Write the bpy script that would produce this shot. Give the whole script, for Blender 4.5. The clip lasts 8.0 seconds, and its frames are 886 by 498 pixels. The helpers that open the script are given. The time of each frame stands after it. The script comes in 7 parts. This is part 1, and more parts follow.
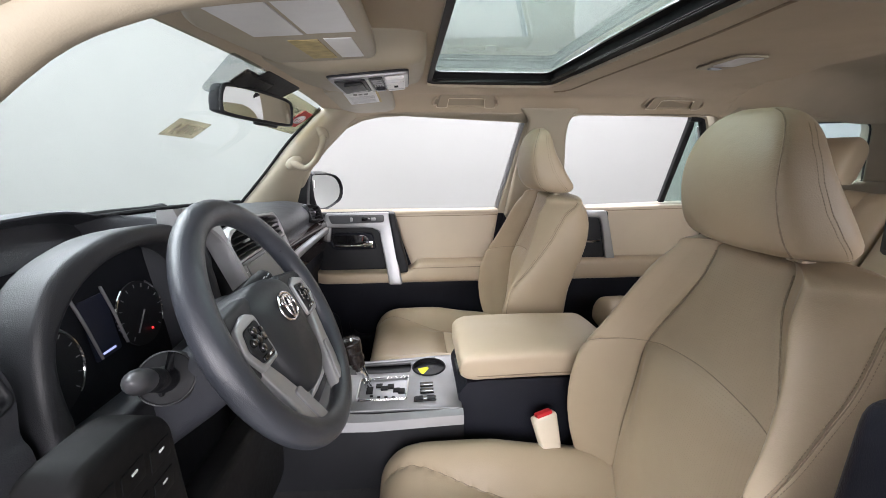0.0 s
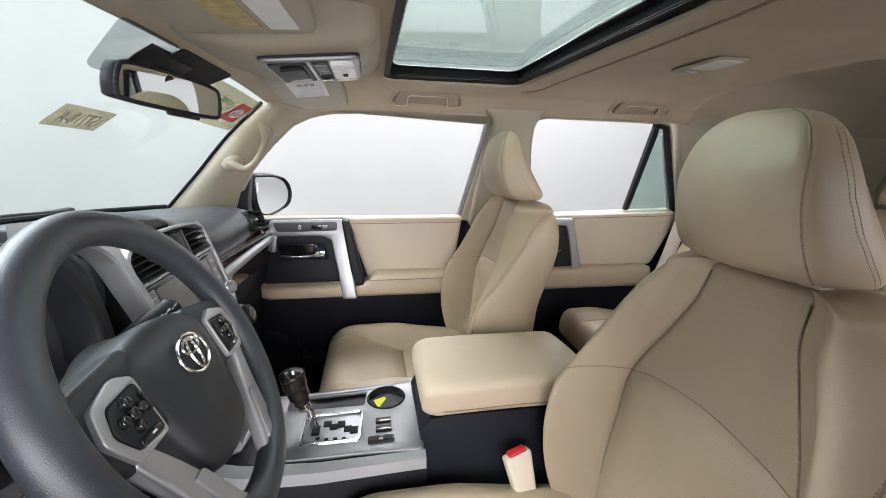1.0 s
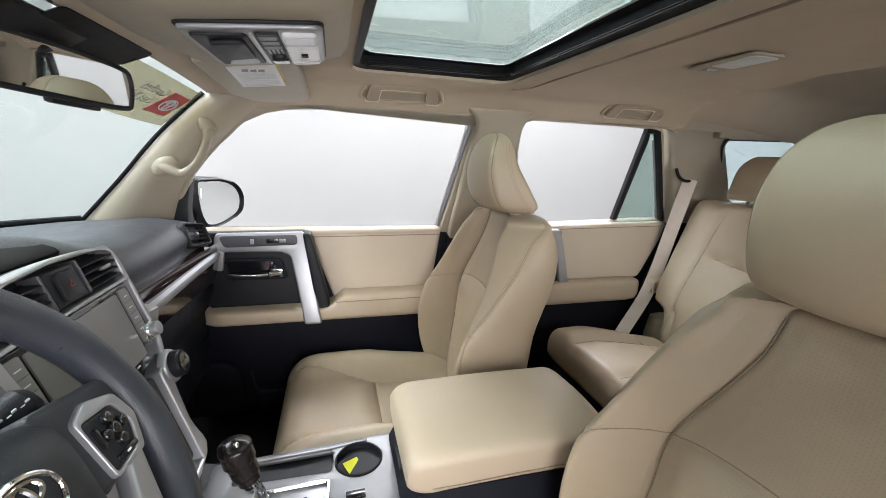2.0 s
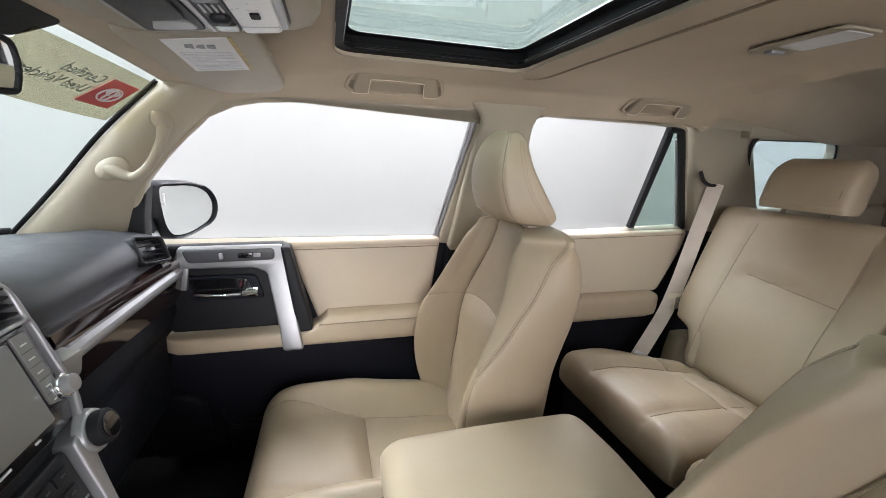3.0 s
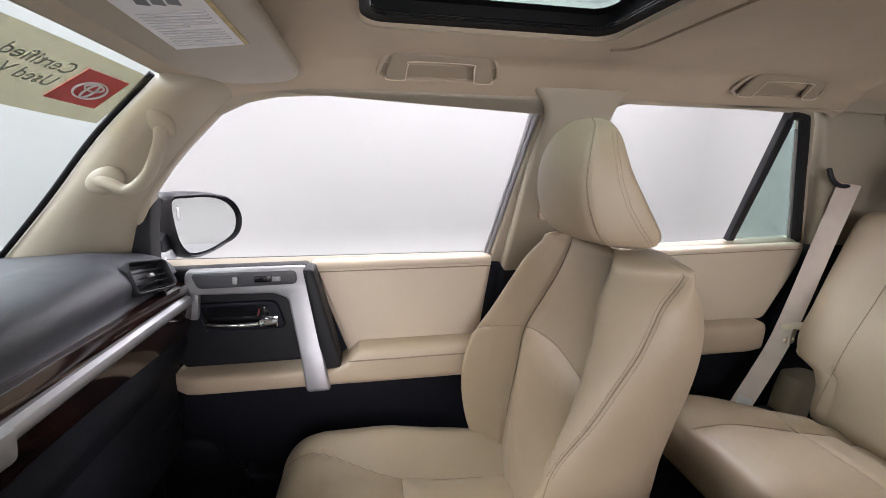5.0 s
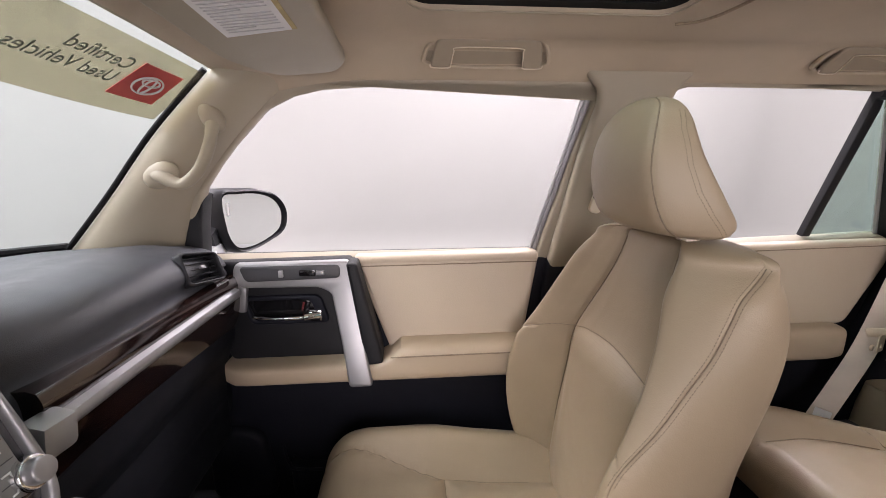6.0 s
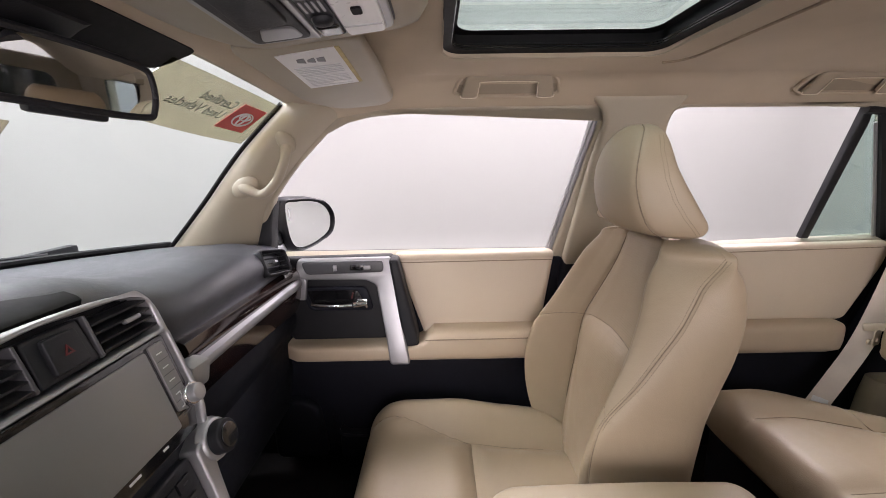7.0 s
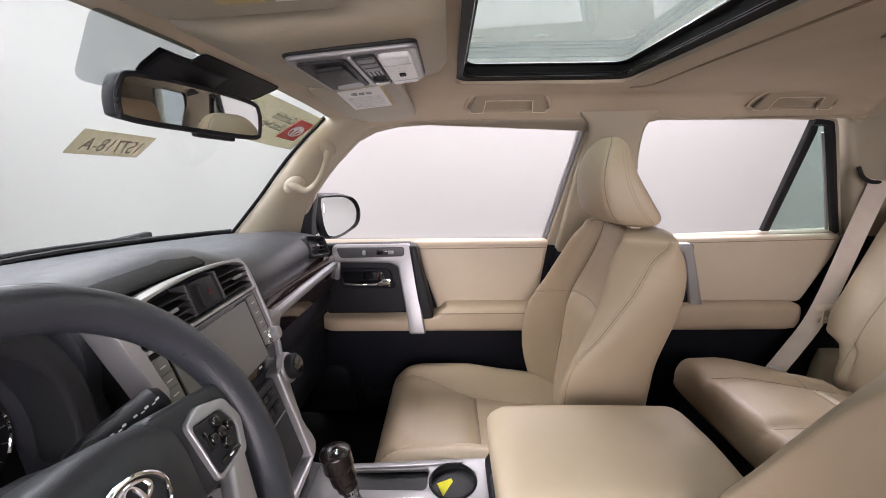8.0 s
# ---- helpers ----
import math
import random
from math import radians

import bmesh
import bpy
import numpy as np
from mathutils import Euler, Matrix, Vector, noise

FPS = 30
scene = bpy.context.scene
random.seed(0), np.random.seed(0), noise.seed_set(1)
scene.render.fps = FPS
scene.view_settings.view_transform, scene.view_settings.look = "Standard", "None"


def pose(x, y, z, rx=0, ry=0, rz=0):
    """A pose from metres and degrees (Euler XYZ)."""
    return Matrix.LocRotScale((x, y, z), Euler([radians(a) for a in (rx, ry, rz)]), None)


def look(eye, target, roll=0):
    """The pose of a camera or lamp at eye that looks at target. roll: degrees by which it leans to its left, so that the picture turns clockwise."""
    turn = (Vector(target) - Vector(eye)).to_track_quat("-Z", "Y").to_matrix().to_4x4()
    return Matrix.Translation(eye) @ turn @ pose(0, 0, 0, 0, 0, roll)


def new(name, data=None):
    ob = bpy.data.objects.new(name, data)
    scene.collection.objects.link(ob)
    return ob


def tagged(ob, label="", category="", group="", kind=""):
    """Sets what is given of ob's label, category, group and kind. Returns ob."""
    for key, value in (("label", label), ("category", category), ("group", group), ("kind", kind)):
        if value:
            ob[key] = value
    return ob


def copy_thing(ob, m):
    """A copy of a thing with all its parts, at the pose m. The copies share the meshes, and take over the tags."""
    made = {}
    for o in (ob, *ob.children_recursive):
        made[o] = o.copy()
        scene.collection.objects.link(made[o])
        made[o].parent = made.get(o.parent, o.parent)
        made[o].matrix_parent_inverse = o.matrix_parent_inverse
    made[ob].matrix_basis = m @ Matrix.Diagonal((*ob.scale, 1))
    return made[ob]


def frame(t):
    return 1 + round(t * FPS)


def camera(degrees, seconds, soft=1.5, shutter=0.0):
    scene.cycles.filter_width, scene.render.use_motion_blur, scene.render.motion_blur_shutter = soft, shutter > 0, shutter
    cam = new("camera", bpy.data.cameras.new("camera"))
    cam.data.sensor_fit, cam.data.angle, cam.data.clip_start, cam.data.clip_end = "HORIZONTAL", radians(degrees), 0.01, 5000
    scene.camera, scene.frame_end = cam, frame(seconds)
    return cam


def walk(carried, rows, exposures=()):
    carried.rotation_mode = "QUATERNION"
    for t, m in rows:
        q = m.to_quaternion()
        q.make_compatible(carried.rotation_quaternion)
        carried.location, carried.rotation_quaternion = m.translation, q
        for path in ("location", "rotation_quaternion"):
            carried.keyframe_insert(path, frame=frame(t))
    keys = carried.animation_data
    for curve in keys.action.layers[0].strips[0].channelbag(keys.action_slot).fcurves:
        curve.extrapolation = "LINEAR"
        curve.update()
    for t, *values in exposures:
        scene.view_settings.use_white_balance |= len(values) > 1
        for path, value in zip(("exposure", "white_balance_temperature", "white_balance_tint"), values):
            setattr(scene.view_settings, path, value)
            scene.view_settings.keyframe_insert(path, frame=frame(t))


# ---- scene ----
cam = camera(95.7, 8.0, soft=0.75)
METRES, EYE, TILT, LEAN, TURN = 1.15, 1.55, -14.0, 0.0, -4.5
ROWS = [
    (0.0, 0.0, 0.0, 0.0, 0.0, 0.0, -0.0),
    (0.5, 0.0187, 0.0486, 0.006, -2.02, 0.23, -0.01),
    (1.0, 0.0027, 0.107, 0.0233, -5.66, 0.46, 0.18),
    (1.5, -0.0151, 0.1802, 0.049, -8.85, 0.49, 0.38),
    (3.0, 0.0009, 0.4029, 0.1063, -11.18, 0.56, 0.55),
    (3.5, 0.0032, 0.4571, 0.1244, -10.28, 0.9, 0.47),
    (4.0, 0.0125, 0.5045, 0.1388, -9.12, 1.29, 0.49),
    (4.5, 0.0163, 0.5533, 0.147, -7.47, 1.16, 0.53),
    (6.0, -0.0018, 0.6143, 0.1325, -0.07, 1.39, 0.24),
    (6.5, -0.0052, 0.5716, 0.1174, 2.36, 1.71, 0.01),
    (7.0, -0.0019, 0.4735, 0.117, 3.82, 1.98, -0.12),
    (7.5, -0.0029, 0.3641, 0.1055, 4.54, 2.02, -0.35),
    (8.0, 0.007, 0.2892, 0.0823, 5.22, 1.74, -0.69),
]
walk(cam, [(t, pose(0, -0.945, EYE, TILT, LEAN, TURN) @ pose(METRES * x, METRES * y, METRES * z, 90 + pitch, roll, yaw)) for t, x, y, z, yaw, pitch, roll in ROWS],
     [(0.0, 0.66, 6300, 17), (1.0, 0.72, 6230, 15), (3.5, 0.73, 6220, 15), (4.6, 0.66, 6220, 18), (6.0, 0.52, 6620, 26), (8.0, 0.60, 6570, 26)])

# ---- light: a white photo booth with luminous panels over the car, a fill lamp added beside it ----
world = bpy.data.worlds.new("studio_air")
world.use_nodes = True
scene.world = world
world.node_tree.nodes["Background"].inputs[0].default_value = (0.9, 0.95, 1.0, 1)
world.node_tree.nodes["Background"].inputs[1].default_value = 0.05


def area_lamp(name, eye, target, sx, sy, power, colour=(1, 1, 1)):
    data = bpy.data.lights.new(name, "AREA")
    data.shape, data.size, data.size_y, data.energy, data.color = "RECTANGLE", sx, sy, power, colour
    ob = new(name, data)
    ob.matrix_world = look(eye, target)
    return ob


# Added fill: no source is seen here, it brightens seats, wheel and bench.
area_lamp("fill_light_driver_side", (1.10, -2.9, 1.62), (1.0, 0.2, 1.2), 4.2, 1.6, 128, (1.0, 0.985, 0.96))


# ---- materials ----
def node_mat(name, colour, rough=0.5, metal=0.0, var=0.12, var_scale=6.0, bump=0.0, bump_scale=300.0,
             cells=False, rough_var=0.08, coat=0.0, second=None, spec=0.5, crease=0.0):
    m = bpy.data.materials.new(name)
    m.use_nodes = True
    nt = m.node_tree
    b = nt.nodes["Principled BSDF"]
    co = nt.nodes.new("ShaderNodeTexCoord")
    n1 = nt.nodes.new("ShaderNodeTexNoise")
    n1.inputs["Scale"].default_value, n1.inputs["Detail"].default_value = var_scale, 6
    nt.links.new(co.outputs["Object"], n1.inputs["Vector"])
    ramp = nt.nodes.new("ShaderNodeValToRGB")
    low = [max(0.0, c * (1 - var)) for c in colour] if second is None else second
    high = [min(1.0, c * (1 + var)) for c in colour]
    ramp.color_ramp.elements[0].position, ramp.color_ramp.elements[1].position = 0.3, 0.7
    ramp.color_ramp.elements[0].color, ramp.color_ramp.elements[1].color = (*low, 1), (*high, 1)
    nt.links.new(n1.outputs["Fac"], ramp.inputs["Fac"])
    nt.links.new(ramp.outputs["Color"], b.inputs["Base Color"])
    b.inputs["Metallic"].default_value = metal
    mr = nt.nodes.new("ShaderNodeMapRange")
    mr.inputs["To Min"].default_value, mr.inputs["To Max"].default_value = max(0.02, rough - rough_var), min(1, rough + rough_var)
    n2 = nt.nodes.new("ShaderNodeTexNoise")
    n2.inputs["Scale"].default_value, n2.inputs["Detail"].default_value = var_scale * 5, 4
    nt.links.new(co.outputs["Object"], n2.inputs["Vector"])
    nt.links.new(n2.outputs["Fac"], mr.inputs["Value"])
    nt.links.new(mr.outputs["Result"], b.inputs["Roughness"])
    b.inputs["Specular IOR Level"].default_value = spec
    b.inputs["Coat Weight"].default_value = coat
    b.inputs["Coat Roughness"].default_value = 0.08
    if bump:
        if cells:
            t = nt.nodes.new("ShaderNodeTexVoronoi")
            t.feature = "SMOOTH_F1"
            t.inputs["Scale"].default_value = bump_scale
            out = t.outputs["Distance"]
        else:
            t = nt.nodes.new("ShaderNodeTexNoise")
            t.inputs["Scale"].default_value, t.inputs["Detail"].default_value = bump_scale, 4
            out = t.outputs["Fac"]
        nt.links.new(co.outputs["Object"], t.inputs["Vector"])
        bp = nt.nodes.new("ShaderNodeBump")
        bp.inputs["Strength"].default_value, bp.inputs["Distance"].default_value = bump, 0.001
        nt.links.new(out, bp.inputs["Height"])
        if crease:
            n3, b2 = nt.nodes.new("ShaderNodeTexNoise"), nt.nodes.new("ShaderNodeBump")
            n3.inputs["Scale"].default_value, n3.inputs["Detail"].default_value, n3.inputs["Distortion"].default_value = 16, 3, 0.6
            b2.inputs["Strength"].default_value, b2.inputs["Distance"].default_value = crease, 0.006
            nt.links.new(co.outputs["Object"], n3.inputs["Vector"])
            nt.links.new(n3.outputs["Fac"], b2.inputs["Height"])
            nt.links.new(b2.outputs["Normal"], bp.inputs["Normal"])
        nt.links.new(bp.outputs["Normal"], b.inputs["Normal"])
    return m


def perforate(m, pitch=0.0046, hole=0.16):
    """Adds a fine grid of pin holes to a leather."""
    nt = m.node_tree
    b = nt.nodes["Principled BSDF"]
    co, vo, lt, mx = (nt.nodes.new(k) for k in ("ShaderNodeTexCoord", "ShaderNodeTexVoronoi", "ShaderNodeMath", "ShaderNodeMix"))
    mp = nt.nodes.new("ShaderNodeMapping")
    mp.inputs["Scale"].default_value, mp.inputs["Rotation"].default_value = (1 / pitch, 1 / pitch, 1 / pitch), (0, math.pi / 2, 0)
    vo.voronoi_dimensions = "2D"
    vo.inputs["Scale"].default_value, vo.inputs["Randomness"].default_value = 1.0, 0.0
    lt.operation, lt.inputs[1].default_value = "LESS_THAN", hole
    nt.links.new(co.outputs["Object"], mp.inputs["Vector"])
    nt.links.new(mp.outputs["Vector"], vo.inputs["Vector"])
    nt.links.new(vo.outputs["Distance"], lt.inputs[0])
    mx.data_type = "RGBA"
    old = b.inputs["Base Color"].links[0].from_socket
    nt.links.new(lt.outputs[0], mx.inputs[0])
    nt.links.new(old, mx.inputs[6])
    mx.inputs[7].default_value = (0.32, 0.25, 0.17, 1)
    nt.links.new(mx.outputs[2], b.inputs["Base Color"])
    return m


def glass_mat(name, tint, gloss=1.0):
    m = bpy.data.materials.new(name)
    m.use_nodes = True
    nt = m.node_tree
    nt.nodes.clear()
    out = nt.nodes.new("ShaderNodeOutputMaterial")
    tr, gl, mx = nt.nodes.new("ShaderNodeBsdfTransparent"), nt.nodes.new("ShaderNodeBsdfGlossy"), nt.nodes.new("ShaderNodeMixShader")
    fr, pw, mul = nt.nodes.new("ShaderNodeLayerWeight"), nt.nodes.new("ShaderNodeMath"), nt.nodes.new("ShaderNodeMath")
    tr.inputs[0].default_value = (*tint, 1)
    gl.inputs["Roughness"].default_value = 0.0
    fr.inputs["Blend"].default_value = 0.5
    pw.operation, pw.inputs[1].default_value = "POWER", 4.0
    mul.operation = "MULTIPLY_ADD"
    mul.inputs[1].default_value, mul.inputs[2].default_value = 0.7 * gloss, 0.045 * gloss
    nt.links.new(fr.outputs["Facing"], pw.inputs[0])
    nt.links.new(pw.outputs[0], mul.inputs[0])
    nt.links.new(mul.outputs[0], mx.inputs[0])
    nt.links.new(tr.outputs[0], mx.inputs[1])
    nt.links.new(gl.outputs[0], mx.inputs[2])
    nt.links.new(mx.outputs[0], out.inputs[0])
    return m


def glow_mat(name, colour, strength):
    m = bpy.data.materials.new(name)
    m.use_nodes = True
    b = m.node_tree.nodes["Principled BSDF"]
    b.inputs["Base Color"].default_value = (*colour, 1)
    b.inputs["Emission Color"].default_value = (*colour, 1)
    b.inputs["Emission Strength"].default_value = strength
    b.inputs["Roughness"].default_value = 0.8
    return m


LEATHER = node_mat("tan_leather", (0.365, 0.286, 0.196), 0.46, var=0.06, var_scale=5, bump=0.2, bump_scale=620, cells=True, crease=0.25)
PERFORATED = perforate(node_mat("perforated_tan_leather", (0.365, 0.286, 0.196), 0.42, var=0.06, var_scale=5, bump=0.2, bump_scale=620, cells=True, crease=0.2))
LEATHER_LOW = node_mat("tan_leather_armrest", (0.455, 0.364, 0.262), 0.45, var=0.05, var_scale=5, bump=0.15, bump_scale=560, cells=True)
VINYL = node_mat("beige_door_vinyl", (0.56, 0.47, 0.36), 0.5, var=0.04, var_scale=4, bump=0.25, bump_scale=500, cells=True)
SEAM = node_mat("stitched_seam", (0.245, 0.19, 0.13), 0.7, var=0.2, var_scale=300)
THREAD = node_mat("tan_thread", (0.25, 0.195, 0.13), 0.7, var=0.2, var_scale=400)
HEADLINER = node_mat("beige_headliner_cloth", (0.455, 0.378, 0.285), 0.9, var=0.05, var_scale=8, bump=0.5, bump_scale=700)
TRIM = node_mat("beige_pillar_plastic", (0.345, 0.300, 0.226), 0.55, var=0.04, var_scale=5, bump=0.25, bump_scale=600)
DASH = node_mat("charcoal_dash_plastic", (0.048, 0.050, 0.058), 0.38, var=0.12, var_scale=7, bump=0.4, bump_scale=900, cells=True, spec=0.4)
BLACK = node_mat("black_plastic", (0.012, 0.0125, 0.015), 0.5, var=0.2, var_scale=8, bump=0.3, bump_scale=700, spec=0.3)
NAVY = node_mat("dark_door_plastic", (0.0100, 0.0108, 0.0160), 0.5, var=0.18, var_scale=6, bump=0.4, bump_scale=800, cells=True, spec=0.14)
COLUMN = node_mat("dark_column_plastic", (0.034, 0.036, 0.044), 0.5, var=0.12, var_scale=8, bump=0.3, bump_scale=900, cells=True, spec=0.3)
KNEE = node_mat("black_knee_plastic", (0.0095, 0.0102, 0.0135), 0.55, var=0.2, var_scale=8, bump=0.08, bump_scale=900, cells=True, spec=0.15)
GLOSS = node_mat("gloss_black", (0.008, 0.008, 0.009), 0.12, var=0.2, var_scale=5, coat=0.6)
KNOB = node_mat("dark_knob_lacquer", (0.012, 0.009, 0.008), 0.22, var=0.3, var_scale=20)
RUBBER = node_mat("black_rubber", (0.006, 0.006, 0.0065), 0.6, var=0.2, var_scale=20, spec=0.15)
WHEEL = node_mat("black_wheel_leather", (0.032, 0.035, 0.043), 0.31, var=0.12, var_scale=8, bump=0.3, bump_scale=1300, cells=True)
HUB = node_mat("charcoal_airbag_plastic", (0.020, 0.021, 0.024), 0.46, var=0.10, var_scale=8, bump=0.25, bump_scale=1100, cells=True, spec=0.35)
CARPET = node_mat("black_carpet", (0.006, 0.006, 0.007), 0.95, var=0.4, var_scale=60, bump=1.0, bump_scale=500)
SILVER = node_mat("satin_silver_paint", (0.38, 0.38, 0.388), 0.38, metal=0.62, var=0.05, var_scale=9, bump=0.1, bump_scale=900)
# The silver above, darkened so the console's dimmer light sits in its colour.
DIMSILVER = node_mat("silver_darkened_for_console", (0.22, 0.22, 0.225), 0.40, metal=0.7, var=0.05, var_scale=9, bump=0.1, bump_scale=900)
DKSILVER = node_mat("grey_metallic_paint", (0.30, 0.30, 0.31), 0.36, metal=0.5, var=0.06, var_scale=9)
CHROME = node_mat("chrome", (0.82, 0.82, 0.83), 0.10, metal=1.0, var=0.03, var_scale=10, rough_var=0.04)
WOOD = node_mat("dark_wood_veneer", (0.016, 0.007, 0.0055), 0.10, var=0.5, var_scale=18, second=(0.007, 0.004, 0.0035), coat=0.9)
# Grey base paints in what the dark gloss screen and keys reflect.
SCREEN = node_mat("sheen_grey_touchscreen", (0.18, 0.177, 0.175), 0.32, var=0.01, var_scale=2, spec=1.0, rough_var=0.0)
DIAL = node_mat("dim_dial_print", (0.22, 0.22, 0.23), 0.5, var=0.1)
GREYTIP = node_mat("dark_grey_plastic", (0.06, 0.06, 0.065), 0.35, var=0.1)
WHITE = node_mat("white_marking", (0.72, 0.73, 0.73), 0.6, var=0.05)
PAPER = node_mat("white_label_paper", (0.74, 0.74, 0.74), 0.7, var=0.05, var_scale=20)
LABELGOLD = node_mat("faded_yellow_print", (0.42, 0.33, 0.14), 0.6, var=0.25, var_scale=60)
GREYINK = node_mat("grey_print", (0.50, 0.50, 0.51), 0.7, var=0.1)
YELLOW = node_mat("yellow_tag", (0.75, 0.72, 0.02), 0.6, var=0.08, var_scale=20)
HAZARD = node_mat("dim_red_print", (0.12, 0.008, 0.010), 0.5, var=0.08)
RED = node_mat("red_plastic", (0.55, 0.02, 0.025), 0.4, var=0.08)
STICKRED = node_mat("red_sticker_print", (0.52, 0.06, 0.055), 0.6, var=0.06)
GRABBEIGE = node_mat("beige_handle_plastic", (0.32, 0.268, 0.203), 0.5, var=0.05, var_scale=12)
CREAM = node_mat("cream_plastic", (0.66, 0.58, 0.46), 0.45, var=0.04)
WEBBING = node_mat("beige_belt_webbing", (0.60, 0.52, 0.45), 0.7, var=0.06, var_scale=20, bump=0.6, bump_scale=900)
STEEL = node_mat("white_car_paint", (0.75, 0.76, 0.77), 0.25, var=0.02, coat=0.5)
MIRROR = node_mat("mirror_silvering", (0.85, 0.87, 0.87), 0.01, metal=1.0, var=0.0, rough_var=0.01)
DOTS = glass_mat("dotted_shade_print", (0.72, 0.74, 0.74), 0.3)
LENS = node_mat("frosted_lamp_lens", (0.72, 0.72, 0.72), 0.3, var=0.04, var_scale=30)
CAP = node_mat("pale_grey_lamp_lens", (0.60, 0.60, 0.61), 0.35, var=0.05, var_scale=20)
WINDSHIELD = glass_mat("green_windshield_glass", (0.80, 0.885, 0.875), 0.3)
TINTED = glass_mat("green_side_glass", (0.70, 0.80, 0.77))
QUARTER = glass_mat("bluish_quarter_glass", (0.86, 0.95, 0.97))
# Tint for the unseen tailgate and driver-side quarter panes, chosen to dim the rear.
PRIVACY = glass_mat("privacy_glass", (0.12, 0.13, 0.13))
ROOFGLASS = glass_mat("grey_green_roof_glass", (0.64, 0.72, 0.695))
STICKERFILM = glass_mat("olive_sticker_film", (0.72, 0.69, 0.575), 0.3)
TAGFILM = glass_mat("tan_tag_film", (0.74, 0.69, 0.57), 0.3)
STICKINK = node_mat("faded_green_print", (0.13, 0.16, 0.12), 0.6, var=0.1)
INK = node_mat("dark_ink", (0.05, 0.07, 0.05), 0.6, var=0.1)
BOOTH = node_mat("white_booth_wall", (0.280, 0.277, 0.265), 0.85, var=0.02, var_scale=0.6)
BOOTH_TOP = node_mat("pale_booth_ceiling", (0.82, 0.88, 0.87), 0.8, var=0.03)
PANEL = glow_mat("luminous_panel", (0.985, 0.995, 1.0), 3.2)
PANEL_MID = glow_mat("soft_luminous_panel", (0.985, 0.995, 1.0), 1.6)
PANEL_FRONT = glow_mat("bright_luminous_panel", (0.985, 0.995, 1.0), 11.5)
PANEL_SIDE = glow_mat("strong_luminous_panel", (0.985, 0.995, 1.0), 11.0)
BOOTH_FLOOR = node_mat("grey_booth_floor", (0.30, 0.30, 0.30), 0.5, var=0.03, var_scale=1.5)


# ---- building tools ----
def part(name, bm, material, parent=None, label="", smooth=True, m=None):
    """Links a bmesh (or a mesh) as one mesh object, under its parent when there is one."""
    if isinstance(bm, bpy.types.Mesh):
        me = bm
    else:
        me = bpy.data.meshes.new(name)
        bm.normal_update()
        bm.to_mesh(me)
        bm.free()
    if not me.materials:
        me.materials.append(material)
    if smooth:
        me.shade_smooth()
        me.set_sharp_from_angle(angle=radians(38))
    ob = new(name, me)
    if parent is not None:
        ob.parent = parent
    if m is not None:
        ob.matrix_basis = m
    if label:
        ob["label"] = label
    return ob


def thing(name, label, category, m=None, group="", kind=""):
    ob = new(name)
    ob.empty_display_size = 0.05
    if m is not None:
        ob.matrix_basis = m
    return tagged(ob, label, category, group, kind)


def box(sx, sy, sz, bevel=0.003, at=(0, 0, 0), segs=2):
    bm = bmesh.new()
    bmesh.ops.create_cube(bm, size=1, matrix=Matrix.Translation(at) @ Matrix.Diagonal((sx, sy, sz, 1)))
    if bevel:
        bmesh.ops.bevel(bm, geom=bm.edges[:], offset=bevel, segments=segs, profile=0.6, affect="EDGES", clamp_overlap=True)
    return bm


def cyl(r1, r2, h, n=32, bevel=0.0, m=None):
    bm = bmesh.new()
    bmesh.ops.create_cone(bm, cap_ends=True, segments=n, radius1=r1, radius2=r2, depth=h)
    if bevel:
        es = [e for e in bm.edges if len(e.link_faces) == 2 and e.calc_face_angle(0) > 0.9]
        bmesh.ops.bevel(bm, geom=es, offset=bevel, segments=3, profile=0.5, affect="EDGES", clamp_overlap=True)
    if m is not None:
        bm.transform(m)
    return bm


def join(*bms):
    out = bmesh.new()
    for b in bms:
        me = bpy.data.meshes.new("scratch")
        b.to_mesh(me)
        b.free()
        out.from_mesh(me)
        bpy.data.meshes.remove(me)
    return out


def moved(bm, m):
    bm.transform(m)
    return bm


def rings(pts, closed=True, cap=True):
    """A skin over an array of sections: pts[section, point, 3]."""
    pts = np.asarray(pts, float)
    nv, nu = pts.shape[:2]
    verts = [tuple(p) for p in pts.reshape(-1, 3)]
    faces = []
    for i in range(nv - 1):
        for j in range(nu if closed else nu - 1):
            k = (j + 1) % nu
            faces.append((i * nu + j, i * nu + k, (i + 1) * nu + k, (i + 1) * nu + j))
    if cap and closed:
        faces.append(tuple(reversed(range(nu))))
        faces.append(tuple(range((nv - 1) * nu, nv * nu)))
    me = bpy.data.meshes.new("skin")
    me.from_pydata(verts, [], faces)
    bm = bmesh.new()
    bm.from_mesh(me)
    bpy.data.meshes.remove(me)
    bmesh.ops.recalc_face_normals(bm, faces=bm.faces[:])
    return bm


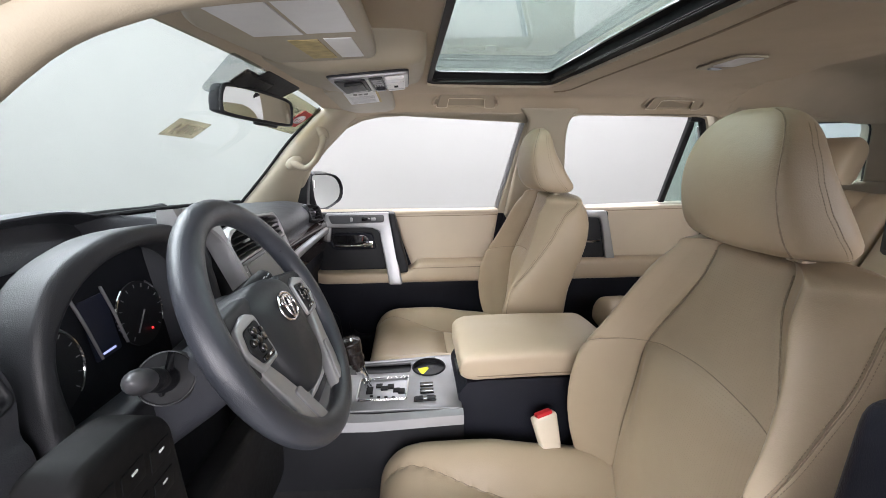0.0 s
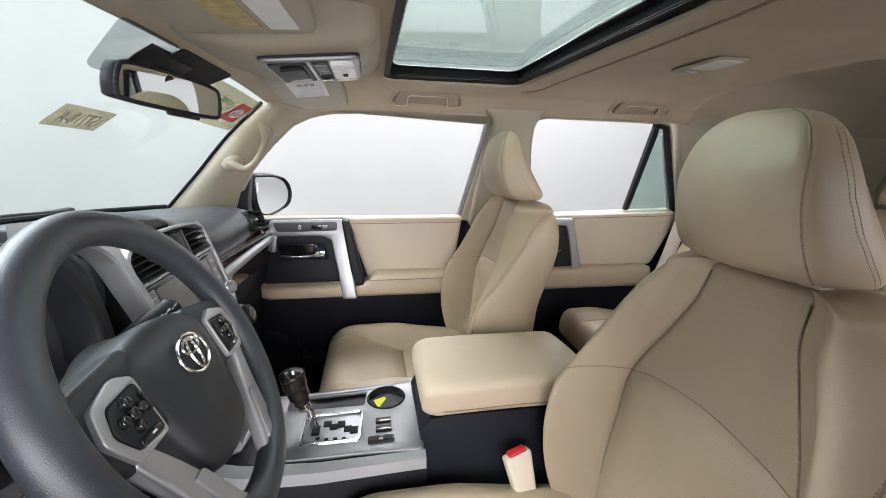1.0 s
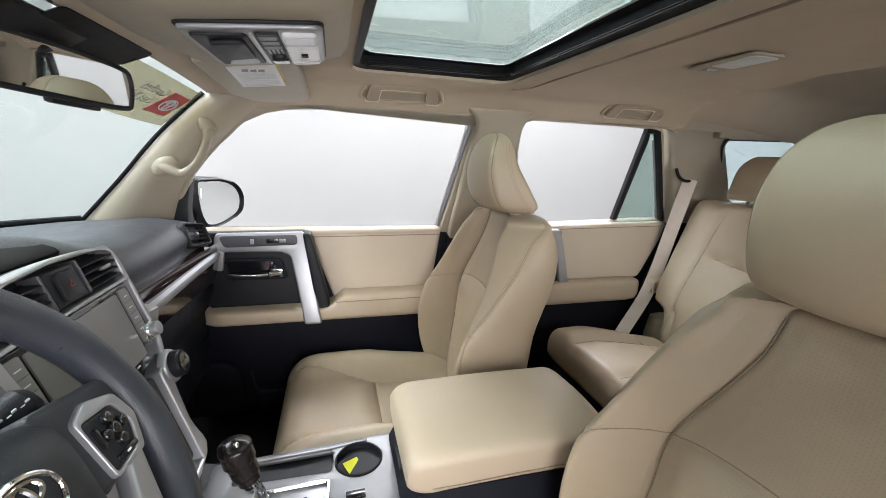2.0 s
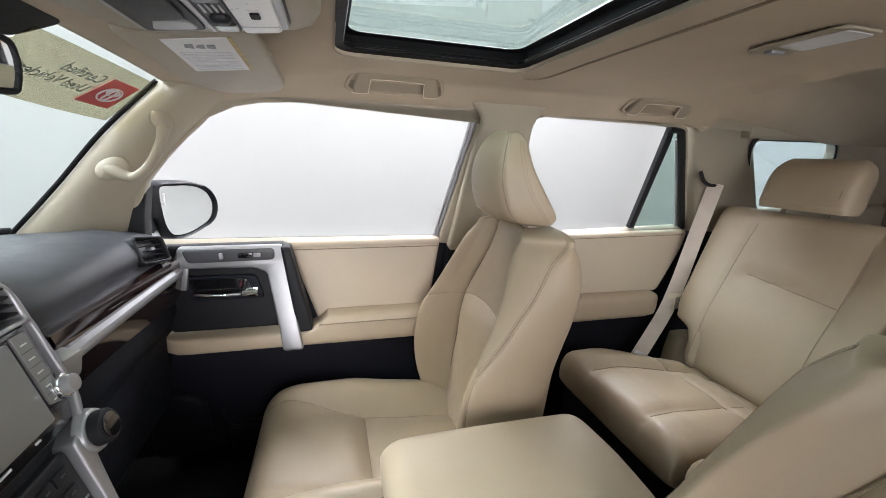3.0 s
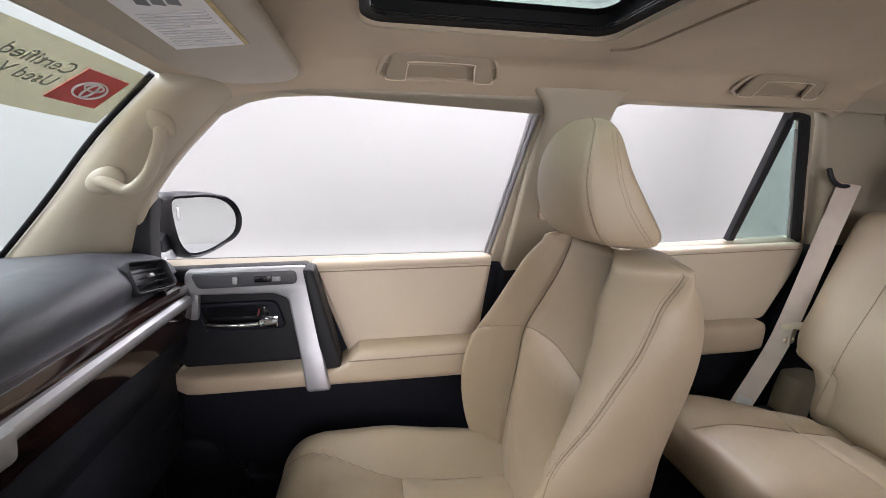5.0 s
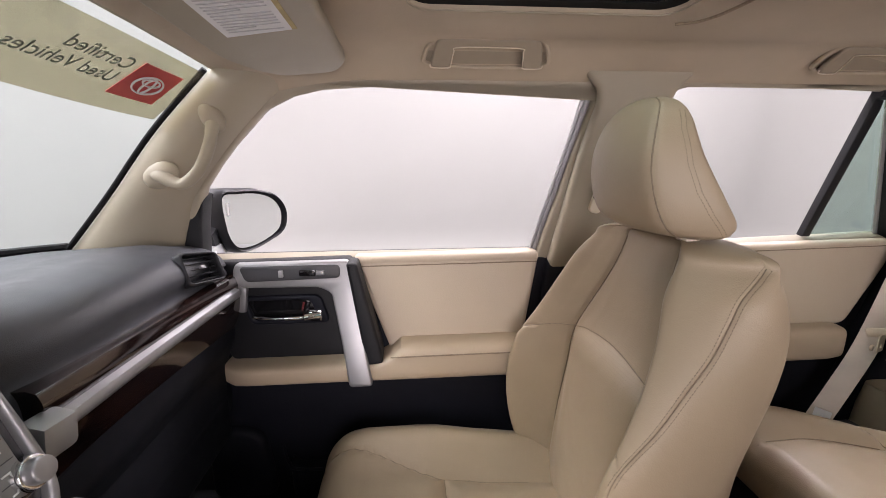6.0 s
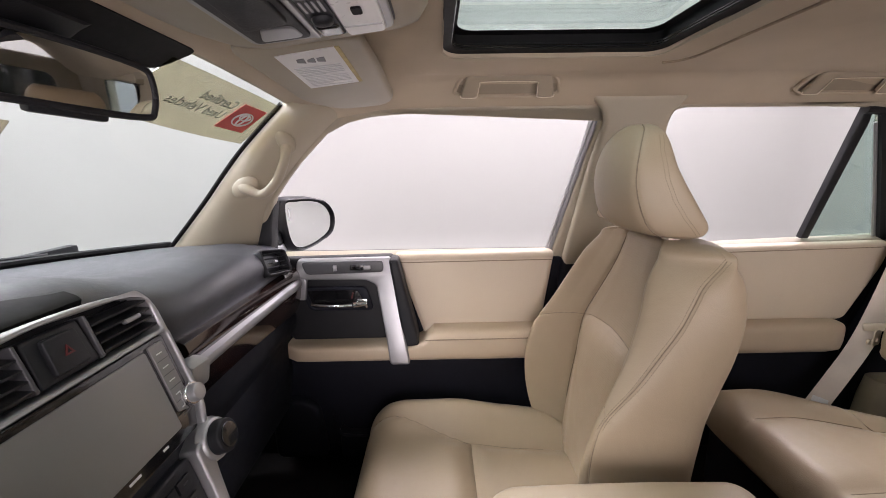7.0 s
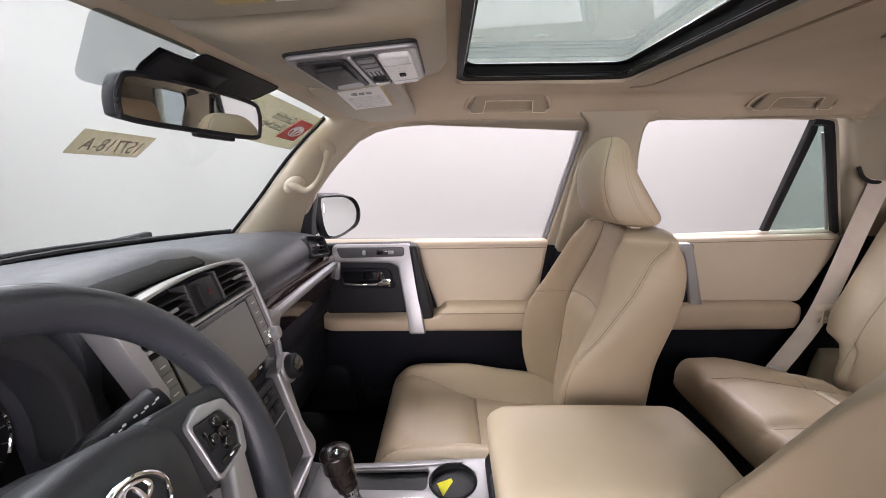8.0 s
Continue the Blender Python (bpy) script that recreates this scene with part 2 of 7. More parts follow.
def spline(pts, n=8, closed=False):
    """Points on a smooth curve through pts."""
    p = [np.array(q, float) for q in pts]
    out, last = [], len(p) if closed else len(p) - 1
    for i in range(last):
        if closed:
            a, b, c, d = p[i - 1], p[i], p[(i + 1) % len(p)], p[(i + 2) % len(p)]
        else:
            b, c = p[i], p[i + 1]
            a = p[i - 1] if i else 2 * b - c
            d = p[i + 2] if i + 2 < len(p) else 2 * c - b
        for k in range(n):
            t = k / n
            out.append(0.5 * (2 * b + (c - a) * t + (2 * a - 5 * b + 4 * c - d) * t * t + (3 * b - a - 3 * c + d) * t ** 3))
    if not closed:
        out.append(p[-1])
    return np.array(out)


def tube(pts, r, n=10, closed=False, squash=1.0, up=(0, 0, 1)):
    """A tube of radius r (or one radius a point) along pts."""
    p = np.array(pts, float)
    rr = np.full(len(p), r) if np.isscalar(r) else np.array(r, float)
    tan = (np.roll(p, -1, 0) - np.roll(p, 1, 0)) if closed else np.gradient(p, axis=0)
    secs = []
    for i in range(len(p)):
        t = tan[i] / (np.linalg.norm(tan[i]) + 1e-12)
        a = np.cross(t, up)
        if np.linalg.norm(a) < 1e-3:
            a = np.cross(t, (1, 0.1, 0))
        a /= np.linalg.norm(a)
        b = np.cross(t, a)
        secs.append([p[i] + rr[i] * (np.cos(q) * a + squash * np.sin(q) * b) for q in np.linspace(0, 2 * np.pi, n, endpoint=False)])
    if closed:
        secs.append(secs[0])
    return rings(secs, True, not closed)


def flat(outline, depth, holes=(), bevel=0.0, m=None, res=2):
    """A plate cut to an outline, with holes, lying in xy, from z=-depth/2 to depth/2."""
    cu = bpy.data.curves.new("cut", "CURVE")
    cu.dimensions, cu.fill_mode = "2D", "BOTH"
    cu.extrude, cu.bevel_depth, cu.bevel_resolution = max(0.0, depth / 2 - bevel), bevel, res
    cu.offset = -bevel
    for loop in (outline, *holes):
        s = cu.splines.new("POLY")
        s.points.add(len(loop) - 1)
        for q, xy in zip(s.points, loop):
            q.co = (xy[0], xy[1], 0, 1)
        s.use_cyclic_u = True
    ob = bpy.data.objects.new("cut", cu)
    me = bpy.data.meshes.new_from_object(ob)
    bm = bmesh.new()
    bm.from_mesh(me)
    bpy.data.objects.remove(ob)
    bpy.data.curves.remove(cu)
    bpy.data.meshes.remove(me)
    bmesh.ops.remove_doubles(bm, verts=bm.verts[:], dist=1e-5)
    if m is not None:
        bm.transform(m)
    return bm


def rrect(w, h, r, cx=0.0, cy=0.0, n=6):
    pts = []
    for sx, sy, a in ((1, 1, 0), (-1, 1, 90), (-1, -1, 180), (1, -1, 270)):
        for k in range(n + 1):
            q = radians(a + 90 * k / n)
            pts.append((cx + sx * (w / 2 - r) + r * math.cos(q), cy + sy * (h / 2 - r) + r * math.sin(q)))
    return pts


def rounded(pts, r, n=5):
    """An outline with its corners rounded."""
    out = []
    k = len(pts)
    for i in range(k):
        a, b, c = (Vector(pts[j % k][:2]) for j in (i - 1, i, i + 1))
        d1, d2 = (a - b), (c - b)
        q = min(r, 0.45 * d1.length, 0.45 * d2.length)
        s, e = b + d1.normalized() * q, b + d2.normalized() * q
        for j in range(n + 1):
            t = j / n
            out.append(tuple((1 - t) ** 2 * s + 2 * t * (1 - t) * b + t * t * e))
    return out


def basis(o, ex, ey):
    """A pose whose x runs along ex and whose y lies towards ey."""
    ex = Vector(ex).normalized()
    ez = ex.cross(Vector(ey)).normalized()
    ey = ez.cross(ex)
    return Matrix(((ex.x, ey.x, ez.x, o[0]), (ex.y, ey.y, ez.y, o[1]), (ex.z, ey.z, ez.z, o[2]), (0, 0, 0, 1)))


def on_side(y, s=1):
    """Maps outlines drawn in (x, z) onto the plane y of the car."""
    return Matrix(((1, 0, 0, 0), (0, 0, -1, y), (0, 1, 0, 0), (0, 0, 0, 1)))


def superring(hw, hd, p=0.5, n=96):
    """A rounded oblong section, evenly spaced: points (u, w)."""
    a = np.linspace(0, 2 * np.pi, 1200, endpoint=False)
    c, s = np.cos(a), np.sin(a)
    u, w = hw * np.sign(c) * np.abs(c) ** p, hd * np.sign(s) * np.abs(s) ** p
    u, w = np.append(u, u[0]), np.append(w, w[0])
    arc = np.append(0, np.cumsum(np.hypot(np.diff(u), np.diff(w))))
    q = np.linspace(0, arc[-1], n, endpoint=False)
    return np.interp(q, arc, u), np.interp(q, arc, w)


def seam_depth(u, v, seams, deep=0.004, wide=0.0035, pull=0.007, reach=0.024):
    """How far a cushion is drawn in at (u, v) by its seams, each a row of points."""
    d = np.full(np.shape(u), 9.0)
    for line in seams:
        line = np.asarray(line, float)
        for a, b in zip(line[:-1], line[1:]):
            ab = b - a
            t = np.clip(((u - a[0]) * ab[0] + (v - a[1]) * ab[1]) / (ab @ ab + 1e-12), 0, 1)
            d = np.minimum(d, np.hypot(u - a[0] - t * ab[0], v - a[1] - t * ab[1]))
    return deep * np.exp(-(d / wide) ** 2) + pull * np.exp(-(d / reach) ** 2)


def smooth(a, b, x):
    t = np.clip((x - a) / (b - a), 0, 1)
    return t * t * (3 - 2 * t)


def lettering(name, text, size, material, parent, m, label="", mirrored=False, shift=(0, 0, 1)):
    cu = bpy.data.curves.new(name, "FONT")
    cu.body, cu.size, cu.align_x, cu.align_y, cu.extrude = text, size, "CENTER", "CENTER", 0.0002
    ob = bpy.data.objects.new(name, cu)
    me = bpy.data.meshes.new_from_object(ob)
    bpy.data.objects.remove(ob)
    bpy.data.curves.remove(cu)
    me.transform(Matrix.Diagonal((shift[2], 1, 1, 1)))
    if mirrored:
        me.transform(Matrix.Diagonal((-1, 1, 1, 1)))
        me.flip_normals()
    me.transform(Matrix.Translation((shift[0], shift[1], 0)))
    return part(name, me, material, parent, label, smooth=False, m=m)


# ---- the booth round the car ----
def build_booth():
    x0, x1, y0, y1, h, r = -4.6, 5.6, -4.6, 4.6, 4.3, 0.7
    loop = rrect(x1 - x0, y1 - y0, 1.2, (x0 + x1) / 2, (y0 + y1) / 2, 10)
    cx, cy = (x0 + x1) / 2, (y0 + y1) / 2
    secs = []
    for k in range(9):
        a = radians(90 * k / 8)
        inset, z = r * (1 - math.sin(a)), r * (1 - math.cos(a))
        secs.append([(cx + (p[0] - cx) * (1 - inset / 5.1), cy + (p[1] - cy) * (1 - inset / 4.6), z) for p in loop])
    secs.append([(p[0], p[1], h) for p in loop])
    tagged(part("wall_booth", rings(secs, True, False), BOOTH), "plain white curved wall of a photo booth", "wall", kind="structure")
    tagged(part("floor_booth", flat(loop, 0.02, m=Matrix.Translation((0, 0, -0.012))), BOOTH_FLOOR, smooth=False), "pale smooth floor of a photo booth", "floor", kind="structure")
    tagged(part("ceiling_booth", flat(loop, 0.05, m=Matrix.Translation((0, 0, h + 0.025))), BOOTH_TOP, smooth=False), "pale ceiling above the car", "ceiling", kind="structure")
    # Only the sunroof panel shows; the other three are unseen, placed to light the cabin.
    for x, y, sx, sy in ((-3.25, 0.3, 2.1, 6.2), (0.62, 0.35, 1.15, 2.2), (3.2, 0.2, 2.6, 3.0), (1.75, 3.3, 4.6, 1.7)):
        lamp = thing("ceiling_light", "large flat white luminous ceiling panel", "lamp", pose(x, y, h - 0.06), "panels over the car")
        part("frame", flat(rrect(sx + 0.08, sy + 0.08, 0.03), 0.06, [rrect(sx, sy, 0.02)]), SILVER, lamp)
        part("diffuser", flat(rrect(sx, sy, 0.02), 0.02), PANEL_FRONT if x < -1 else PANEL_SIDE if y > 1 else PANEL_MID if x < 1 else PANEL, lamp, smooth=False)


build_booth()


# ---- the shell of the car ----
def roof_z(x, y):
    z = 1.757 - 0.079 * (abs(y) / 0.655) ** 5
    z += 0.013 * math.exp(-((abs(y) - 0.560) / 0.036) ** 2) * float(smooth(-0.10, 0.05, x) * (1 - smooth(0.95, 1.15, x)))
    if x < -0.02:
        z -= 0.05 * ((-0.02 - x) / 0.33) ** 1.6
    edge = 1.055 + 0.15 * (abs(y) / 0.55) ** 2
    z += 0.09 * smooth(edge, edge + 0.05, x) * (1 - 0.75 * smooth(0.46, 0.63, abs(y))) - 0.014 * math.exp(-((x - edge + 0.015) / 0.02) ** 2)
    if x > 1.3:
        z -= 0.05 * smooth(1.3, 1.9, x)
    return float(z)


def shield_top(y):
    q = abs(y) / 0.614
    return -0.300 - 0.014 * q * q, 1.705 - 0.014 * q * q


def shield_base(y):
    q = abs(y) / 0.651
    return -0.985 + 0.32 * q ** 3.2, 1.345 + 0.004 * q


SUN = (0.055, 0.475, 0.437)


def build_headliner():
    hole = rrect(SUN[1] - SUN[0], 2 * SUN[2], 0.035, (SUN[0] + SUN[1]) / 2, 0)
    bm = flat([(x, -0.655) for x in np.linspace(-0.30, 2.4, 55)] + [(2.4, y) for y in np.linspace(-0.6, 0.6, 25)] + [(x, 0.655) for x in np.linspace(2.4, -0.30, 55)]
              + [(shield_top(y)[0], y) for y in np.linspace(0.614, -0.614, 31)], 0.0, [hole])
    # even out the flat sheet into small faces, then bend it
    for k, cuts in ((0, [x for x in np.linspace(-0.37, 2.38, 70)]), (1, [y for y in np.linspace(-0.64, 0.64, 40)])):
        for c in cuts:
            co = (c, 0, 0) if k == 0 else (0, c, 0)
            no = (1, 0, 0) if k == 0 else (0, 1, 0)
            bmesh.ops.bisect_plane(bm, geom=bm.verts[:] + bm.edges[:] + bm.faces[:], plane_co=co, plane_no=no)
    for v in bm.verts:
        v.co.z = roof_z(v.co.x, v.co.y)
        if v.co.x < -0.22:
            t = min(1, (-0.22 - v.co.x) / 0.075)
            v.co.z = (1 - t) * v.co.z + t * (shield_top(v.co.y)[1] + 0.002)
    top = bmesh.ops.extrude_face_region(bm, geom=bm.faces[:], use_keep_orig=True)["geom"]
    for v in [g for g in top if isinstance(g, bmesh.types.BMVert)]:
        v.co.z += 0.012
    bmesh.ops.recalc_face_normals(bm, faces=bm.faces[:])
    return tagged(part("ceiling", bm, HEADLINER), "beige woven cloth headliner with a sunroof opening", "ceiling", kind="structure")


build_headliner()


def build_sunroof():
    roof = thing("sunroof", "closed tinted glass sunroof in a black frame", "sunroof", kind="structure")
    cx, w, d = (SUN[0] + SUN[1]) / 2, SUN[1] - SUN[0], 2 * SUN[2]
    crown = lambda y: -0.079 * (abs(y) / 0.655) ** 5
    loop = rrect(w + 0.004, d + 0.004, 0.035, cx, 0, 8)
    inner = rrect(w - 0.03, d - 0.03, 0.03, cx, 0, 8)
    glass = rrect(w - 0.02, d - 0.02, 0.03, cx, 0, 8)
    lift = lambda pts, z: [(p[0], p[1], z + crown(p[1])) for p in pts]
    part("liner", rings([lift(loop, 1.755), lift(loop, 1.763)], True, False), TRIM, roof, "beige edging of the opening")
    part("frame", rings([lift(loop, 1.763), lift(inner, 1.765), lift(inner, 1.776), lift(rrect(w - 0.02, d - 0.02, 0.03, cx, 0, 8), 1.778), lift(rrect(w - 0.02, d - 0.02, 0.03, cx, 0, 8), 1.792), lift(rrect(w - 0.05, d - 0.05, 0.03, cx, 0, 8), 1.794)], True, False), RUBBER, roof, "black ribbed frame")
    for z in (1.768, 1.772):
        part("rail", tube([(p[0], p[1], z + crown(p[1])) for p in rrect(w - 0.031, d - 0.031, 0.03, cx, 0, 8)], 0.0012, 6, True), GLOSS, roof)
    sheet = flat(rrect(w - 0.018, d - 0.018, 0.03, cx, 0, 8), 0.004)
    for c in np.linspace(-0.4, 0.4, 17):
        bmesh.ops.bisect_plane(sheet, geom=sheet.verts[:] + sheet.edges[:] + sheet.faces[:], plane_co=(0, c, 0), plane_no=(0, 1, 0))
    for v in sheet.verts:
        v.co.z += 1.803 + crown(v.co.y)
    part("pane", sheet, ROOFGLASS, roof, "grey-green tinted pane")
    # the slit behind the opening, where the shade slides in
    slit = spline([(0.50, -0.42), (0.53, -0.25), (0.538, 0.0), (0.538, 0.25), (0.53, 0.38), (0.512, 0.425), (0.478, 0.440)], 8)
    part("shade_slit", tube([(p[0], p[1], roof_z(p[0], p[1]) - 0.0125) for p in slit], 0.0022, 6), SEAM, roof, "dark slit of the sliding shade")


build_sunroof()


PILLAR_INNER = [(-0.665, 0.652, 1.330), (-0.650, 0.650, 1.345), (-0.548, 0.642, 1.455), (-0.44, 0.632, 1.578), (-0.318, 0.614, 1.690), (-0.25, 0.60, 1.732)]


def build_windshield():
    g = thing("window_1", "green-tinted curved windshield with a dark edge", "windshield", kind="structure")
    ys, us = np.linspace(-1, 1, 41), np.linspace(-0.02, 1, 16)
    secs = []
    for u in us:
        row = []
        for q in ys:
            (xt, zt), (xb, zb) = shield_top(q * 0.625), shield_base(q * 0.66)
            bow = 0.02 * 4 * u * (1 - u)
            row.append((xt + (xb - xt) * u - bow * 0.7, q * (0.625 + 0.035 * u), zt + (zb - zt) * u + bow * 0.7))
        secs.append(row)
    part("pane", rings(secs, False, False), WINDSHIELD, g, "pale green pane")
    for s in (-1, 1):
        edge = [(x - 0.004, s * (y - 0.006), z + 0.002) for x, y, z in spline(PILLAR_INNER[:-1], 6)]
        part("edge_seal", tube(edge, 0.0055, 8), RUBBER, g, "black edge band")
    part("base_seal", tube([(shield_base(y)[0] + 0.01, y, 1.352) for y in np.linspace(-0.65, 0.65, 40)], 0.009, 8), RUBBER, g, "black lower edge band")
    # black dotted shade band in front of the mirror
    part("shade_band", flat(rounded([(-0.03, 0.02), (0.22, 0.02), (0.20, -0.035), (-0.03, -0.075)], 0.015), 0.002,
                            m=basis((-0.306, 0, 1.697), (0, 1, 0), (0.87, 0, 0.47))), RUBBER, g, "black printed band")
    part("dot_band", flat(rounded([(-0.20, 0.02), (-0.032, 0.02), (-0.032, -0.085), (-0.13, -0.085)], 0.02), 0.002,
                          m=basis((-0.307, 0, 1.697), (0, 1, 0), (0.87, 0, 0.47))), DOTS, g, "grey dotted shade print")


build_windshield()


def build_wipers():
    """Two wipers parked on the cowl under the windshield."""
    for y0, y1 in ((-0.55, 0.02), (-0.02, 0.52)):
        w = thing("wiper", "black wiper parked on the cowl", "wiper", None, "wipers")
        blade = [(shield_base(y)[0] - 0.035 + 0.012 * t, y, 1.354 + 0.004 * math.sin(3.1 * t)) for t in np.linspace(0, 1, 12) for y in (y0 + (y1 - y0) * t,)]
        part("blade", tube(blade, 0.008, 8), RUBBER, w)
        part("arm", tube([(shield_base(y0)[0] - 0.05, y0, 1.345), (shield_base((y0 + y1) / 2)[0] - 0.035, (y0 + y1) / 2, 1.368)], 0.009, 8), BLACK, w)
    tagged(part("cowl", rings([[(shield_base(y)[0] - 0.10, y, 1.325), (shield_base(y)[0] - 0.10, y, 1.338), (shield_base(y)[0] - 0.012, y, 1.354), (shield_base(y)[0] - 0.01, y, 1.32)] for y in np.linspace(-0.68, 0.68, 30)]), RUBBER), "black plastic cowl below the windshield", "trim", kind="structure")


build_wipers()

# the openings of the side, drawn in (x, z) on a plane that leans in towards the roof
LEAN_IN = 0.23


def on_glass(s):
    """Maps (x, z above 1.29) onto the leaning plane of the side windows."""
    k = 1 / math.hypot(1, LEAN_IN)
    return Matrix(((1, 0, 0, 0), (0, -LEAN_IN * s * 1, s * k, 0.74 * s), (0, 1, LEAN_IN * k, 1.29), (0, 0, 0, 1)))


FRONT_WINDOW = [(-0.44, 0.005), (-0.43, 0.09), (-0.40, 0.168), (-0.355, 0.222), (-0.315, 0.264), (-0.24, 0.333), (-0.18, 0.361), (-0.12, 0.374), (-0.032, 0.380),
                (0.15, 0.386), (0.40, 0.388), (0.438, 0.386), (0.452, 0.376), (0.452, 0.36), (0.43, 0.283), (0.40, 0.15), (0.366, 0.005)]
REAR_WINDOW = [(0.665, 0.01), (0.625, 0.20), (0.610, 0.30), (0.612, 0.345), (0.632, 0.378), (0.668, 0.389), (0.9, 0.388), (1.135, 0.381), (1.172, 0.374), (1.185, 0.355), (1.25, 0.20), (1.325, 0.033)]


def build_side(s, name):
    outer = [(-0.475, -0.03), (-0.465, 0.085), (-0.43, 0.185), (-0.38, 0.25), (-0.27, 0.36), (-0.25, 0.402), (0.92, 0.402), (1.02, 0.54), (2.4, 0.54), (2.4, -0.03)]
    quarter = rounded([(1.60, 0.09), (1.485, 0.362), (1.92, 0.372), (2.02, 0.09)], 0.045)
    qx, qz = sum(p[0] for p in quarter) / len(quarter), sum(p[1] for p in quarter) / len(quarter)
    holes = [FRONT_WINDOW, REAR_WINDOW, [(qx + 0.97 * (p[0] - qx), qz + 0.97 * (p[1] - qz)) for p in quarter]]
    bm = flat(outer, 0.05, holes, bevel=0.012, m=on_glass(s) @ Matrix.Translation((0, 0, 0.02)))
    bmesh.ops.recalc_face_normals(bm, faces=bm.faces[:])
    side = tagged(part(name, bm, TRIM), "beige plastic pillar and window surround trim", "wall", kind="structure")
    part("window_glass", flat(quarter, 0.004, m=on_glass(s) @ Matrix.Translation((0, 0, -0.002))), QUARTER if s > 0 else PRIVACY, side, "bluish tinted rear quarter pane", smooth=False)
    # Black tube stands in for the trim edge that lies in shadow.
    part("quarter_edge", tube([on_glass(s) @ Vector((p[0], p[1], 0.004)) for p in quarter], 0.006, 10, True), BLACK, side, "black line for the shaded trim edge of the quarter pane")
    return side


build_side(1, "wall_passenger_side")
build_side(-1, "wall_driver_side")


def build_window_frames(s):
    """Seals of the door windows, the rear divider and its small fixed pane."""
    g = thing("door_window", "lowered door windows with grey and black seals", "window", kind="structure")
    m = on_glass(s)
    if s > 0:
        edge = [m @ Vector((p[0] - 0.004, p[1], 0.012)) for p in spline([(0.449, 0.372), (0.43, 0.283), (0.40, 0.15), (0.366, 0.0)], 6)]
        part("frame", tube(edge, 0.0065, 8), DKSILVER, g, "satin grey rear door frame")
        edge = [m @ Vector((p[0] - 0.013, p[1], 0.016)) for p in spline([(0.447, 0.368), (0.43, 0.283), (0.40, 0.15), (0.366, 0.0)], 6)]
        part("channel", tube(edge, 0.004, 6), SILVER, g, "silver glass channel")
    bar = [(1.128, 0.385), (1.146, 0.385), (1.150, 0.345), (1.112, 0.03), (1.090, 0.03)]
    part("divider", flat(bar, 0.02, bevel=0.003, m=m @ Matrix.Translation((0, 0, 0.02))), BLACK, g, "black divider bar")
    part("frame", tube([m @ Vector((x, z, 0.008)) for x, z in spline([(1.12, 0.378), (1.165, 0.374), (1.182, 0.352), (1.25, 0.20), (1.325, 0.03)], 8)], 0.013, 8), BLACK, g, "black rear door frame")
    part("frame", tube([m @ Vector((x, z, 0.016)) for x, z in ((1.172, 0.345), (1.24, 0.19), (1.305, 0.035))], 0.005, 6), SILVER, g, "silver inner strip")
    part("pane", flat([(1.148, 0.38), (1.17, 0.372), (1.32, 0.03), (1.112, 0.03)], 0.004, m=m @ Matrix.Translation((0, 0, 0.026))), TINTED, g, "green-tinted fixed pane", smooth=False)


build_window_frames(1)
build_window_frames(-1)


def build_a_pillar(s):
    p = thing("a_pillar_trim", "beige plastic windshield pillar trim", "pillar")
    inner = spline(PILLAR_INNER, 8)
    outer = spline([(-0.47, 0.735, 1.28), (-0.45, 0.728, 1.33), (-0.425, 0.708, 1.43), (-0.345, 0.684, 1.53), (-0.245, 0.666, 1.625), (-0.15, 0.672, 1.690)], 8)
    secs = []
    for a, b in zip(inner, outer):
        row = []
        for t in np.linspace(0, 1, 14):
            q = a + (b - a) * t
            row.append((q[0], s * (q[1] - 0.045 * math.sin(math.pi * t) ** 0.7), q[2] - 0.006 * math.sin(math.pi * t)))
        back = [(a[0] + (b[0] - a[0]) * t, s * (a[1] + (b[1] - a[1]) * t + 0.012), a[2] + (b[2] - a[2]) * t + 0.012) for t in np.linspace(1, 0, 6)]
        secs.append(row + back)
    part("cover", rings(secs), TRIM, p)
    # grab handle: a bar that stands off the cover on two feet
    if s > 0:
        path = spline([(-0.445, 0.622, 1.500), (-0.424, 0.606, 1.496), (-0.388, 0.602, 1.482), (-0.350, 0.596, 1.508), (-0.324, 0.592, 1.553), (-0.316, 0.598, 1.590), (-0.322, 0.625, 1.622)], 7)
        part("grab_handle", tube(path, [0.0128 + 0.0060 * max(0.0, 1 - 3 * k / (len(path) - 1)) for k in range(len(path))], 16, squash=0.85), TRIM, p, "beige moulded grab handle")
        for at, size in (((-0.430, 0.614, 1.499), (0.034, 0.017, 0.024)), ((-0.318, 0.606, 1.606), (0.020, 0.015, 0.030))):
            pad_ = bmesh.new()
            bmesh.ops.create_uvsphere(pad_, u_segments=20, v_segments=12, radius=1.0, matrix=pose(*at, 0, -30, 12) @ Matrix.Diagonal((*size, 1)))
            part("foot_cover", pad_, TRIM, p, "beige rounded handle foot")


def build_aperture():
    """Trim edge and black seal round the opening of the driver's open door."""
    g = thing("door_seal", "black rubber seal and beige edge of the open driver door frame", "seal")
    edge = [on_glass(-1) @ Vector((x, z, -0.01)) for x, z in FRONT_WINDOW[:-1]]
    edge = [(p.x, p.y, p.z) for p in edge]
    part("trim_edge", tube(spline(edge, 4), 0.020, 10), TRIM, g, "beige trim edge")
    part("seal", tube(spline([(x - 0.052, y - 0.030, z + 0.044) for x, y, z in edge], 4), 0.036, 12), RUBBER, g, "black rubber seal")


build_aperture()
build_a_pillar(1)
build_a_pillar(-1)


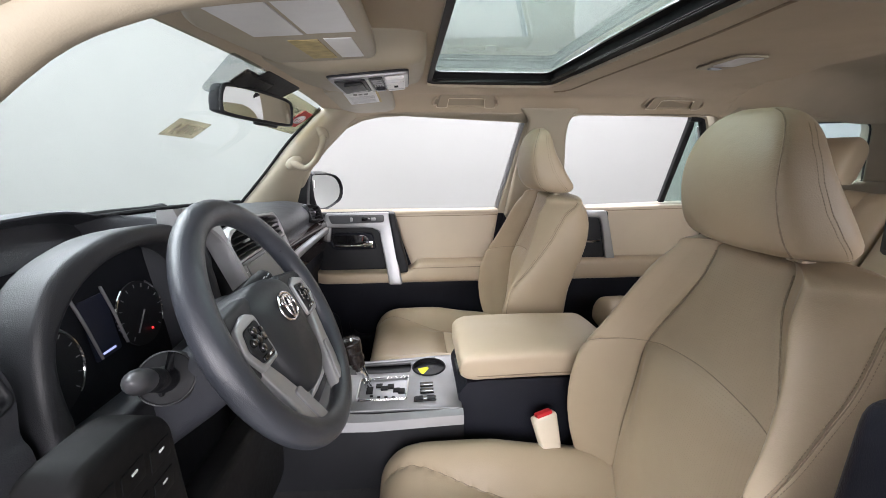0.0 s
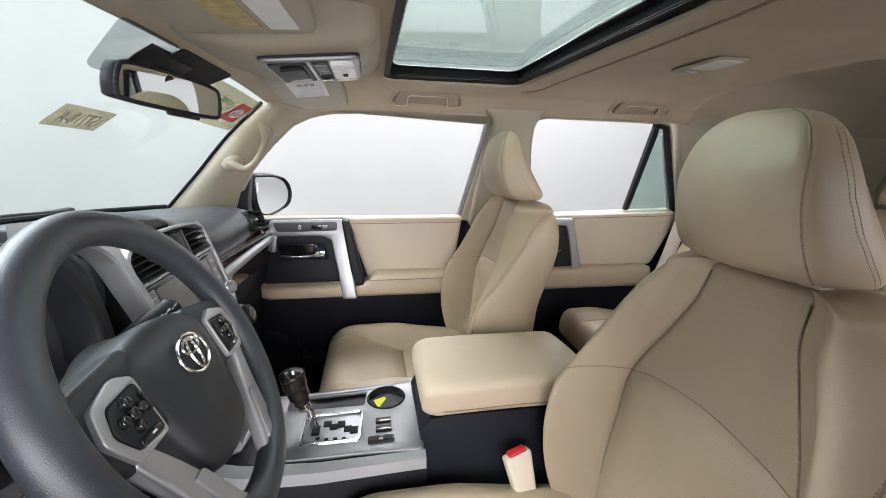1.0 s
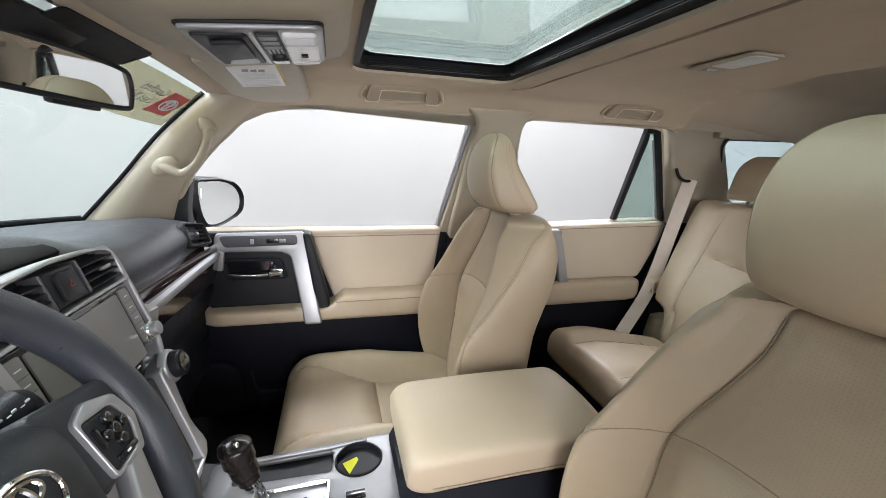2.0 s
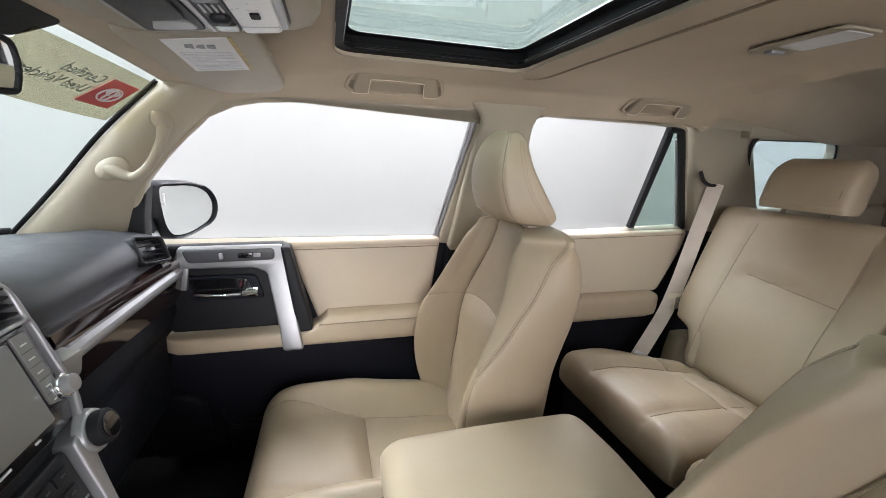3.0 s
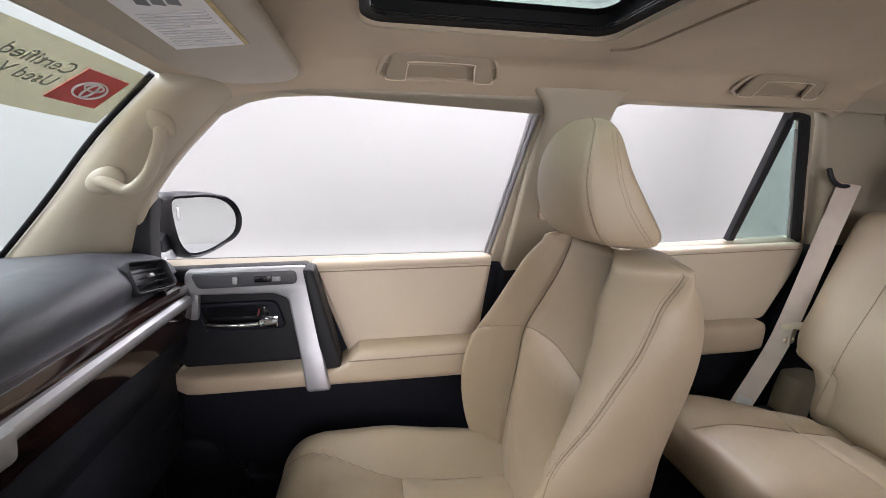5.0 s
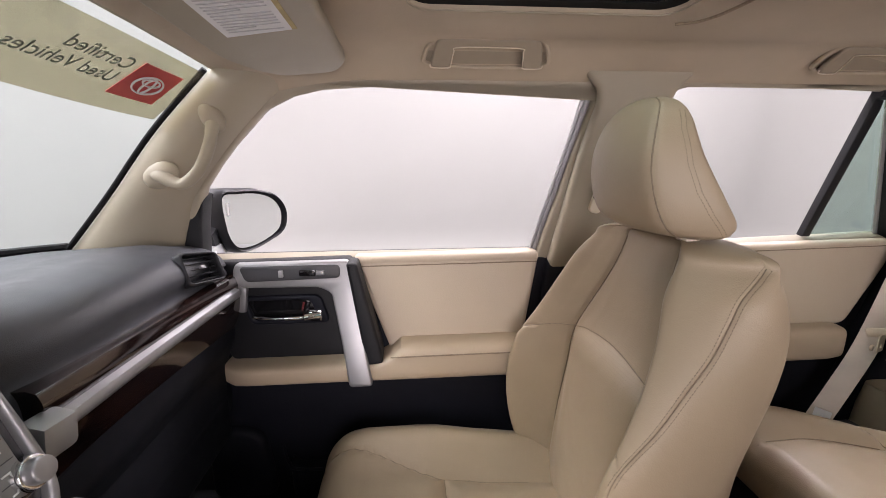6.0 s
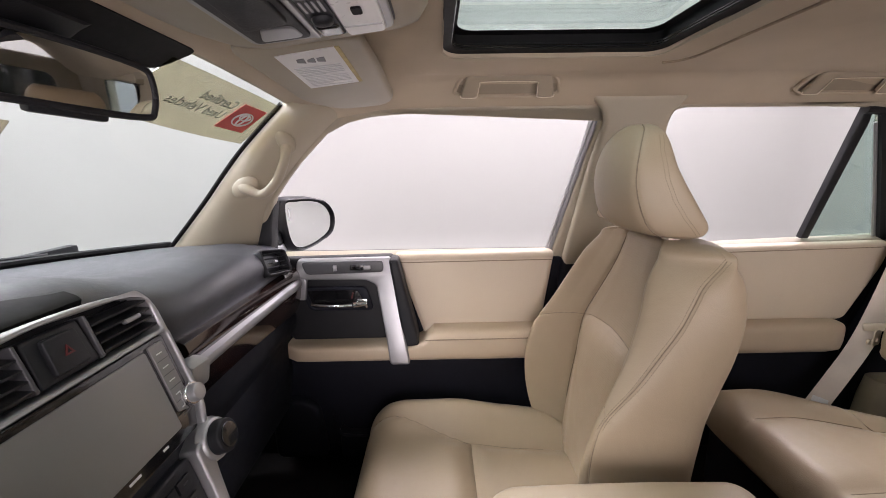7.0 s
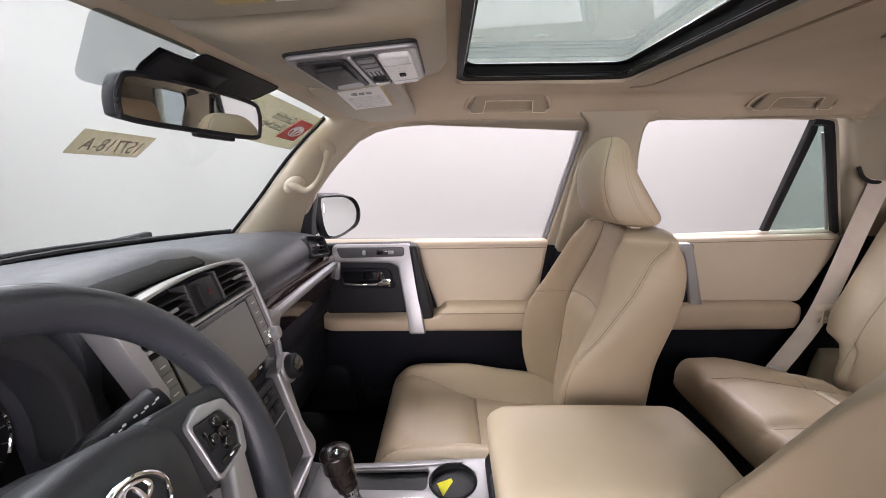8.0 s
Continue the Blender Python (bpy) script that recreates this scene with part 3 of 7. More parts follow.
def build_floor():
    bm = flat(rounded([(-1.02, -0.70), (0.62, -0.70), (0.62, -0.80), (2.42, -0.80), (2.42, 0.80), (-1.02, 0.80)], 0.05), 0.04, m=Matrix.Translation((0, 0, 0.60)))
    tagged(part("floor", bm, CARPET, smooth=False), "black carpeted cabin floor", "floor", kind="structure")
    tun = rings([[(x, y, 0.62 + h) for y, h in ((-0.17, 0), (-0.15, 0.10), (-0.11, 0.16), (0.11, 0.16), (0.15, 0.10), (0.17, 0))] for x in (-0.95, 1.3)], True)
    tagged(part("transmission_tunnel", tun, CARPET), "black carpeted tunnel along the cabin floor", "floor", kind="structure")
    # bulkhead ahead, tailgate behind, sills
    tagged(part("bulkhead", box(0.03, 1.5, 1.34, 0.01, (-1.0, 0, 0.67)), BLACK), "black firewall behind the dashboard", "wall", kind="structure")
    back = flat(rounded([(-0.74, 0.0), (0.74, 0.0), (0.74, 1.3), (0.66, 1.72), (-0.66, 1.72), (-0.74, 1.3)], 0.04), 0.06,
                [rounded([(-0.6, 1.34), (0.6, 1.34), (0.55, 1.64), (-0.55, 1.64)], 0.05)], 0.01, basis((2.4, 0, 0), (0, 1, 0), (0, 0, 1)))
    gate = tagged(part("wall_tailgate", back, TRIM), "beige trimmed tailgate with a tinted window", "wall", kind="structure")
    part("window_glass", flat(rounded([(-0.6, 1.34), (0.6, 1.34), (0.55, 1.64), (-0.55, 1.64)], 0.05), 0.004, m=basis((2.4, 0, 0), (0, 1, 0), (0, 0, 1))), PRIVACY, gate, "dark privacy glass of the tailgate", smooth=False)
    # lower body sides: behind the doors at the passenger side, the rear half only at the driver side, where the front door stands open
    for s, xa in ((1, -1.0), (-1, 0.62)):
        tagged(part("sill_wall_passenger" if s > 0 else "sill_wall_driver", box(2.4 - xa, 0.02, 1.30, 0.004, ((2.4 + xa) / 2, s * 0.79, 0.65)), BLACK), "dark inner body side below the windows", "wall", kind="structure")
    tagged(part("sill_kick_driver", box(0.55, 0.02, 1.30, 0.004, (-0.75, -0.76, 0.65)), BLACK), "dark footwell side below the windshield pillar", "wall", kind="structure")
    # outer roof skin and hood, which close the car towards the booth
    for k, rng in enumerate(((np.linspace(-0.315, 0.05, 8), np.linspace(-0.70, 0.70, 24)), (np.linspace(0.05, 0.48, 6), np.linspace(-0.70, -0.442, 8)),
                             (np.linspace(0.05, 0.48, 6), np.linspace(0.442, 0.70, 8)), (np.linspace(0.48, 2.45, 16), np.linspace(-0.70, 0.70, 24)))):
        patch = rings([[(x, y, 1.813 + 0.092 * float(smooth(0.6, 1.1, x)) - 0.075 * (abs(y) / 0.70) ** 2.5 - (0.09 * ((-0.05 - x) / 0.35) ** 1.5 if x < -0.05 else 0)) for y in rng[1]] for x in rng[0]], False)
        bmesh.ops.solidify(patch, geom=patch.faces[:], thickness=0.004)
        tagged(part("roof_skin", patch, STEEL), "white painted steel roof skin", "roof", kind="structure")
    hood = rings([[(x, y, 1.285 - 0.05 * (abs(y) / 0.8) ** 3 - 0.10 * ((-1.0 - x) / 1.1) ** 2) for y in np.linspace(-0.8, 0.8, 20)] for x in np.linspace(-1.0, -2.1, 14)], False)
    bmesh.ops.solidify(hood, geom=hood.faces[:], thickness=0.01)
    tagged(part("hood", hood, STEEL), "white painted engine hood below the windshield", "hood", kind="structure")


build_floor()


# ---- the doors ----
def xz(pts, y, depth, bevel=0.004, holes=(), res=2):
    return flat(pts, depth, holes, bevel, on_side(y), res)


def build_front_door():
    d = tagged(part("door_1", xz(rounded([(-0.47, 0.66), (0.50, 0.66), (0.46, 0.95), (0.40, 1.285), (-0.47, 1.285)], 0.02), 0.757, 0.06), NAVY),
               "closed front passenger door with beige and dark panels", "door", kind="structure")
    up = rounded([(-0.085, 1.302), (0.368, 1.306), (0.332, 1.06), (0.0, 1.05)], 0.012)
    part("upper_panel", xz(up, 0.735, 0.05, 0.012, res=4), VINYL, d, "beige vinyl upper door panel")
    part("belt_roll", rings([[(x, 0.722 + 0.014 * math.cos(q), 1.291 + 0.012 * math.sin(q) + 0.006 * (x + 0.085)) for q in np.linspace(0, 2 * math.pi, 14, endpoint=False)]
                             for x in np.linspace(-0.08, 0.362, 12)]), VINYL, d, "beige padded window ledge")
    part("belt_seam", tube([(x, 0.7085, 1.279 + 0.006 * (x + 0.085)) for x in np.linspace(-0.07, 0.36, 8)], 0.0014, 6), SEAM, d)
    # arm rest: a long beige shelf with a raised pad behind the pull
    shelf = []
    for x in np.linspace(-0.395, 0.415, 28):
        k = float(smooth(-0.03, 0.03, x))
        top, bot, dep = 1.052 + 0.045 * k, 1.003, 0.062 + 0.008 * k
        if x < -0.36:
            dep *= 0.55 + 0.45 * (x + 0.395) / 0.035
        a = np.linspace(0, 2 * np.pi, 40, endpoint=False)
        c, sn = np.cos(a), np.sin(a)
        yy = 0.715 + dep * np.sign(c) * np.abs(c) ** 0.45 * 1.0
        zz = (top + bot) / 2 + (top - bot) / 2 * np.sign(sn) * np.abs(sn) ** 0.45
        shelf.append([(x, y, z) for y, z in zip(yy, zz)])
    part("armrest", rings(shelf), LEATHER_LOW, d, "beige padded armrest shelf")
    part("armrest_seam", tube([(x, 0.6450, 1.073 + 0.004 * x) for x in np.linspace(-0.0, 0.41, 20)], 0.0016, 6), SEAM, d)
    # lower dark panel with a pocket and a loudspeaker swell
    part("lower_panel", xz(rounded([(-0.465, 0.67), (0.47, 0.67), (0.44, 1.0), (-0.41, 1.0)], 0.02), 0.725, 0.05, 0.012, res=3), NAVY, d, "dark grained lower door panel")
    part("pocket", xz(rounded([(-0.26, 0.68), (0.30, 0.68), (0.30, 0.765), (-0.24, 0.765), (-0.262, 0.79)], 0.02), 0.69, 0.05, 0.014, res=3), NAVY, d, "dark map pocket")
    part("pocket_rim", tube(spline([(-0.27, 0.664, 0.84), (-0.262, 0.664, 0.79), (-0.235, 0.664, 0.768), (-0.1, 0.664, 0.766), (0.28, 0.664, 0.766)], 6), 0.004, 8), NAVY, d)
    part("speaker_swell", xz(rounded([(-0.46, 0.68), (-0.30, 0.68), (-0.32, 0.85), (-0.36, 0.878), (-0.46, 0.875)], 0.03), 0.70, 0.05, 0.016, res=4), NAVY, d, "dark loudspeaker swelling")
    # dark insert round the lever
    part("insert", xz(rounded([(-0.42, 1.295), (-0.085, 1.298), (-0.095, 1.05), (-0.385, 1.045), (-0.435, 1.16)], 0.015), 0.738, 0.05, 0.008), BLACK, d, "black handle surround")
    part("lever_cup", xz(rounded([(-0.352, 1.213), (-0.165, 1.213), (-0.145, 1.142), (-0.33, 1.142)], 0.018), 0.709, 0.016, 0.004,
                         [rounded([(-0.338, 1.203), (-0.19, 1.203), (-0.172, 1.155), (-0.32, 1.152)], 0.014)]), NAVY, d, "dark rim of the lever recess")
    part("cup_floor", xz(rounded([(-0.345, 1.207), (-0.18, 1.207), (-0.16, 1.148), (-0.325, 1.148)], 0.012), 0.7165, 0.008, 0.002), GLOSS, d)
    part("door_lever", tube(spline([(-0.322, 0.70, 1.163), (-0.27, 0.692, 1.161), (-0.22, 0.690, 1.162), (-0.185, 0.692, 1.166), (-0.168, 0.698, 1.166)], 8), [0.0045] * 12 + [0.006] * 8 + [0.011] * 13, 10, squash=0.8), CHROME, d, "chrome door lever")
    part("lever_block", moved(box(0.032, 0.014, 0.028, 0.005), pose(-0.178, 0.70, 1.165)), CHROME, d, "chrome lever root")
    part("lock_knob", moved(box(0.012, 0.014, 0.030, 0.004), pose(-0.197, 0.703, 1.189, 0, 15, 0)), GLOSS, d, "black lock knob")
    part("lock_mark", moved(box(0.004, 0.003, 0.018, 0.001), pose(-0.204, 0.695, 1.19, 0, 15, 0)), HAZARD, d, "red unlocked mark")
    # silver frame: a top bar with the switch plate and a slanting pull
    bar = rounded([(-0.352, 1.285), (-0.345, 1.297), (-0.092, 1.299), (-0.088, 1.262), (-0.06, 1.10), (-0.043, 1.004), (-0.098, 1.004), (-0.112, 1.10), (-0.135, 1.222), (-0.165, 1.236), (-0.335, 1.238), (-0.356, 1.252)], 0.010)
    bm = xz(bar, 0.0, 0.022, 0.006, res=3)
    for v in bm.verts:
        v.co.y += 0.700 - 0.052 * min(1.0, max(0.0, (1.23 - v.co.z) / 0.21))
    part("pull_handle", bm, SILVER, d, "satin silver pull and surround")
    part("switch_plate", xz(rounded([(-0.338, 1.290), (-0.112, 1.291), (-0.112, 1.259), (-0.325, 1.254)], 0.012), 0.688, 0.008, 0.003), GREYTIP, d, "dark grey switch plate")
    part("window_switch", moved(box(0.036, 0.010, 0.014, 0.002), pose(-0.185, 0.684, 1.274)), GLOSS, d, "black window switch")
    part("switch_cap", moved(box(0.018, 0.010, 0.011, 0.002), pose(-0.156, 0.682, 1.274)), DKSILVER, d)
    part("lock_switch", moved(box(0.010, 0.012, 0.016, 0.002), pose(-0.244, 0.683, 1.273)), SILVER, d, "small lock switch")
    wedge = rounded([(-0.094, 1.300), (-0.070, 1.300), (-0.022, 1.085), (-0.018, 1.052), (-0.060, 1.048), (-0.066, 1.10)], 0.008)
    part("pull_backing", xz(wedge, 0.690, 0.07, 0.008), BLACK, d, "black backing of the pull")


build_front_door()


def build_rear_door(s):
    d = tagged(part("door_2" if s > 0 else "door_3", xz(rounded([(0.60, 0.66), (1.10, 0.66), (1.22, 0.80), (1.30, 1.05), (1.34, 1.30), (0.64, 1.29)], 0.02), 0.757 * s, 0.06), NAVY),
               "closed rear door with a beige panel and dark lower half", "door", kind="structure")
    up = rounded([(0.62, 1.305), (1.325, 1.318), (1.31, 1.25), (1.225, 1.085), (0.62, 1.085)], 0.02)
    part("upper_panel", xz(up, 0.728 * s, 0.045, 0.012, res=4), VINYL, d, "beige vinyl upper door panel")
    part("belt_seam", tube([(x, s * 0.7045, 1.29 + 0.018 * (x - 0.62)) for x in np.linspace(0.64, 1.30, 8)], 0.0014, 6), SEAM, d)
    arm = [[(x, s * (0.715 + dep * math.copysign(abs(math.cos(q)) ** 0.5, math.cos(q))), 1.045 + hgt * math.copysign(abs(math.sin(q)) ** 0.5, math.sin(q))) for q in np.linspace(0, 2 * math.pi, 30, endpoint=False)]
           for x, dep, hgt in [(0.62, 0.05, 0.046)] + [(x, 0.056, 0.048) for x in np.linspace(0.7, 1.15, 10)] + [(1.19, 0.05, 0.045), (1.215, 0.03, 0.034), (1.222, 0.012, 0.02)]]
    part("armrest", rings(arm), LEATHER_LOW, d, "beige padded armrest")
    part("lower_panel", xz(rounded([(0.61, 0.67), (1.08, 0.67), (1.18, 0.80), (1.235, 1.0), (0.62, 1.0)], 0.02), 0.725 * s, 0.05, 0.012, res=3), NAVY, d, "dark grained lower door panel")
    pull = rounded([(0.70, 1.297), (0.822, 1.297), (0.836, 1.25), (0.893, 1.03), (0.850, 1.03), (0.806, 1.235), (0.794, 1.268), (0.70, 1.272)], 0.01)
    part("pull_handle", xz(pull, 0.690 * s, 0.03, 0.006), SILVER, d, "satin silver pull")
    part("insert", xz(rounded([(0.64, 1.295), (0.835, 1.295), (0.865, 1.06), (0.64, 1.05)], 0.012), 0.715 * s, 0.05, 0.006), BLACK, d, "black handle surround")
    part("door_lever", tube([(0.70, 0.675 * s, 1.17), (0.76, 0.668 * s, 1.168), (0.80, 0.675 * s, 1.17)], 0.006, 8), CHROME, d, "chrome door lever")


build_rear_door(1)
build_rear_door(-1)


def build_b_pillar(s):
    p = thing("b_pillar_trim", "beige middle pillar trim with a dark base", "pillar")
    m = on_glass(s)
    part("lower_cover", xz(rounded([(0.36, 0.62), (0.66, 0.62), (0.66, 1.29 if s > 0 else 1.345), (0.385, 1.29 if s > 0 else 1.345)], 0.03), (0.745 if s > 0 else 0.715) * s, 0.06 if s > 0 else 0.10, 0.015), NAVY, p, "dark lower cover")
    cover = rounded([(0.385, -0.06 if s > 0 else 0.05), (0.655, -0.06 if s > 0 else 0.05), (0.61, 0.30), (0.612, 0.375), (0.66, 0.425), (0.40, 0.425), (0.458, 0.375), (0.43, 0.25)], 0.03)
    bm = flat(cover, 0.03, (), 0.012, m @ Matrix.Translation((0, 0, -0.035 if s < 0 else -0.015)), 3)
    bmesh.ops.recalc_face_normals(bm, faces=bm.faces[:])
    part("upper_cover", bm, TRIM, p)
    part("belt_slot", flat(rrect(0.03, 0.10, 0.012), 0.012, (), 0.003, m @ pose(0.49, 0.17, -0.034, 0, 0, -12)), CREAM, p, "cream belt height slider")
    part("belt_guide", tube(spline([m @ Vector(q) for q in ((0.47, 0.16, -0.05), (0.485, 0.185, -0.055), (0.51, 0.175, -0.055), (0.515, 0.15, -0.05))], 6), 0.006, 8), BLACK, p, "black belt guide loop")


build_b_pillar(1)
build_b_pillar(-1)


def build_c_pillar():
    c = thing("c_pillar_trim", "dark and beige rear pillar trim beside the bench", "pillar")
    part("lower_cover", xz(rounded([(1.20, 0.70), (1.85, 0.62), (1.85, 1.30), (1.345, 1.325), (1.30, 1.15), (1.23, 0.95)], 0.03), 0.72, 0.10, 0.02), NAVY, c, "dark wheel arch cover")
    part("upper_cover", xz(rounded([(1.345, 1.30), (2.35, 1.30), (2.35, 1.42), (1.615, 1.40), (1.525, 1.645), (1.525, 1.735), (1.23, 1.72)], 0.03), 0.712, 0.07, 0.02), TRIM, c, "beige upper cover")
    part("header_cover", xz(rounded([(1.45, 1.655), (2.35, 1.662), (2.35, 1.745), (1.45, 1.745)], 0.01), 0.672, 0.06, 0.01), TRIM, c, "beige strip over the quarter window")
    part("belt_slot", tube(spline([(1.285, 0.662, 1.535), (1.30, 0.658, 1.505), (1.325, 0.655, 1.49), (1.355, 0.655, 1.488)], 6), 0.006, 8), BLACK, c, "dark belt slot")


build_c_pillar()


# ---- the dashboard ----
def dash_profile(y):
    """The dashboard's cross-section at y, from the windshield down to the knees."""
    a = abs(y)
    xb, zb = shield_base(min(a, 0.65))
    mid = math.exp(-(y / 0.20) ** 4)
    drv = math.exp(-((y + 0.385) / 0.21) ** 4)
    h = 0.040 * mid + 0.086 * drv
    end = 0.02 * float(smooth(0.60, 0.70, a))
    face = -0.365 - 0.03 * mid
    low = 0.020 * float(smooth(0.15, 0.40, y))
    well = 0.17 * float(smooth(-0.585, -0.565, y)) * (1 - float(smooth(-0.205, -0.185, y)))
    return [(xb + 0.0, zb - 0.02), (xb + 0.03, zb + 0.006 - 0.4 * low), (-0.66, 1.372 + 0.5 * h - end - low), (-0.54, 1.378 + 0.9 * h - end - low), (min(-0.47, face - 0.05 - well), 1.372 + h - end - 0.6 * low), (face - 0.035 - well, 1.345 + h - end), (face - 0.008 - well, 1.315 + 0.6 * h - end),
            (face - 0.012 - well, 1.285), (face - 0.005 - well, 1.26), (face - 0.005 - 0.8 * well, 1.18), (face - 0.008 - 0.2 * well, 1.11), (face - 0.03, 1.05), (face - 0.03, 0.95), (face - 0.07, 0.86), (-0.56, 0.80), (-0.90, 0.79), (xb - 0.02, 1.2)]


def build_dash():
    d = thing("dashboard", "charcoal grained dashboard with silver and wood trim", "dashboard")
    secs = [spline([(x, y, z) for x, z in dash_profile(y)], 5, True) for y in np.linspace(-0.705, 0.705, 95)]
    for name, mat_, label, keep in (("upper_pad", DASH, "charcoal grained upper pad", lambda y, z: z > (1.235 if y > 0.17 else 1.135)), ("lower_body", KNEE, "black lower body", lambda y, z: z <= (1.235 if y > 0.17 else 1.135))):
        skin = rings(secs)
        bmesh.ops.delete(skin, geom=[f for f in skin.faces if len(f.verts) > 4 or not keep(*f.calc_center_median()[1:])], context="FACES")
        part(name, skin, mat_, d, label)
    # passenger side: wood panel, silver strip
    def strip(z0, z1, y0, y1, x, bulge, mat_, name, label, slope=0.0, under=0.0):
        rows = []
        for y in np.linspace(y0, y1, 26):
            t = (y - y0) / (y1 - y0)
            xx = x + 0.012 * t * t - 0.006
            top, bot = z1 + slope * t, z0 + slope * t
            rows.append([(xx - 0.03, y, top), (xx - 0.006, y, top), (xx + bulge * 0.5, y, top - 0.004), (xx + bulge - under * 0.2, y, top - (top - bot) * 0.35), (xx + bulge - under * 0.6, y, bot + (top - bot) * 0.3), (xx + bulge * 0.4 - under * 0.9, y, bot + 0.003), (xx - 0.008 - under, y, bot), (xx - 0.03 - under, y, bot)])
        return part(name, rings(rows), mat_, d, label)
    strip(1.236, 1.280, 0.205, 0.700, -0.358, 0.008, WOOD, "wood_panel", "glossy dark wood veneer panel", -0.01)
    strip(1.128, 1.224, 0.205, 0.700, -0.352, 0.006, WOOD, "wood_panel", "glossy dark wood veneer panel", -0.002, 0.036)
    strip(1.216, 1.243, 0.208, 0.675, -0.345, 0.006, SILVER, "silver_strip", "satin silver strip", 0.002, 0.004)
    part("strip_block", moved(box(0.034, 0.040, 0.044, 0.008), pose(-0.350, 0.198, 1.232, 0, 10, -8)), SILVER, d, "satin silver strip end block")
    part("strip_end", moved(box(0.03, 0.018, 0.075, 0.008), pose(-0.345, 0.70, 1.215, 0, 8, 0)), DKSILVER, d, "grey end cap")
    part("glove_box", flat(rounded([(0.20, 0.87), (0.68, 0.87), (0.69, 1.10), (0.20, 1.10)], 0.02), 0.03, (), 0.008, basis((-0.408, 0, 0), (0, 1, 0), (0.0, 0, 1))), KNEE, d, "black glove box lid")
    # side vents
    for y, name in ((0.615, "passenger"), (-0.648, "driver")):
        m = basis((-0.384, y - 0.022, 1.312), (0.24, 1, -0.10), (-0.42, 0, 1)) @ Matrix.Diagonal((0.95, 0.72, 1, 1)) if y > 0 else basis((-0.385, y, 1.365), (-0.35, 1, 0), (-0.30, 0, 1))
        v = part("side_vent", flat(rounded([(-0.055, -0.048), (0.052, -0.052), (0.052, 0.034), (-0.05, 0.046)], 0.014), 0.05, [rounded([(-0.047, -0.041), (0.045, -0.045), (0.045, 0.028), (-0.043, 0.039)], 0.010)], 0.004, m), BLACK, d, "black louvred side vent")
        part("vent_floor", flat(rrect(0.095, 0.085, 0.01), 0.004, m=m @ Matrix.Translation((0, -0.003, -0.02))), RUBBER, v)
        for k in range(5):
            part("slat", moved(box(0.094, 0.004, 0.018, 0.0015), m @ pose(0, -0.036 + 0.0165 * k, 0.008, 20, 0, 0)), BLACK, v)
        part("thumb_tab", moved(box(0.012, 0.010, 0.008, 0.002), m @ pose(0.0, -0.003, 0.02)), DKSILVER, v, "grey thumb tab")
    # centre stack
    up = Vector((-0.29, 0, 0.957))
    m0 = basis((-0.335, 0.0, 1.258), (0, 1, 0), up)
    m = m0 @ Matrix.Diagonal((0.82, 1, 1, 1))
    bez = spline([(-0.19, 0.115), (-0.165, 0.138), (-0.09, 0.149), (0, 0.152), (0.09, 0.149), (0.165, 0.138), (0.190, 0.115), (0.194, 0.06), (0.198, 0.0), (0.196, -0.05), (0.178, -0.085), (0.16, -0.13), (0.145, -0.21), (0.14, -0.29),
                  (-0.14, -0.29), (-0.145, -0.21), (-0.16, -0.13), (-0.178, -0.085), (-0.196, -0.05), (-0.198, 0.0), (-0.194, 0.06)], 4, True)
    hole_top = rounded([(-0.174, 0.074), (0.174, 0.074), (0.174, 0.112), (0.158, 0.130), (0.0, 0.138), (-0.158, 0.130), (-0.174, 0.112)], 0.008)
    hole_scr = rounded([(-0.180, -0.045), (-0.160, -0.084), (-0.122, -0.098), (-0.116, -0.285), (0.116, -0.285), (0.122, -0.098), (0.160, -0.084), (0.180, -0.045), (0.180, 0.067), (-0.180, 0.067)], 0.006)
    part("stack_bezel", flat([(0.965 * a, b - 0.008 * float(smooth(0.05, 0.13, b))) for a, b in bez], 0.034, [hole_top, hole_scr], 0.005, m @ Matrix.Translation((0, 0, -0.005)), 3), SILVER, d, "satin silver centre bezel")
    part("stack_body", flat([(p[0] * 0.97, p[1] * 0.97 - 0.004) for p in bez], 0.10, (), 0.004, m @ Matrix.Translation((0, 0, -0.066))), BLACK, d, "black centre stack body")
    scr = part("display_panel", flat(rounded([(-0.180, -0.044), (-0.160, -0.078), (0.160, -0.078), (0.180, -0.044), (0.180, 0.065), (-0.180, 0.065)], 0.006), 0.012, (), 0.002, m @ Matrix.Translation((0, 0, -0.003))), GLOSS, d, "gloss black display surround")
    part("touchscreen", flat(rrect(0.256, 0.115, 0.004, 0.0, -0.002), 0.003, (), 0.0008, m @ Matrix.Translation((0, 0, 0.0042))), SCREEN, scr, "switched-off touchscreen, reflected sheen painted grey")
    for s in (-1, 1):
        part("key_panel", flat(rounded([(s * 0.136, -0.040), (s * 0.158, -0.046), (s * 0.168, -0.030), (s * 0.168, 0.058), (s * 0.136, 0.058)], 0.003), 0.004, (), 0.001, m @ Matrix.Translation((0, 0, 0.0042))), SCREEN, scr, "gloss touch key panel, reflected sheen painted grey")
        for k in range(5):
            part("key_mark", moved(box(0.013, 0.0016, 0.0008, 0), m @ pose(s * 0.151, 0.044 - 0.0205 * k, 0.0066)), WHITE, scr, "white key mark")
            part("key_gap", moved(box(0.026, 0.0010, 0.0006, 0), m @ pose(s * 0.152, 0.034 - 0.0205 * k, 0.0063)), GREYTIP, scr)
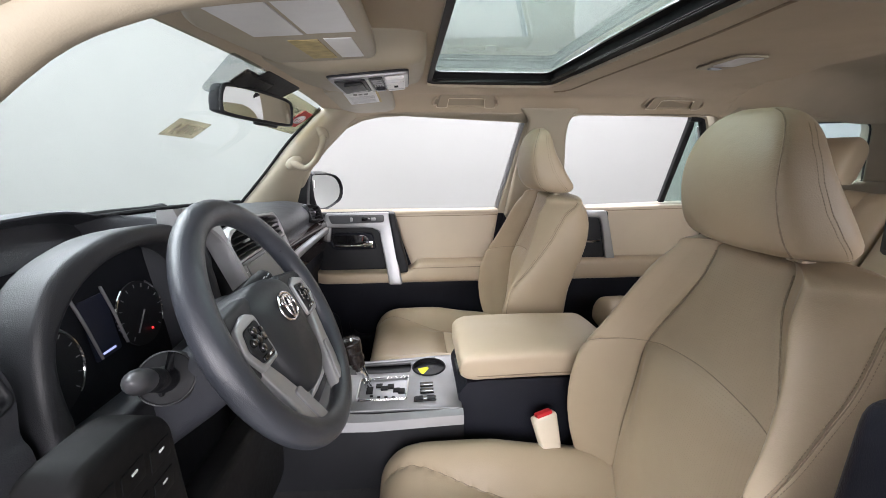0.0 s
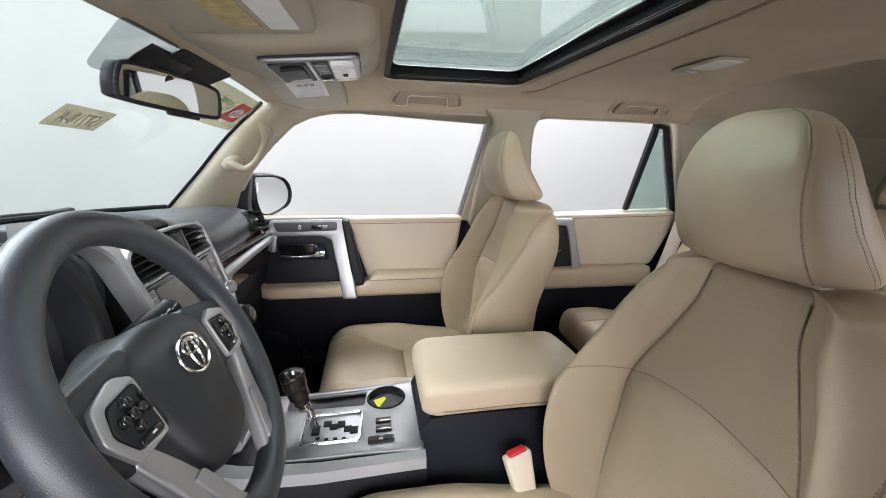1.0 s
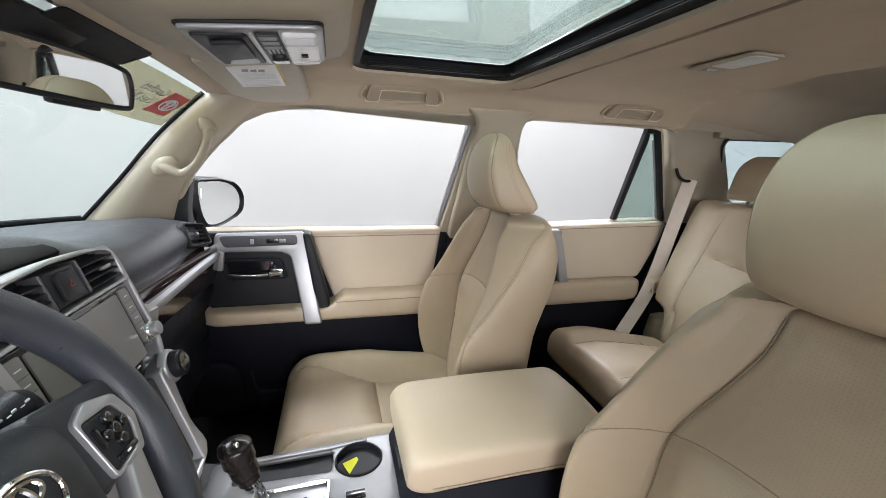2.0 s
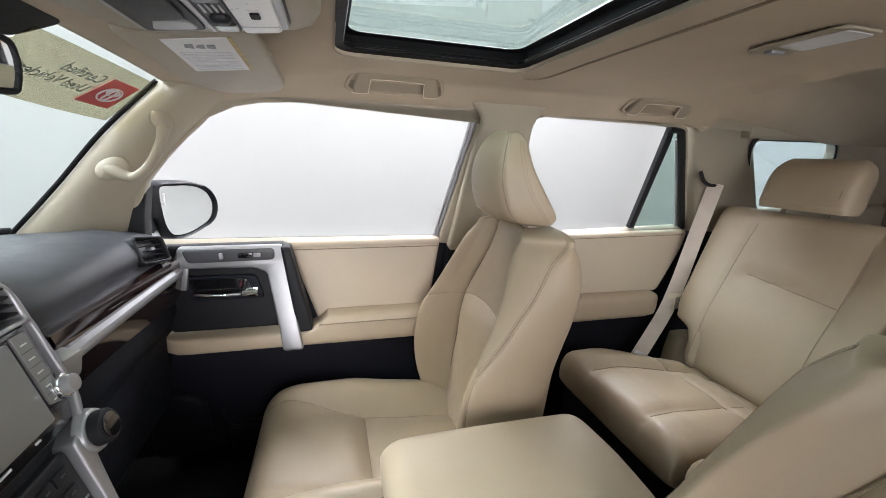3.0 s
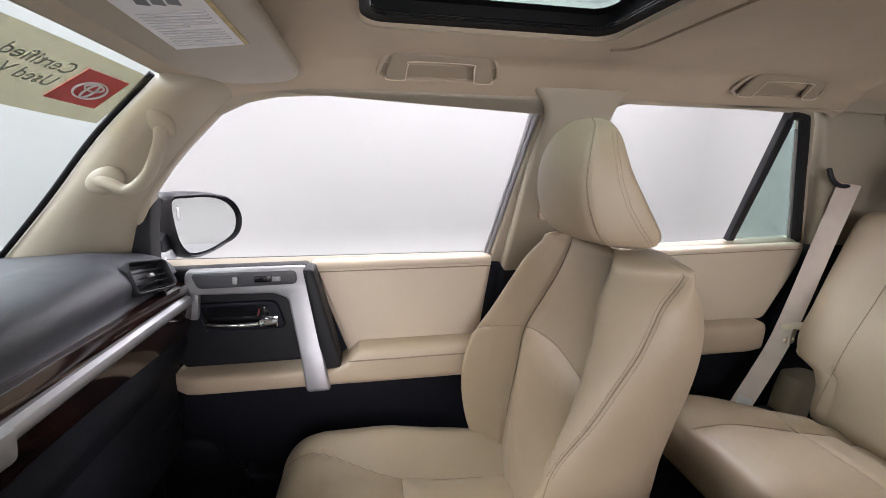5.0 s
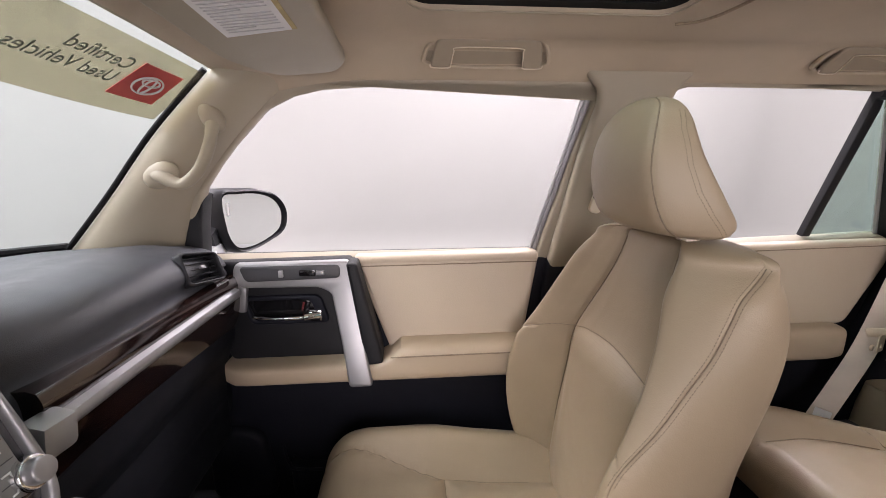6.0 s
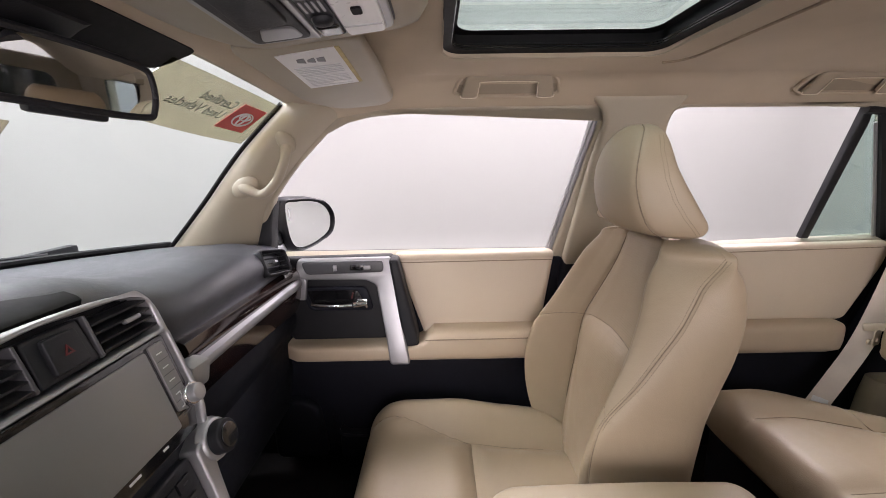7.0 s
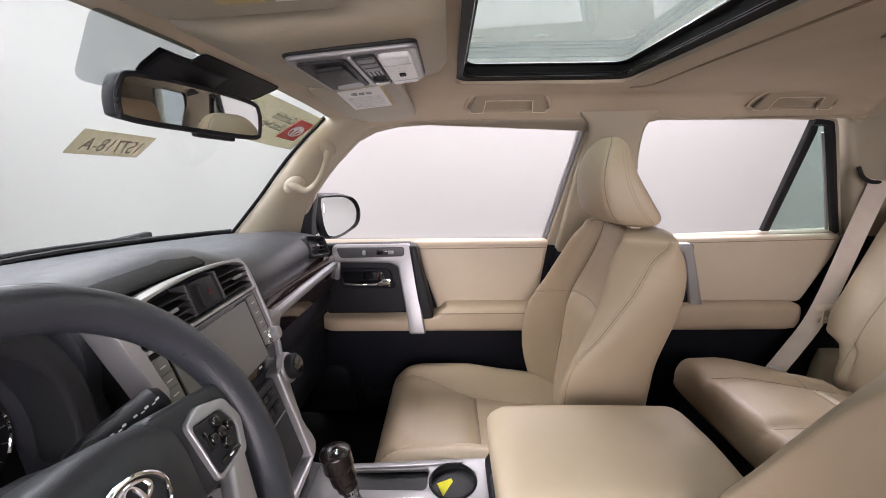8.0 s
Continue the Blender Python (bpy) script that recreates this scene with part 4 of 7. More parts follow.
    for x, w in ((-0.02, 0.010), (0.02, 0.022), (0.085, 0.012), (-0.09, 0.014)):
        part("print_mark", moved(box(w, 0.003, 0.0006, 0), m @ pose(x, -0.066, 0.0033)), WHITE, scr, "small white printed mark")
    for s in (-1, 1):
        kn = part("volume_knob", cyl(0.014, 0.0125, 0.016, 28, 0.002, m0 @ pose(s * 0.139, -0.030, 0.016)), SILVER, d, "silver ribbed knob")
        part("knob_base", cyl(0.018, 0.016, 0.008, 28, 0.001, m0 @ pose(s * 0.139, -0.030, 0.010)), CHROME, kn)
        cl = part("climate_knob", cyl(0.026, 0.024, 0.030, 32, 0.003, m0 @ pose(s * 0.140, -0.108, 0.018)), BLACK, d, "black climate knob in a silver collar")
        part("collar", cyl(0.034, 0.029, 0.014, 32, 0.003, m0 @ pose(s * 0.140, -0.108, 0.010)), SILVER, cl, "silver collar")
        part("knob_face", cyl(0.018, 0.018, 0.003, 24, 0.001, m0 @ pose(s * 0.140, -0.108, 0.034)), GLOSS, cl)
    cp = part("climate_panel", flat(rounded([(-0.118, -0.275), (0.118, -0.275), (0.122, -0.100), (-0.122, -0.100)], 0.01), 0.02, (), 0.004, m @ Matrix.Translation((0, 0, -0.012))), BLACK, d, "black climate panel")
    for r in range(2):
        for k in range(6):
            part("button", moved(box(0.030, 0.016, 0.005, 0.0015), m @ pose(-0.0875 + 0.035 * k, -0.122 - 0.028 * r, 0.0)), BLACK, cp, "black climate key")
            part("key_mark", moved(box(0.010, 0.0018, 0.0008, 0), m @ pose(-0.0875 + 0.035 * k, -0.122 - 0.028 * r, 0.0029)), GREYTIP, cp, "grey key mark")
    part("edge_line", tube([m @ Vector((-0.11, -0.172, 0.0)), m @ Vector((0.11, -0.172, 0.0))], 0.0018, 6), SILVER, cp, "thin silver line")
    for y0, y1 in ((-0.172, -0.036), (0.062, 0.172)):
        vent = part("centre_vent", flat(rounded([(y0, 0.080), (y1, 0.080), (y1, 0.126), (y0, 0.126)], 0.006), 0.008, (), 0.001, m @ Matrix.Translation((0, 0, -0.012))), RUBBER, d, "black louvred air vent")
        for k in range(4):
            part("slat", moved(box(y1 - y0 - 0.004, 0.003, 0.022, 0.001), m @ pose((y0 + y1) / 2, 0.0855 + 0.0115 * k, 0.0, 18, 0, 0)), BLACK, vent)
        part("thumb_tab", moved(box(0.03, 0.006, 0.008, 0.002), m @ pose((y0 + y1) / 2 + 0.012, 0.103, 0.010)), DKSILVER, vent, "silver thumb tab")
    for q in (-0.036, 0.060):
        part("hazard_trim", flat(rounded([(q - 0.004, 0.078), (q + 0.003, 0.078), (q + 0.002, 0.131), (q - 0.003, 0.131)], 0.002), 0.026, (), 0.002, m @ Matrix.Translation((0, 0, -0.002))), GREYTIP, d, "dark grey trim strip")
    hz = part("hazard_block", flat(rounded([(-0.03, 0.078), (0.056, 0.078), (0.05, 0.130), (-0.028, 0.130)], 0.005), 0.022, (), 0.003, m @ Matrix.Translation((0, 0, -0.002))), BLACK, d, "black hazard switch block")
    part("hazard_button", flat(rounded([(-0.012, 0.084), (0.038, 0.084), (0.036, 0.124), (-0.010, 0.124)], 0.004), 0.008, (), 0.002, m @ Matrix.Translation((0, 0, 0.011))), BLACK, hz)
    part("hazard_mark", flat([(0.007, 0.100), (0.021, 0.100), (0.014, 0.111)], 0.0012, [[(0.0102, 0.1018), (0.0178, 0.1018), (0.014, 0.1078)]], m=m @ Matrix.Translation((0, 0, 0.0155))), HAZARD, hz, "red warning triangle")
    # display hollow on top of the stack
    lens = []
    for y in np.linspace(-0.178, 0.10, 24):
        k = float(smooth(0.10, 0.03, y))
        lens.append([(-0.412, y, 1.375), (-0.408, y, 1.389), (-0.413, y, 1.394), (-0.428 - 0.032 * k, y, 1.400 + 0.006 * k), (-0.434 - 0.032 * k, y, 1.398 + 0.005 * k), (-0.434 - 0.032 * k, y, 1.375)])
    part("clock_window", rings(lens), RUBBER, d, "black display recess")
    # silver wing between the gauges and the stack
    ridge = spline([(-0.364, -0.285, 1.426), (-0.361, -0.245, 1.420), (-0.358, -0.214, 1.411), (-0.354, -0.196, 1.397), (-0.349, -0.186, 1.382), (-0.341, -0.179, 1.355), (-0.331, -0.173, 1.322), (-0.322, -0.167, 1.291), (-0.311, -0.161, 1.255)], 6)
    rows = []
    for k, q in enumerate(ridge):
        ahead = (Vector(ridge[min(k + 1, len(ridge) - 1)]) - Vector(ridge[max(k - 1, 0)])).normalized()
        inward = Vector((0.31, 0, 1)).cross(ahead).cross(ahead)
        inward = Vector((0, inward.y, inward.z)).normalized() * (-1 if inward.y < 0 else 1)
        deep, q = Vector((-0.040, 0, -0.006)), Vector(q)
        rows.append([tuple(q + o) for o in (deep + inward * 0.006, deep * 0.5 + inward * 0.002, deep * 0.12, Vector((-0.0008, 0, 0)) + inward * 0.003, inward * 0.010 + deep * 0.08, inward * 0.034 + deep * 0.34, inward * 0.036 + deep)])
    part("silver_wing", rings(rows), SILVER, d, "satin silver wing beside the gauges")
    # gauge hood and gauges
    arch = [(-0.565, 1.165), (-0.575, 1.26), (-0.56, 1.36), (-0.515, 1.425), (-0.44, 1.452), (-0.37, 1.456), (-0.29, 1.445), (-0.225, 1.405), (-0.20, 1.33), (-0.205, 1.22), (-0.225, 1.165)]
    hole = [(-0.525, 1.245), (-0.545, 1.28), (-0.538, 1.35), (-0.50, 1.395), (-0.44, 1.422), (-0.37, 1.428), (-0.30, 1.418), (-0.25, 1.385), (-0.228, 1.33), (-0.232, 1.27), (-0.25, 1.24)]
    mg = basis((-0.415, 0, 0), (0, 1, 0), (-0.12, 0, 1))
    mg = Matrix.Translation((0.205, 0, 0.0)) @ mg
    # Hood matches the pad in colour; the darker plastic paints in its shading.
    part("gauge_hood", flat(spline(arch, 5, True), 0.06, [spline(hole, 5, True)], 0.010, mg @ Matrix.Translation((0, 0, -0.025)), 3), HUB, d, "hood round the gauges, its shading put into a darker colour")
    gp = part("gauge_panel", flat(rrect(0.42, 0.25, 0.05, -0.355, 1.30), 0.01, m=mg @ Matrix.Translation((0, 0, -0.12))), KNEE, d, "black gauge panel")
    for y, z, r, first, last in ((-0.450, 1.290, 0.062, -50, 75), (-0.255, 1.296, 0.056, -35, 60), (-0.255, 1.296, 0.056, 120, 215)):
        c = mg @ Matrix.Translation((y, z, -0.110))
        part("dial_ring", tube([c @ Vector((r * math.cos(q), r * math.sin(q), 0)) for q in np.linspace(radians(first), radians(last), 24)], 0.0026, 8), CHROME, gp, "chrome dial ring")
        part("dial_face", cyl(r, r, 0.002, 40, 0, c @ Matrix.Translation((0, 0, -0.001 if first > 100 else 0))), BLACK, gp)
    for y, z, r in ((-0.450, 1.290, 0.062), (-0.255, 1.296, 0.056)):
        c = mg @ Matrix.Translation((y, z, -0.110))
        for k in range(13):
            q = radians(225 - k * 270 / 12)
            part("dial_tick", moved(box(0.006, 0.0011, 0.001, 0), c @ pose(0.86 * r * math.cos(q), 0.86 * r * math.sin(q), 0.002, 0, 0, math.degrees(q))), DIAL, gp)
        part("dial_needle", moved(box(0.042, 0.0018, 0.002, 0), c @ pose(-0.010, -0.012, 0.005, 0, 0, 228)), DIAL, gp, "pale needle")
    part("info_display", flat(rrect(0.052, 0.095, 0.004, -0.342, 1.310), 0.002, m=mg @ Matrix.Translation((0, 0, -0.111))), node_mat("unlit_blue_display", (0.012, 0.015, 0.032), 0.3, var=0.05), gp, "dark blue information display")
    for y0, y1 in ((-0.381, -0.362), (-0.324, -0.307)):
        bow = spline([(y0, 1.368, -0.106), (y0 + 0.4 * (y1 - y0), 1.323, -0.104), (y1, 1.266, -0.106)], 8)
        part("display_edge", tube([mg @ Vector(q) for q in bow], 0.0022, 8), SILVER, gp, "silver display edging")
    part("odometer_bar", moved(box(0.026, 0.0034, 0.0008, 0), mg @ pose(-0.341, 1.270, -0.1095)), glow_mat("odometer_digits", (0.45, 0.5, 0.9), 0.6), gp, "small lit row of digits")
    part("warning_lamp", cyl(0.0018, 0.0018, 0.002, 12, 0, mg @ pose(-0.244, 1.262, -0.106)), glow_mat("red_telltale", (1.0, 0.03, 0.03), 1.5), gp, "small red warning light")
    # driver's knee panel with switches
    kp = part("knee_panel", flat(rounded([(-0.69, 0.93), (-0.22, 0.90), (-0.22, 1.10), (-0.54, 1.13), (-0.565, 1.29), (-0.60, 1.318), (-0.69, 1.322)], 0.03), 0.05, (), 0.010, basis((-0.40, 0, 0), (0, 1, 0), (0.06, 0, 1)) @ Matrix.Translation((0, 0, 0.048)), 3), RUBBER, d, "black knee panel")
    mk = basis((-0.325, 0, 0), (0, 1, 0), (0.06, 0, 1))
    for y, z in ((-0.665, 1.275), (-0.628, 1.27), (-0.59, 1.262), (-0.665, 1.235), (-0.628, 1.23), (-0.59, 1.225)):
        b = part("switch", moved(box(0.030, 0.024, 0.004, 0.0015), mk @ pose(y, z, -0.0025)), RUBBER, kp, "black dash switch")
        part("switch_mark", moved(box(0.007, 0.0022, 0.001, 0), mk @ pose(y, z + 0.004, 0.0)), WHITE, b, "white symbol")
    # steering column with stalks
    col = part("column_cover", rings([[(x, -0.375 + w * math.copysign(abs(math.cos(q)) ** 0.6, math.cos(q)), z + h * math.copysign(abs(math.sin(q)) ** 0.6, math.sin(q))) for q in np.linspace(0, 2 * math.pi, 28, endpoint=False)]
                                      for x, z, w, h in ((-0.46, 1.12, 0.07, 0.055), (-0.36, 1.185, 0.072, 0.062), (-0.29, 1.235, 0.062, 0.062), (-0.265, 1.245, 0.05, 0.052))]), COLUMN, d, "dark steering column cover")
    part("ignition_collar", tube([(-0.318 + 0.012 * math.sin(q), -0.455 + 0.006 * math.cos(q), 1.27 + 0.034 * math.sin(q)) for q in np.linspace(0, 2 * math.pi, 4)], 0.004, 6), BLACK, col)
    part("indicator_stalk", tube(spline([(-0.338, -0.420, 1.243), (-0.322, -0.462, 1.264), (-0.310, -0.497, 1.285), (-0.300, -0.525, 1.300)], 6), [0.017] * 6 + [0.012] * 3 + [0.0145] * 4 + [0.0125] * 4 + [0.012, 0.011], 16), BLACK, col, "black indicator stalk with a grey tip")
    part("stalk_tip", tube(spline([(-0.306, -0.509, 1.292), (-0.297, -0.533, 1.305), (-0.289, -0.552, 1.316), (-0.285, -0.563, 1.322)], 4), [0.0115, 0.0128, 0.0138, 0.0143, 0.0145, 0.0143, 0.0138, 0.0130, 0.0120, 0.0105, 0.0085, 0.006, 0.0015], 16), GREYTIP, col, "grey rounded stalk tip")
    part("stalk_ring", cyl(0.037, 0.034, 0.02, 32, 0.003, basis((-0.330, -0.437, 1.252), (0.95, 0.30, 0.0), (-0.1, 0.45, 0.88))), BLACK, col)
    part("stalk_ring_edge", tube([basis((-0.330, -0.437, 1.252), (0.95, 0.30, 0.0), (-0.1, 0.45, 0.88)) @ Vector((0.0345 * math.cos(q), 0.0345 * math.sin(q), 0.0095)) for q in np.linspace(0, 2 * math.pi, 36, endpoint=False)], 0.0009, 6, True), GREYTIP, col, "grey collar edge")
    part("wiper_stalk", tube(spline([(-0.318, -0.322, 1.278), (-0.287, -0.277, 1.308), (-0.260, -0.232, 1.329)], 8), [0.012] * 5 + [0.0175] * 11 + [0.011], 16), BLACK, col, "black wiper stalk")
    for k in range(6):
        q = Vector((-0.290 + 0.0050 * k, -0.281 + 0.0083 * k, 1.3065 + 0.0039 * k)) + Vector((0.0105, -0.0115, 0.0085))
        for off in (-0.004, 0.004):
            part("stalk_mark", moved(box(0.0034, 0.0045 - 0.001 * (k % 2), 0.0012, 0), basis(q + Vector((0.3, 0.1, 0.45)) * off * 1.4, (0.48, 0.80, 0.37), (0.45, -0.55, 0.7))), WHITE, col, "white stalk mark")


build_dash()


def build_wheel():
    c = Vector((-0.2024, -0.366, 1.305))
    tilt = radians(27)
    m = basis(c, (-0.0554, 0.9985, 0), (-math.sin(tilt), 0, math.cos(tilt))) @ pose(0, 0, 0, 0, 0, -6)
    w = thing("steering_wheel", "black leather steering wheel with silver spokes and round badge", "steering wheel", m)
    R = 0.1766
    rim = []
    for q in np.linspace(0, 2 * math.pi, 120, endpoint=False):
        grip = 0.0015 * (1 - abs(math.sin(q)))
        r = 0.0176 + grip
        rim.append([((R + 1.12 * r * math.cos(t)) * math.cos(q), (R + 1.12 * r * math.cos(t)) * math.sin(q), r * math.sin(t)) for t in np.linspace(0, 2 * math.pi, 20, endpoint=False)])
    rim.append(rim[0])
    part("rim", rings(rim, True, False), WHEEL, w)
    for a in (38, 142, 200, 340):
        q = radians(a)
        part("rim_seam", tube([((R + 0.0186 * math.cos(t)) * math.cos(q), (R + 0.0186 * math.cos(t)) * math.sin(q), 0.0167 * math.sin(t)) for t in np.linspace(0, 2 * math.pi, 20, endpoint=False)], 0.0012, 6, True), RUBBER, w, "dark rim joint")
    # airbag cover
    half = [(0.05, 0.057), (0.080, 0.042), (0.084, 0.014), (0.078, -0.028), (0.071, -0.064), (0.061, -0.094), (0.038, -0.114)]
    hub = spline([(0, 0.063)] + half + [(0, -0.120)] + [(-a, b) for a, b in reversed(half)], 5, True)
    rows = []
    for k, z in ((1.0, -0.055), (1.0, -0.012), (0.985, -0.004), (0.95, 0.002), (0.85, 0.009), (0.6, 0.015), (0.3, 0.018), (0.02, 0.019)):
        rows.append([(p[0] * k, (p[1] + 0.01) * k - 0.01, z) for p in hub])
    part("airbag_cover", rings(rows), HUB, w, "charcoal airbag cover")
    badge = part("badge", tube([(0.030 * math.cos(q), 0.022 * math.sin(q) + 0.008, 0.0205) for q in np.linspace(0, 2 * math.pi, 48, endpoint=False)], 0.0021, 8, True), CHROME, w, "chrome oval badge")
    part("badge_oval", tube([(0.017 * math.cos(q), 0.0085 * math.sin(q) + 0.017, 0.0215) for q in np.linspace(0, 2 * math.pi, 36, endpoint=False)], 0.0019, 6, True), CHROME, badge)
    part("badge_oval", tube([(0.0085 * math.cos(q), 0.018 * math.sin(q) + 0.007, 0.0215) for q in np.linspace(0, 2 * math.pi, 36, endpoint=False)], 0.0019, 6, True), CHROME, badge)
    for s in (-1, 1):
        side = lambda pts: [(a * s, b) for a, b in pts]
        sp = part("spoke", flat(rounded(side([(0.060, 0.056), (0.172, 0.042), (0.174, -0.010), (0.140, -0.040), (0.068, -0.036)]), 0.012), 0.030, (), 0.006, Matrix.Translation((0, 0, -0.010)), 3), HUB, w, "charcoal side spoke")
        pad = rounded(side([(0.088, 0.024), (0.132, 0.020), (0.141, -0.003), (0.127, -0.026), (0.088, -0.029)]), 0.006)
        bezel = rounded(side([(0.084, 0.029), (0.106, 0.038), (0.143, 0.027), (0.152, -0.002), (0.134, -0.034), (0.085, -0.033)]), 0.006)
        part("pad_bezel", flat(bezel, 0.012, [pad], 0.002, Matrix.Translation((0, 0, 0.005)), 3), SILVER, sp, "satin silver bezel of the switch pad")
        part("switch_pad", flat([(0.985 * a, 0.985 * b) for a, b in pad], 0.010, (), 0.002, Matrix.Translation((0, 0, 0.006)), 3), BLACK, sp, "black switch pad")
        for x, y, r in ((0.113, 0.014, 0.0065), (0.113, -0.010, 0.0065), (0.101, 0.002, 0.0060), (0.126, 0.002, 0.0060), (0.113, 0.002, 0.0070)):
            part("key", cyl(r, 0.8 * r, 0.006, 14, 0.0012, pose(x * s, y, 0.013)), GLOSS, sp, "black key")
        part("key", moved(box(0.030, 0.006, 0.005, 0.002), pose(0.110 * s, -0.0215, 0.012)), GLOSS, sp, "black key")
        part("key", moved(box(0.005, 0.020, 0.005, 0.002), pose(0.0925 * s, 0.004, 0.012)), GLOSS, sp, "black key")
        part("key_mark", moved(box(0.006, 0.0018, 0.0006, 0), pose(0.108 * s, -0.0215, 0.0148)), WHITE, sp)
        low = rounded([(0.028 * s, -0.176), (0.060 * s, -0.170), (0.094 * s, -0.152), (0.118 * s, -0.078), (0.138 * s, -0.030), (0.112 * s, -0.028), (0.092 * s, -0.060), (0.062 * s, -0.118)], 0.008)
        lo = part("lower_spoke", flat(low, 0.018, (), 0.005, Matrix.Translation((0, 0, -0.002)), 3), SILVER, w, "satin silver lower spoke")
        part("spoke_inset", flat(rounded([(0.052 * s, -0.150), (0.078 * s, -0.142), (0.098 * s, -0.085), (0.080 * s, -0.084)], 0.006), 0.004, (), 0.001, Matrix.Translation((0, 0, 0.0085))), DKSILVER, lo, "darker grey inset")
    part("back_cover", cyl(0.09, 0.075, 0.05, 32, 0.01, pose(0, -0.02, -0.045)), BLACK, w)


build_wheel()


# ---- the console between the seats ----
def build_console():
    c = thing("centre_console", "silver and black centre console with gear lever", "console")
    base = []
    for x, zt, w in ((-0.46, 1.02, 0.12), (-0.36, 0.99, 0.125), (-0.24, 0.955, 0.128), (-0.10, 0.945, 0.128), (0.08, 0.955, 0.125), (0.115, 0.958, 0.122)):
        base.append([(x, -w, 0.70), (x, -w - 0.004, zt - 0.06), (x, -w, zt - 0.012), (x, -w + 0.012, zt - 0.002), (x, w - 0.012, zt - 0.002), (x, w, zt - 0.012), (x, w + 0.004, zt - 0.06), (x, w, 0.70)])
    part("body", rings(base), BLACK, c, "black console body")
    m = basis((0, 0, 0.952), (1, 0, 0.03), (0, 1, 0))
    gate_hole = rounded([(-0.142, -0.075), (-0.022, -0.080), (-0.016, 0.018), (-0.142, 0.018)], 0.008)
    cup = [(0.040 + 0.044 * math.cos(q), 0.060 + 0.044 * math.sin(q)) for q in np.linspace(0, 2 * math.pi, 40, endpoint=False)]
    slot = rounded([(-0.19, 0.048), (-0.012, 0.040), (-0.008, 0.095), (-0.19, 0.095)], 0.01)
    top = rounded([(-0.235, -0.112), (-0.02, -0.118), (0.110, -0.128), (0.112, 0.122), (-0.235, 0.112)], 0.012)
    part("top_panel", flat(top, 0.010, [gate_hole, cup, slot], 0.003, m @ Matrix.Translation((0, 0, 0.003))), DIMSILVER, c, "satin silver top panel, darkened in colour for dimmer light")
    part("side_rail", rings([[(x, -0.118 - 0.008 * k, z + 0.957), (x, -0.140, z + 0.948), (x, -0.143, z + 0.925), (x, -0.125, z + 0.918)] for x, z, k in ((-0.36, 0.035, 0), (-0.24, 0.0, 0), (-0.1, -0.006, 0.5), (0.05, 0.0, 1), (0.112, 0.002, 1))]), SILVER, c, "satin silver side rail")
    part("gate_plate", flat(gate_hole, 0.006, (), 0.001, m @ Matrix.Translation((0, 0, 0.001))), DKSILVER, c, "grey gear gate plate")
    part("gate_rim", tube([m @ Vector((p[0], p[1], 0.008)) for p in gate_hole], 0.0035, 6, True), CHROME, c, "chrome gate rim")
    steps = [(-0.115, -0.03, 0.03), (-0.092, -0.012, 0.018), (-0.078, -0.024, 0.018), (-0.062, -0.018, 0.020), (-0.047, -0.036, 0.018), (-0.034, -0.042, 0.022)]
    for x, y, w in steps:
        part("gate_slot", moved(box(0.017, w, 0.004, 0.001), m @ pose(x, y, 0.0045)), RUBBER, c, "black gate slot")
    for k, y in enumerate((-0.052, -0.058, -0.060, -0.062)):
        part("gear_mark", moved(box(0.008, 0.006, 0.002, 0), m @ pose(-0.108 + 0.018 * k, y - 0.004, 0.0055)), RUBBER, c, "dark gear mark")
    cupm = [[m @ Vector((0.040 + r * math.cos(q), 0.060 + r * math.sin(q), z)) for q in np.linspace(0, 2 * math.pi, 40, endpoint=False)] for r, z in ((0.044, 0.006), (0.042, -0.01), (0.038, -0.055), (0.001, -0.055))]
    part("cup_holder", rings(cupm, True, False), BLACK, c, "black round cup holder")
    part("cup_rim", tube([m @ Vector((p[0], p[1], 0.008)) for p in cup], 0.003, 6, True), RUBBER, c)
    part("tray", flat(slot, 0.004, m=m @ Matrix.Translation((0, 0, -0.02))), RUBBER, c, "black tray beside the gate")
    part("tray_rim", tube([m @ Vector((x, y, 0.010)) for x, y in ((-0.19, 0.100), (-0.10, 0.102), (-0.01, 0.104), (0.06, 0.110))], 0.003, 8), DKSILVER, c, "grey tray edge")
    for x, y, a, b in ((0.030, -0.028, 0.034, 0.017), (0.030, -0.056, 0.034, 0.018), (0.024, -0.088, 0.055, 0.017)):
        sw = part("switch", moved(box(a, b, 0.006, 0.0015), m @ pose(x, y, 0.009)), GLOSS, c, "black console switch")
        if a > 0.05:
            part("rocker", moved(box(0.02, 0.012, 0.005, 0.0015), m @ pose(x + 0.014, y, 0.013)), BLACK, sw)
            part("rocker", moved(box(0.02, 0.012, 0.005, 0.0015), m @ pose(x - 0.014, y, 0.013)), BLACK, sw)
    # storage box under the arm rest
    bx = []
    for x, zt, w in ((0.105, 0.978, 0.098), (0.125, 1.010, 0.104), (0.16, 1.017, 0.108), (0.47, 1.017, 0.108), (0.50, 0.995, 0.106)):
        bx.append([(x - (0.02 if x < 0.11 else 0), -w - 0.012, 0.70), (x, -w - 0.012, 0.94), (x, -w, zt), (x, w, zt), (x, w + 0.012, 0.94), (x - (0.02 if x < 0.11 else 0), w + 0.012, 0.70)])
    part("storage_box", rings(bx), NAVY, c, "dark storage box")
    part("latch", moved(box(0.008, 0.06, 0.02, 0.003), pose(0.112, 0.0, 0.994, 0, -10, 0)), BLACK, c, "black lid latch")
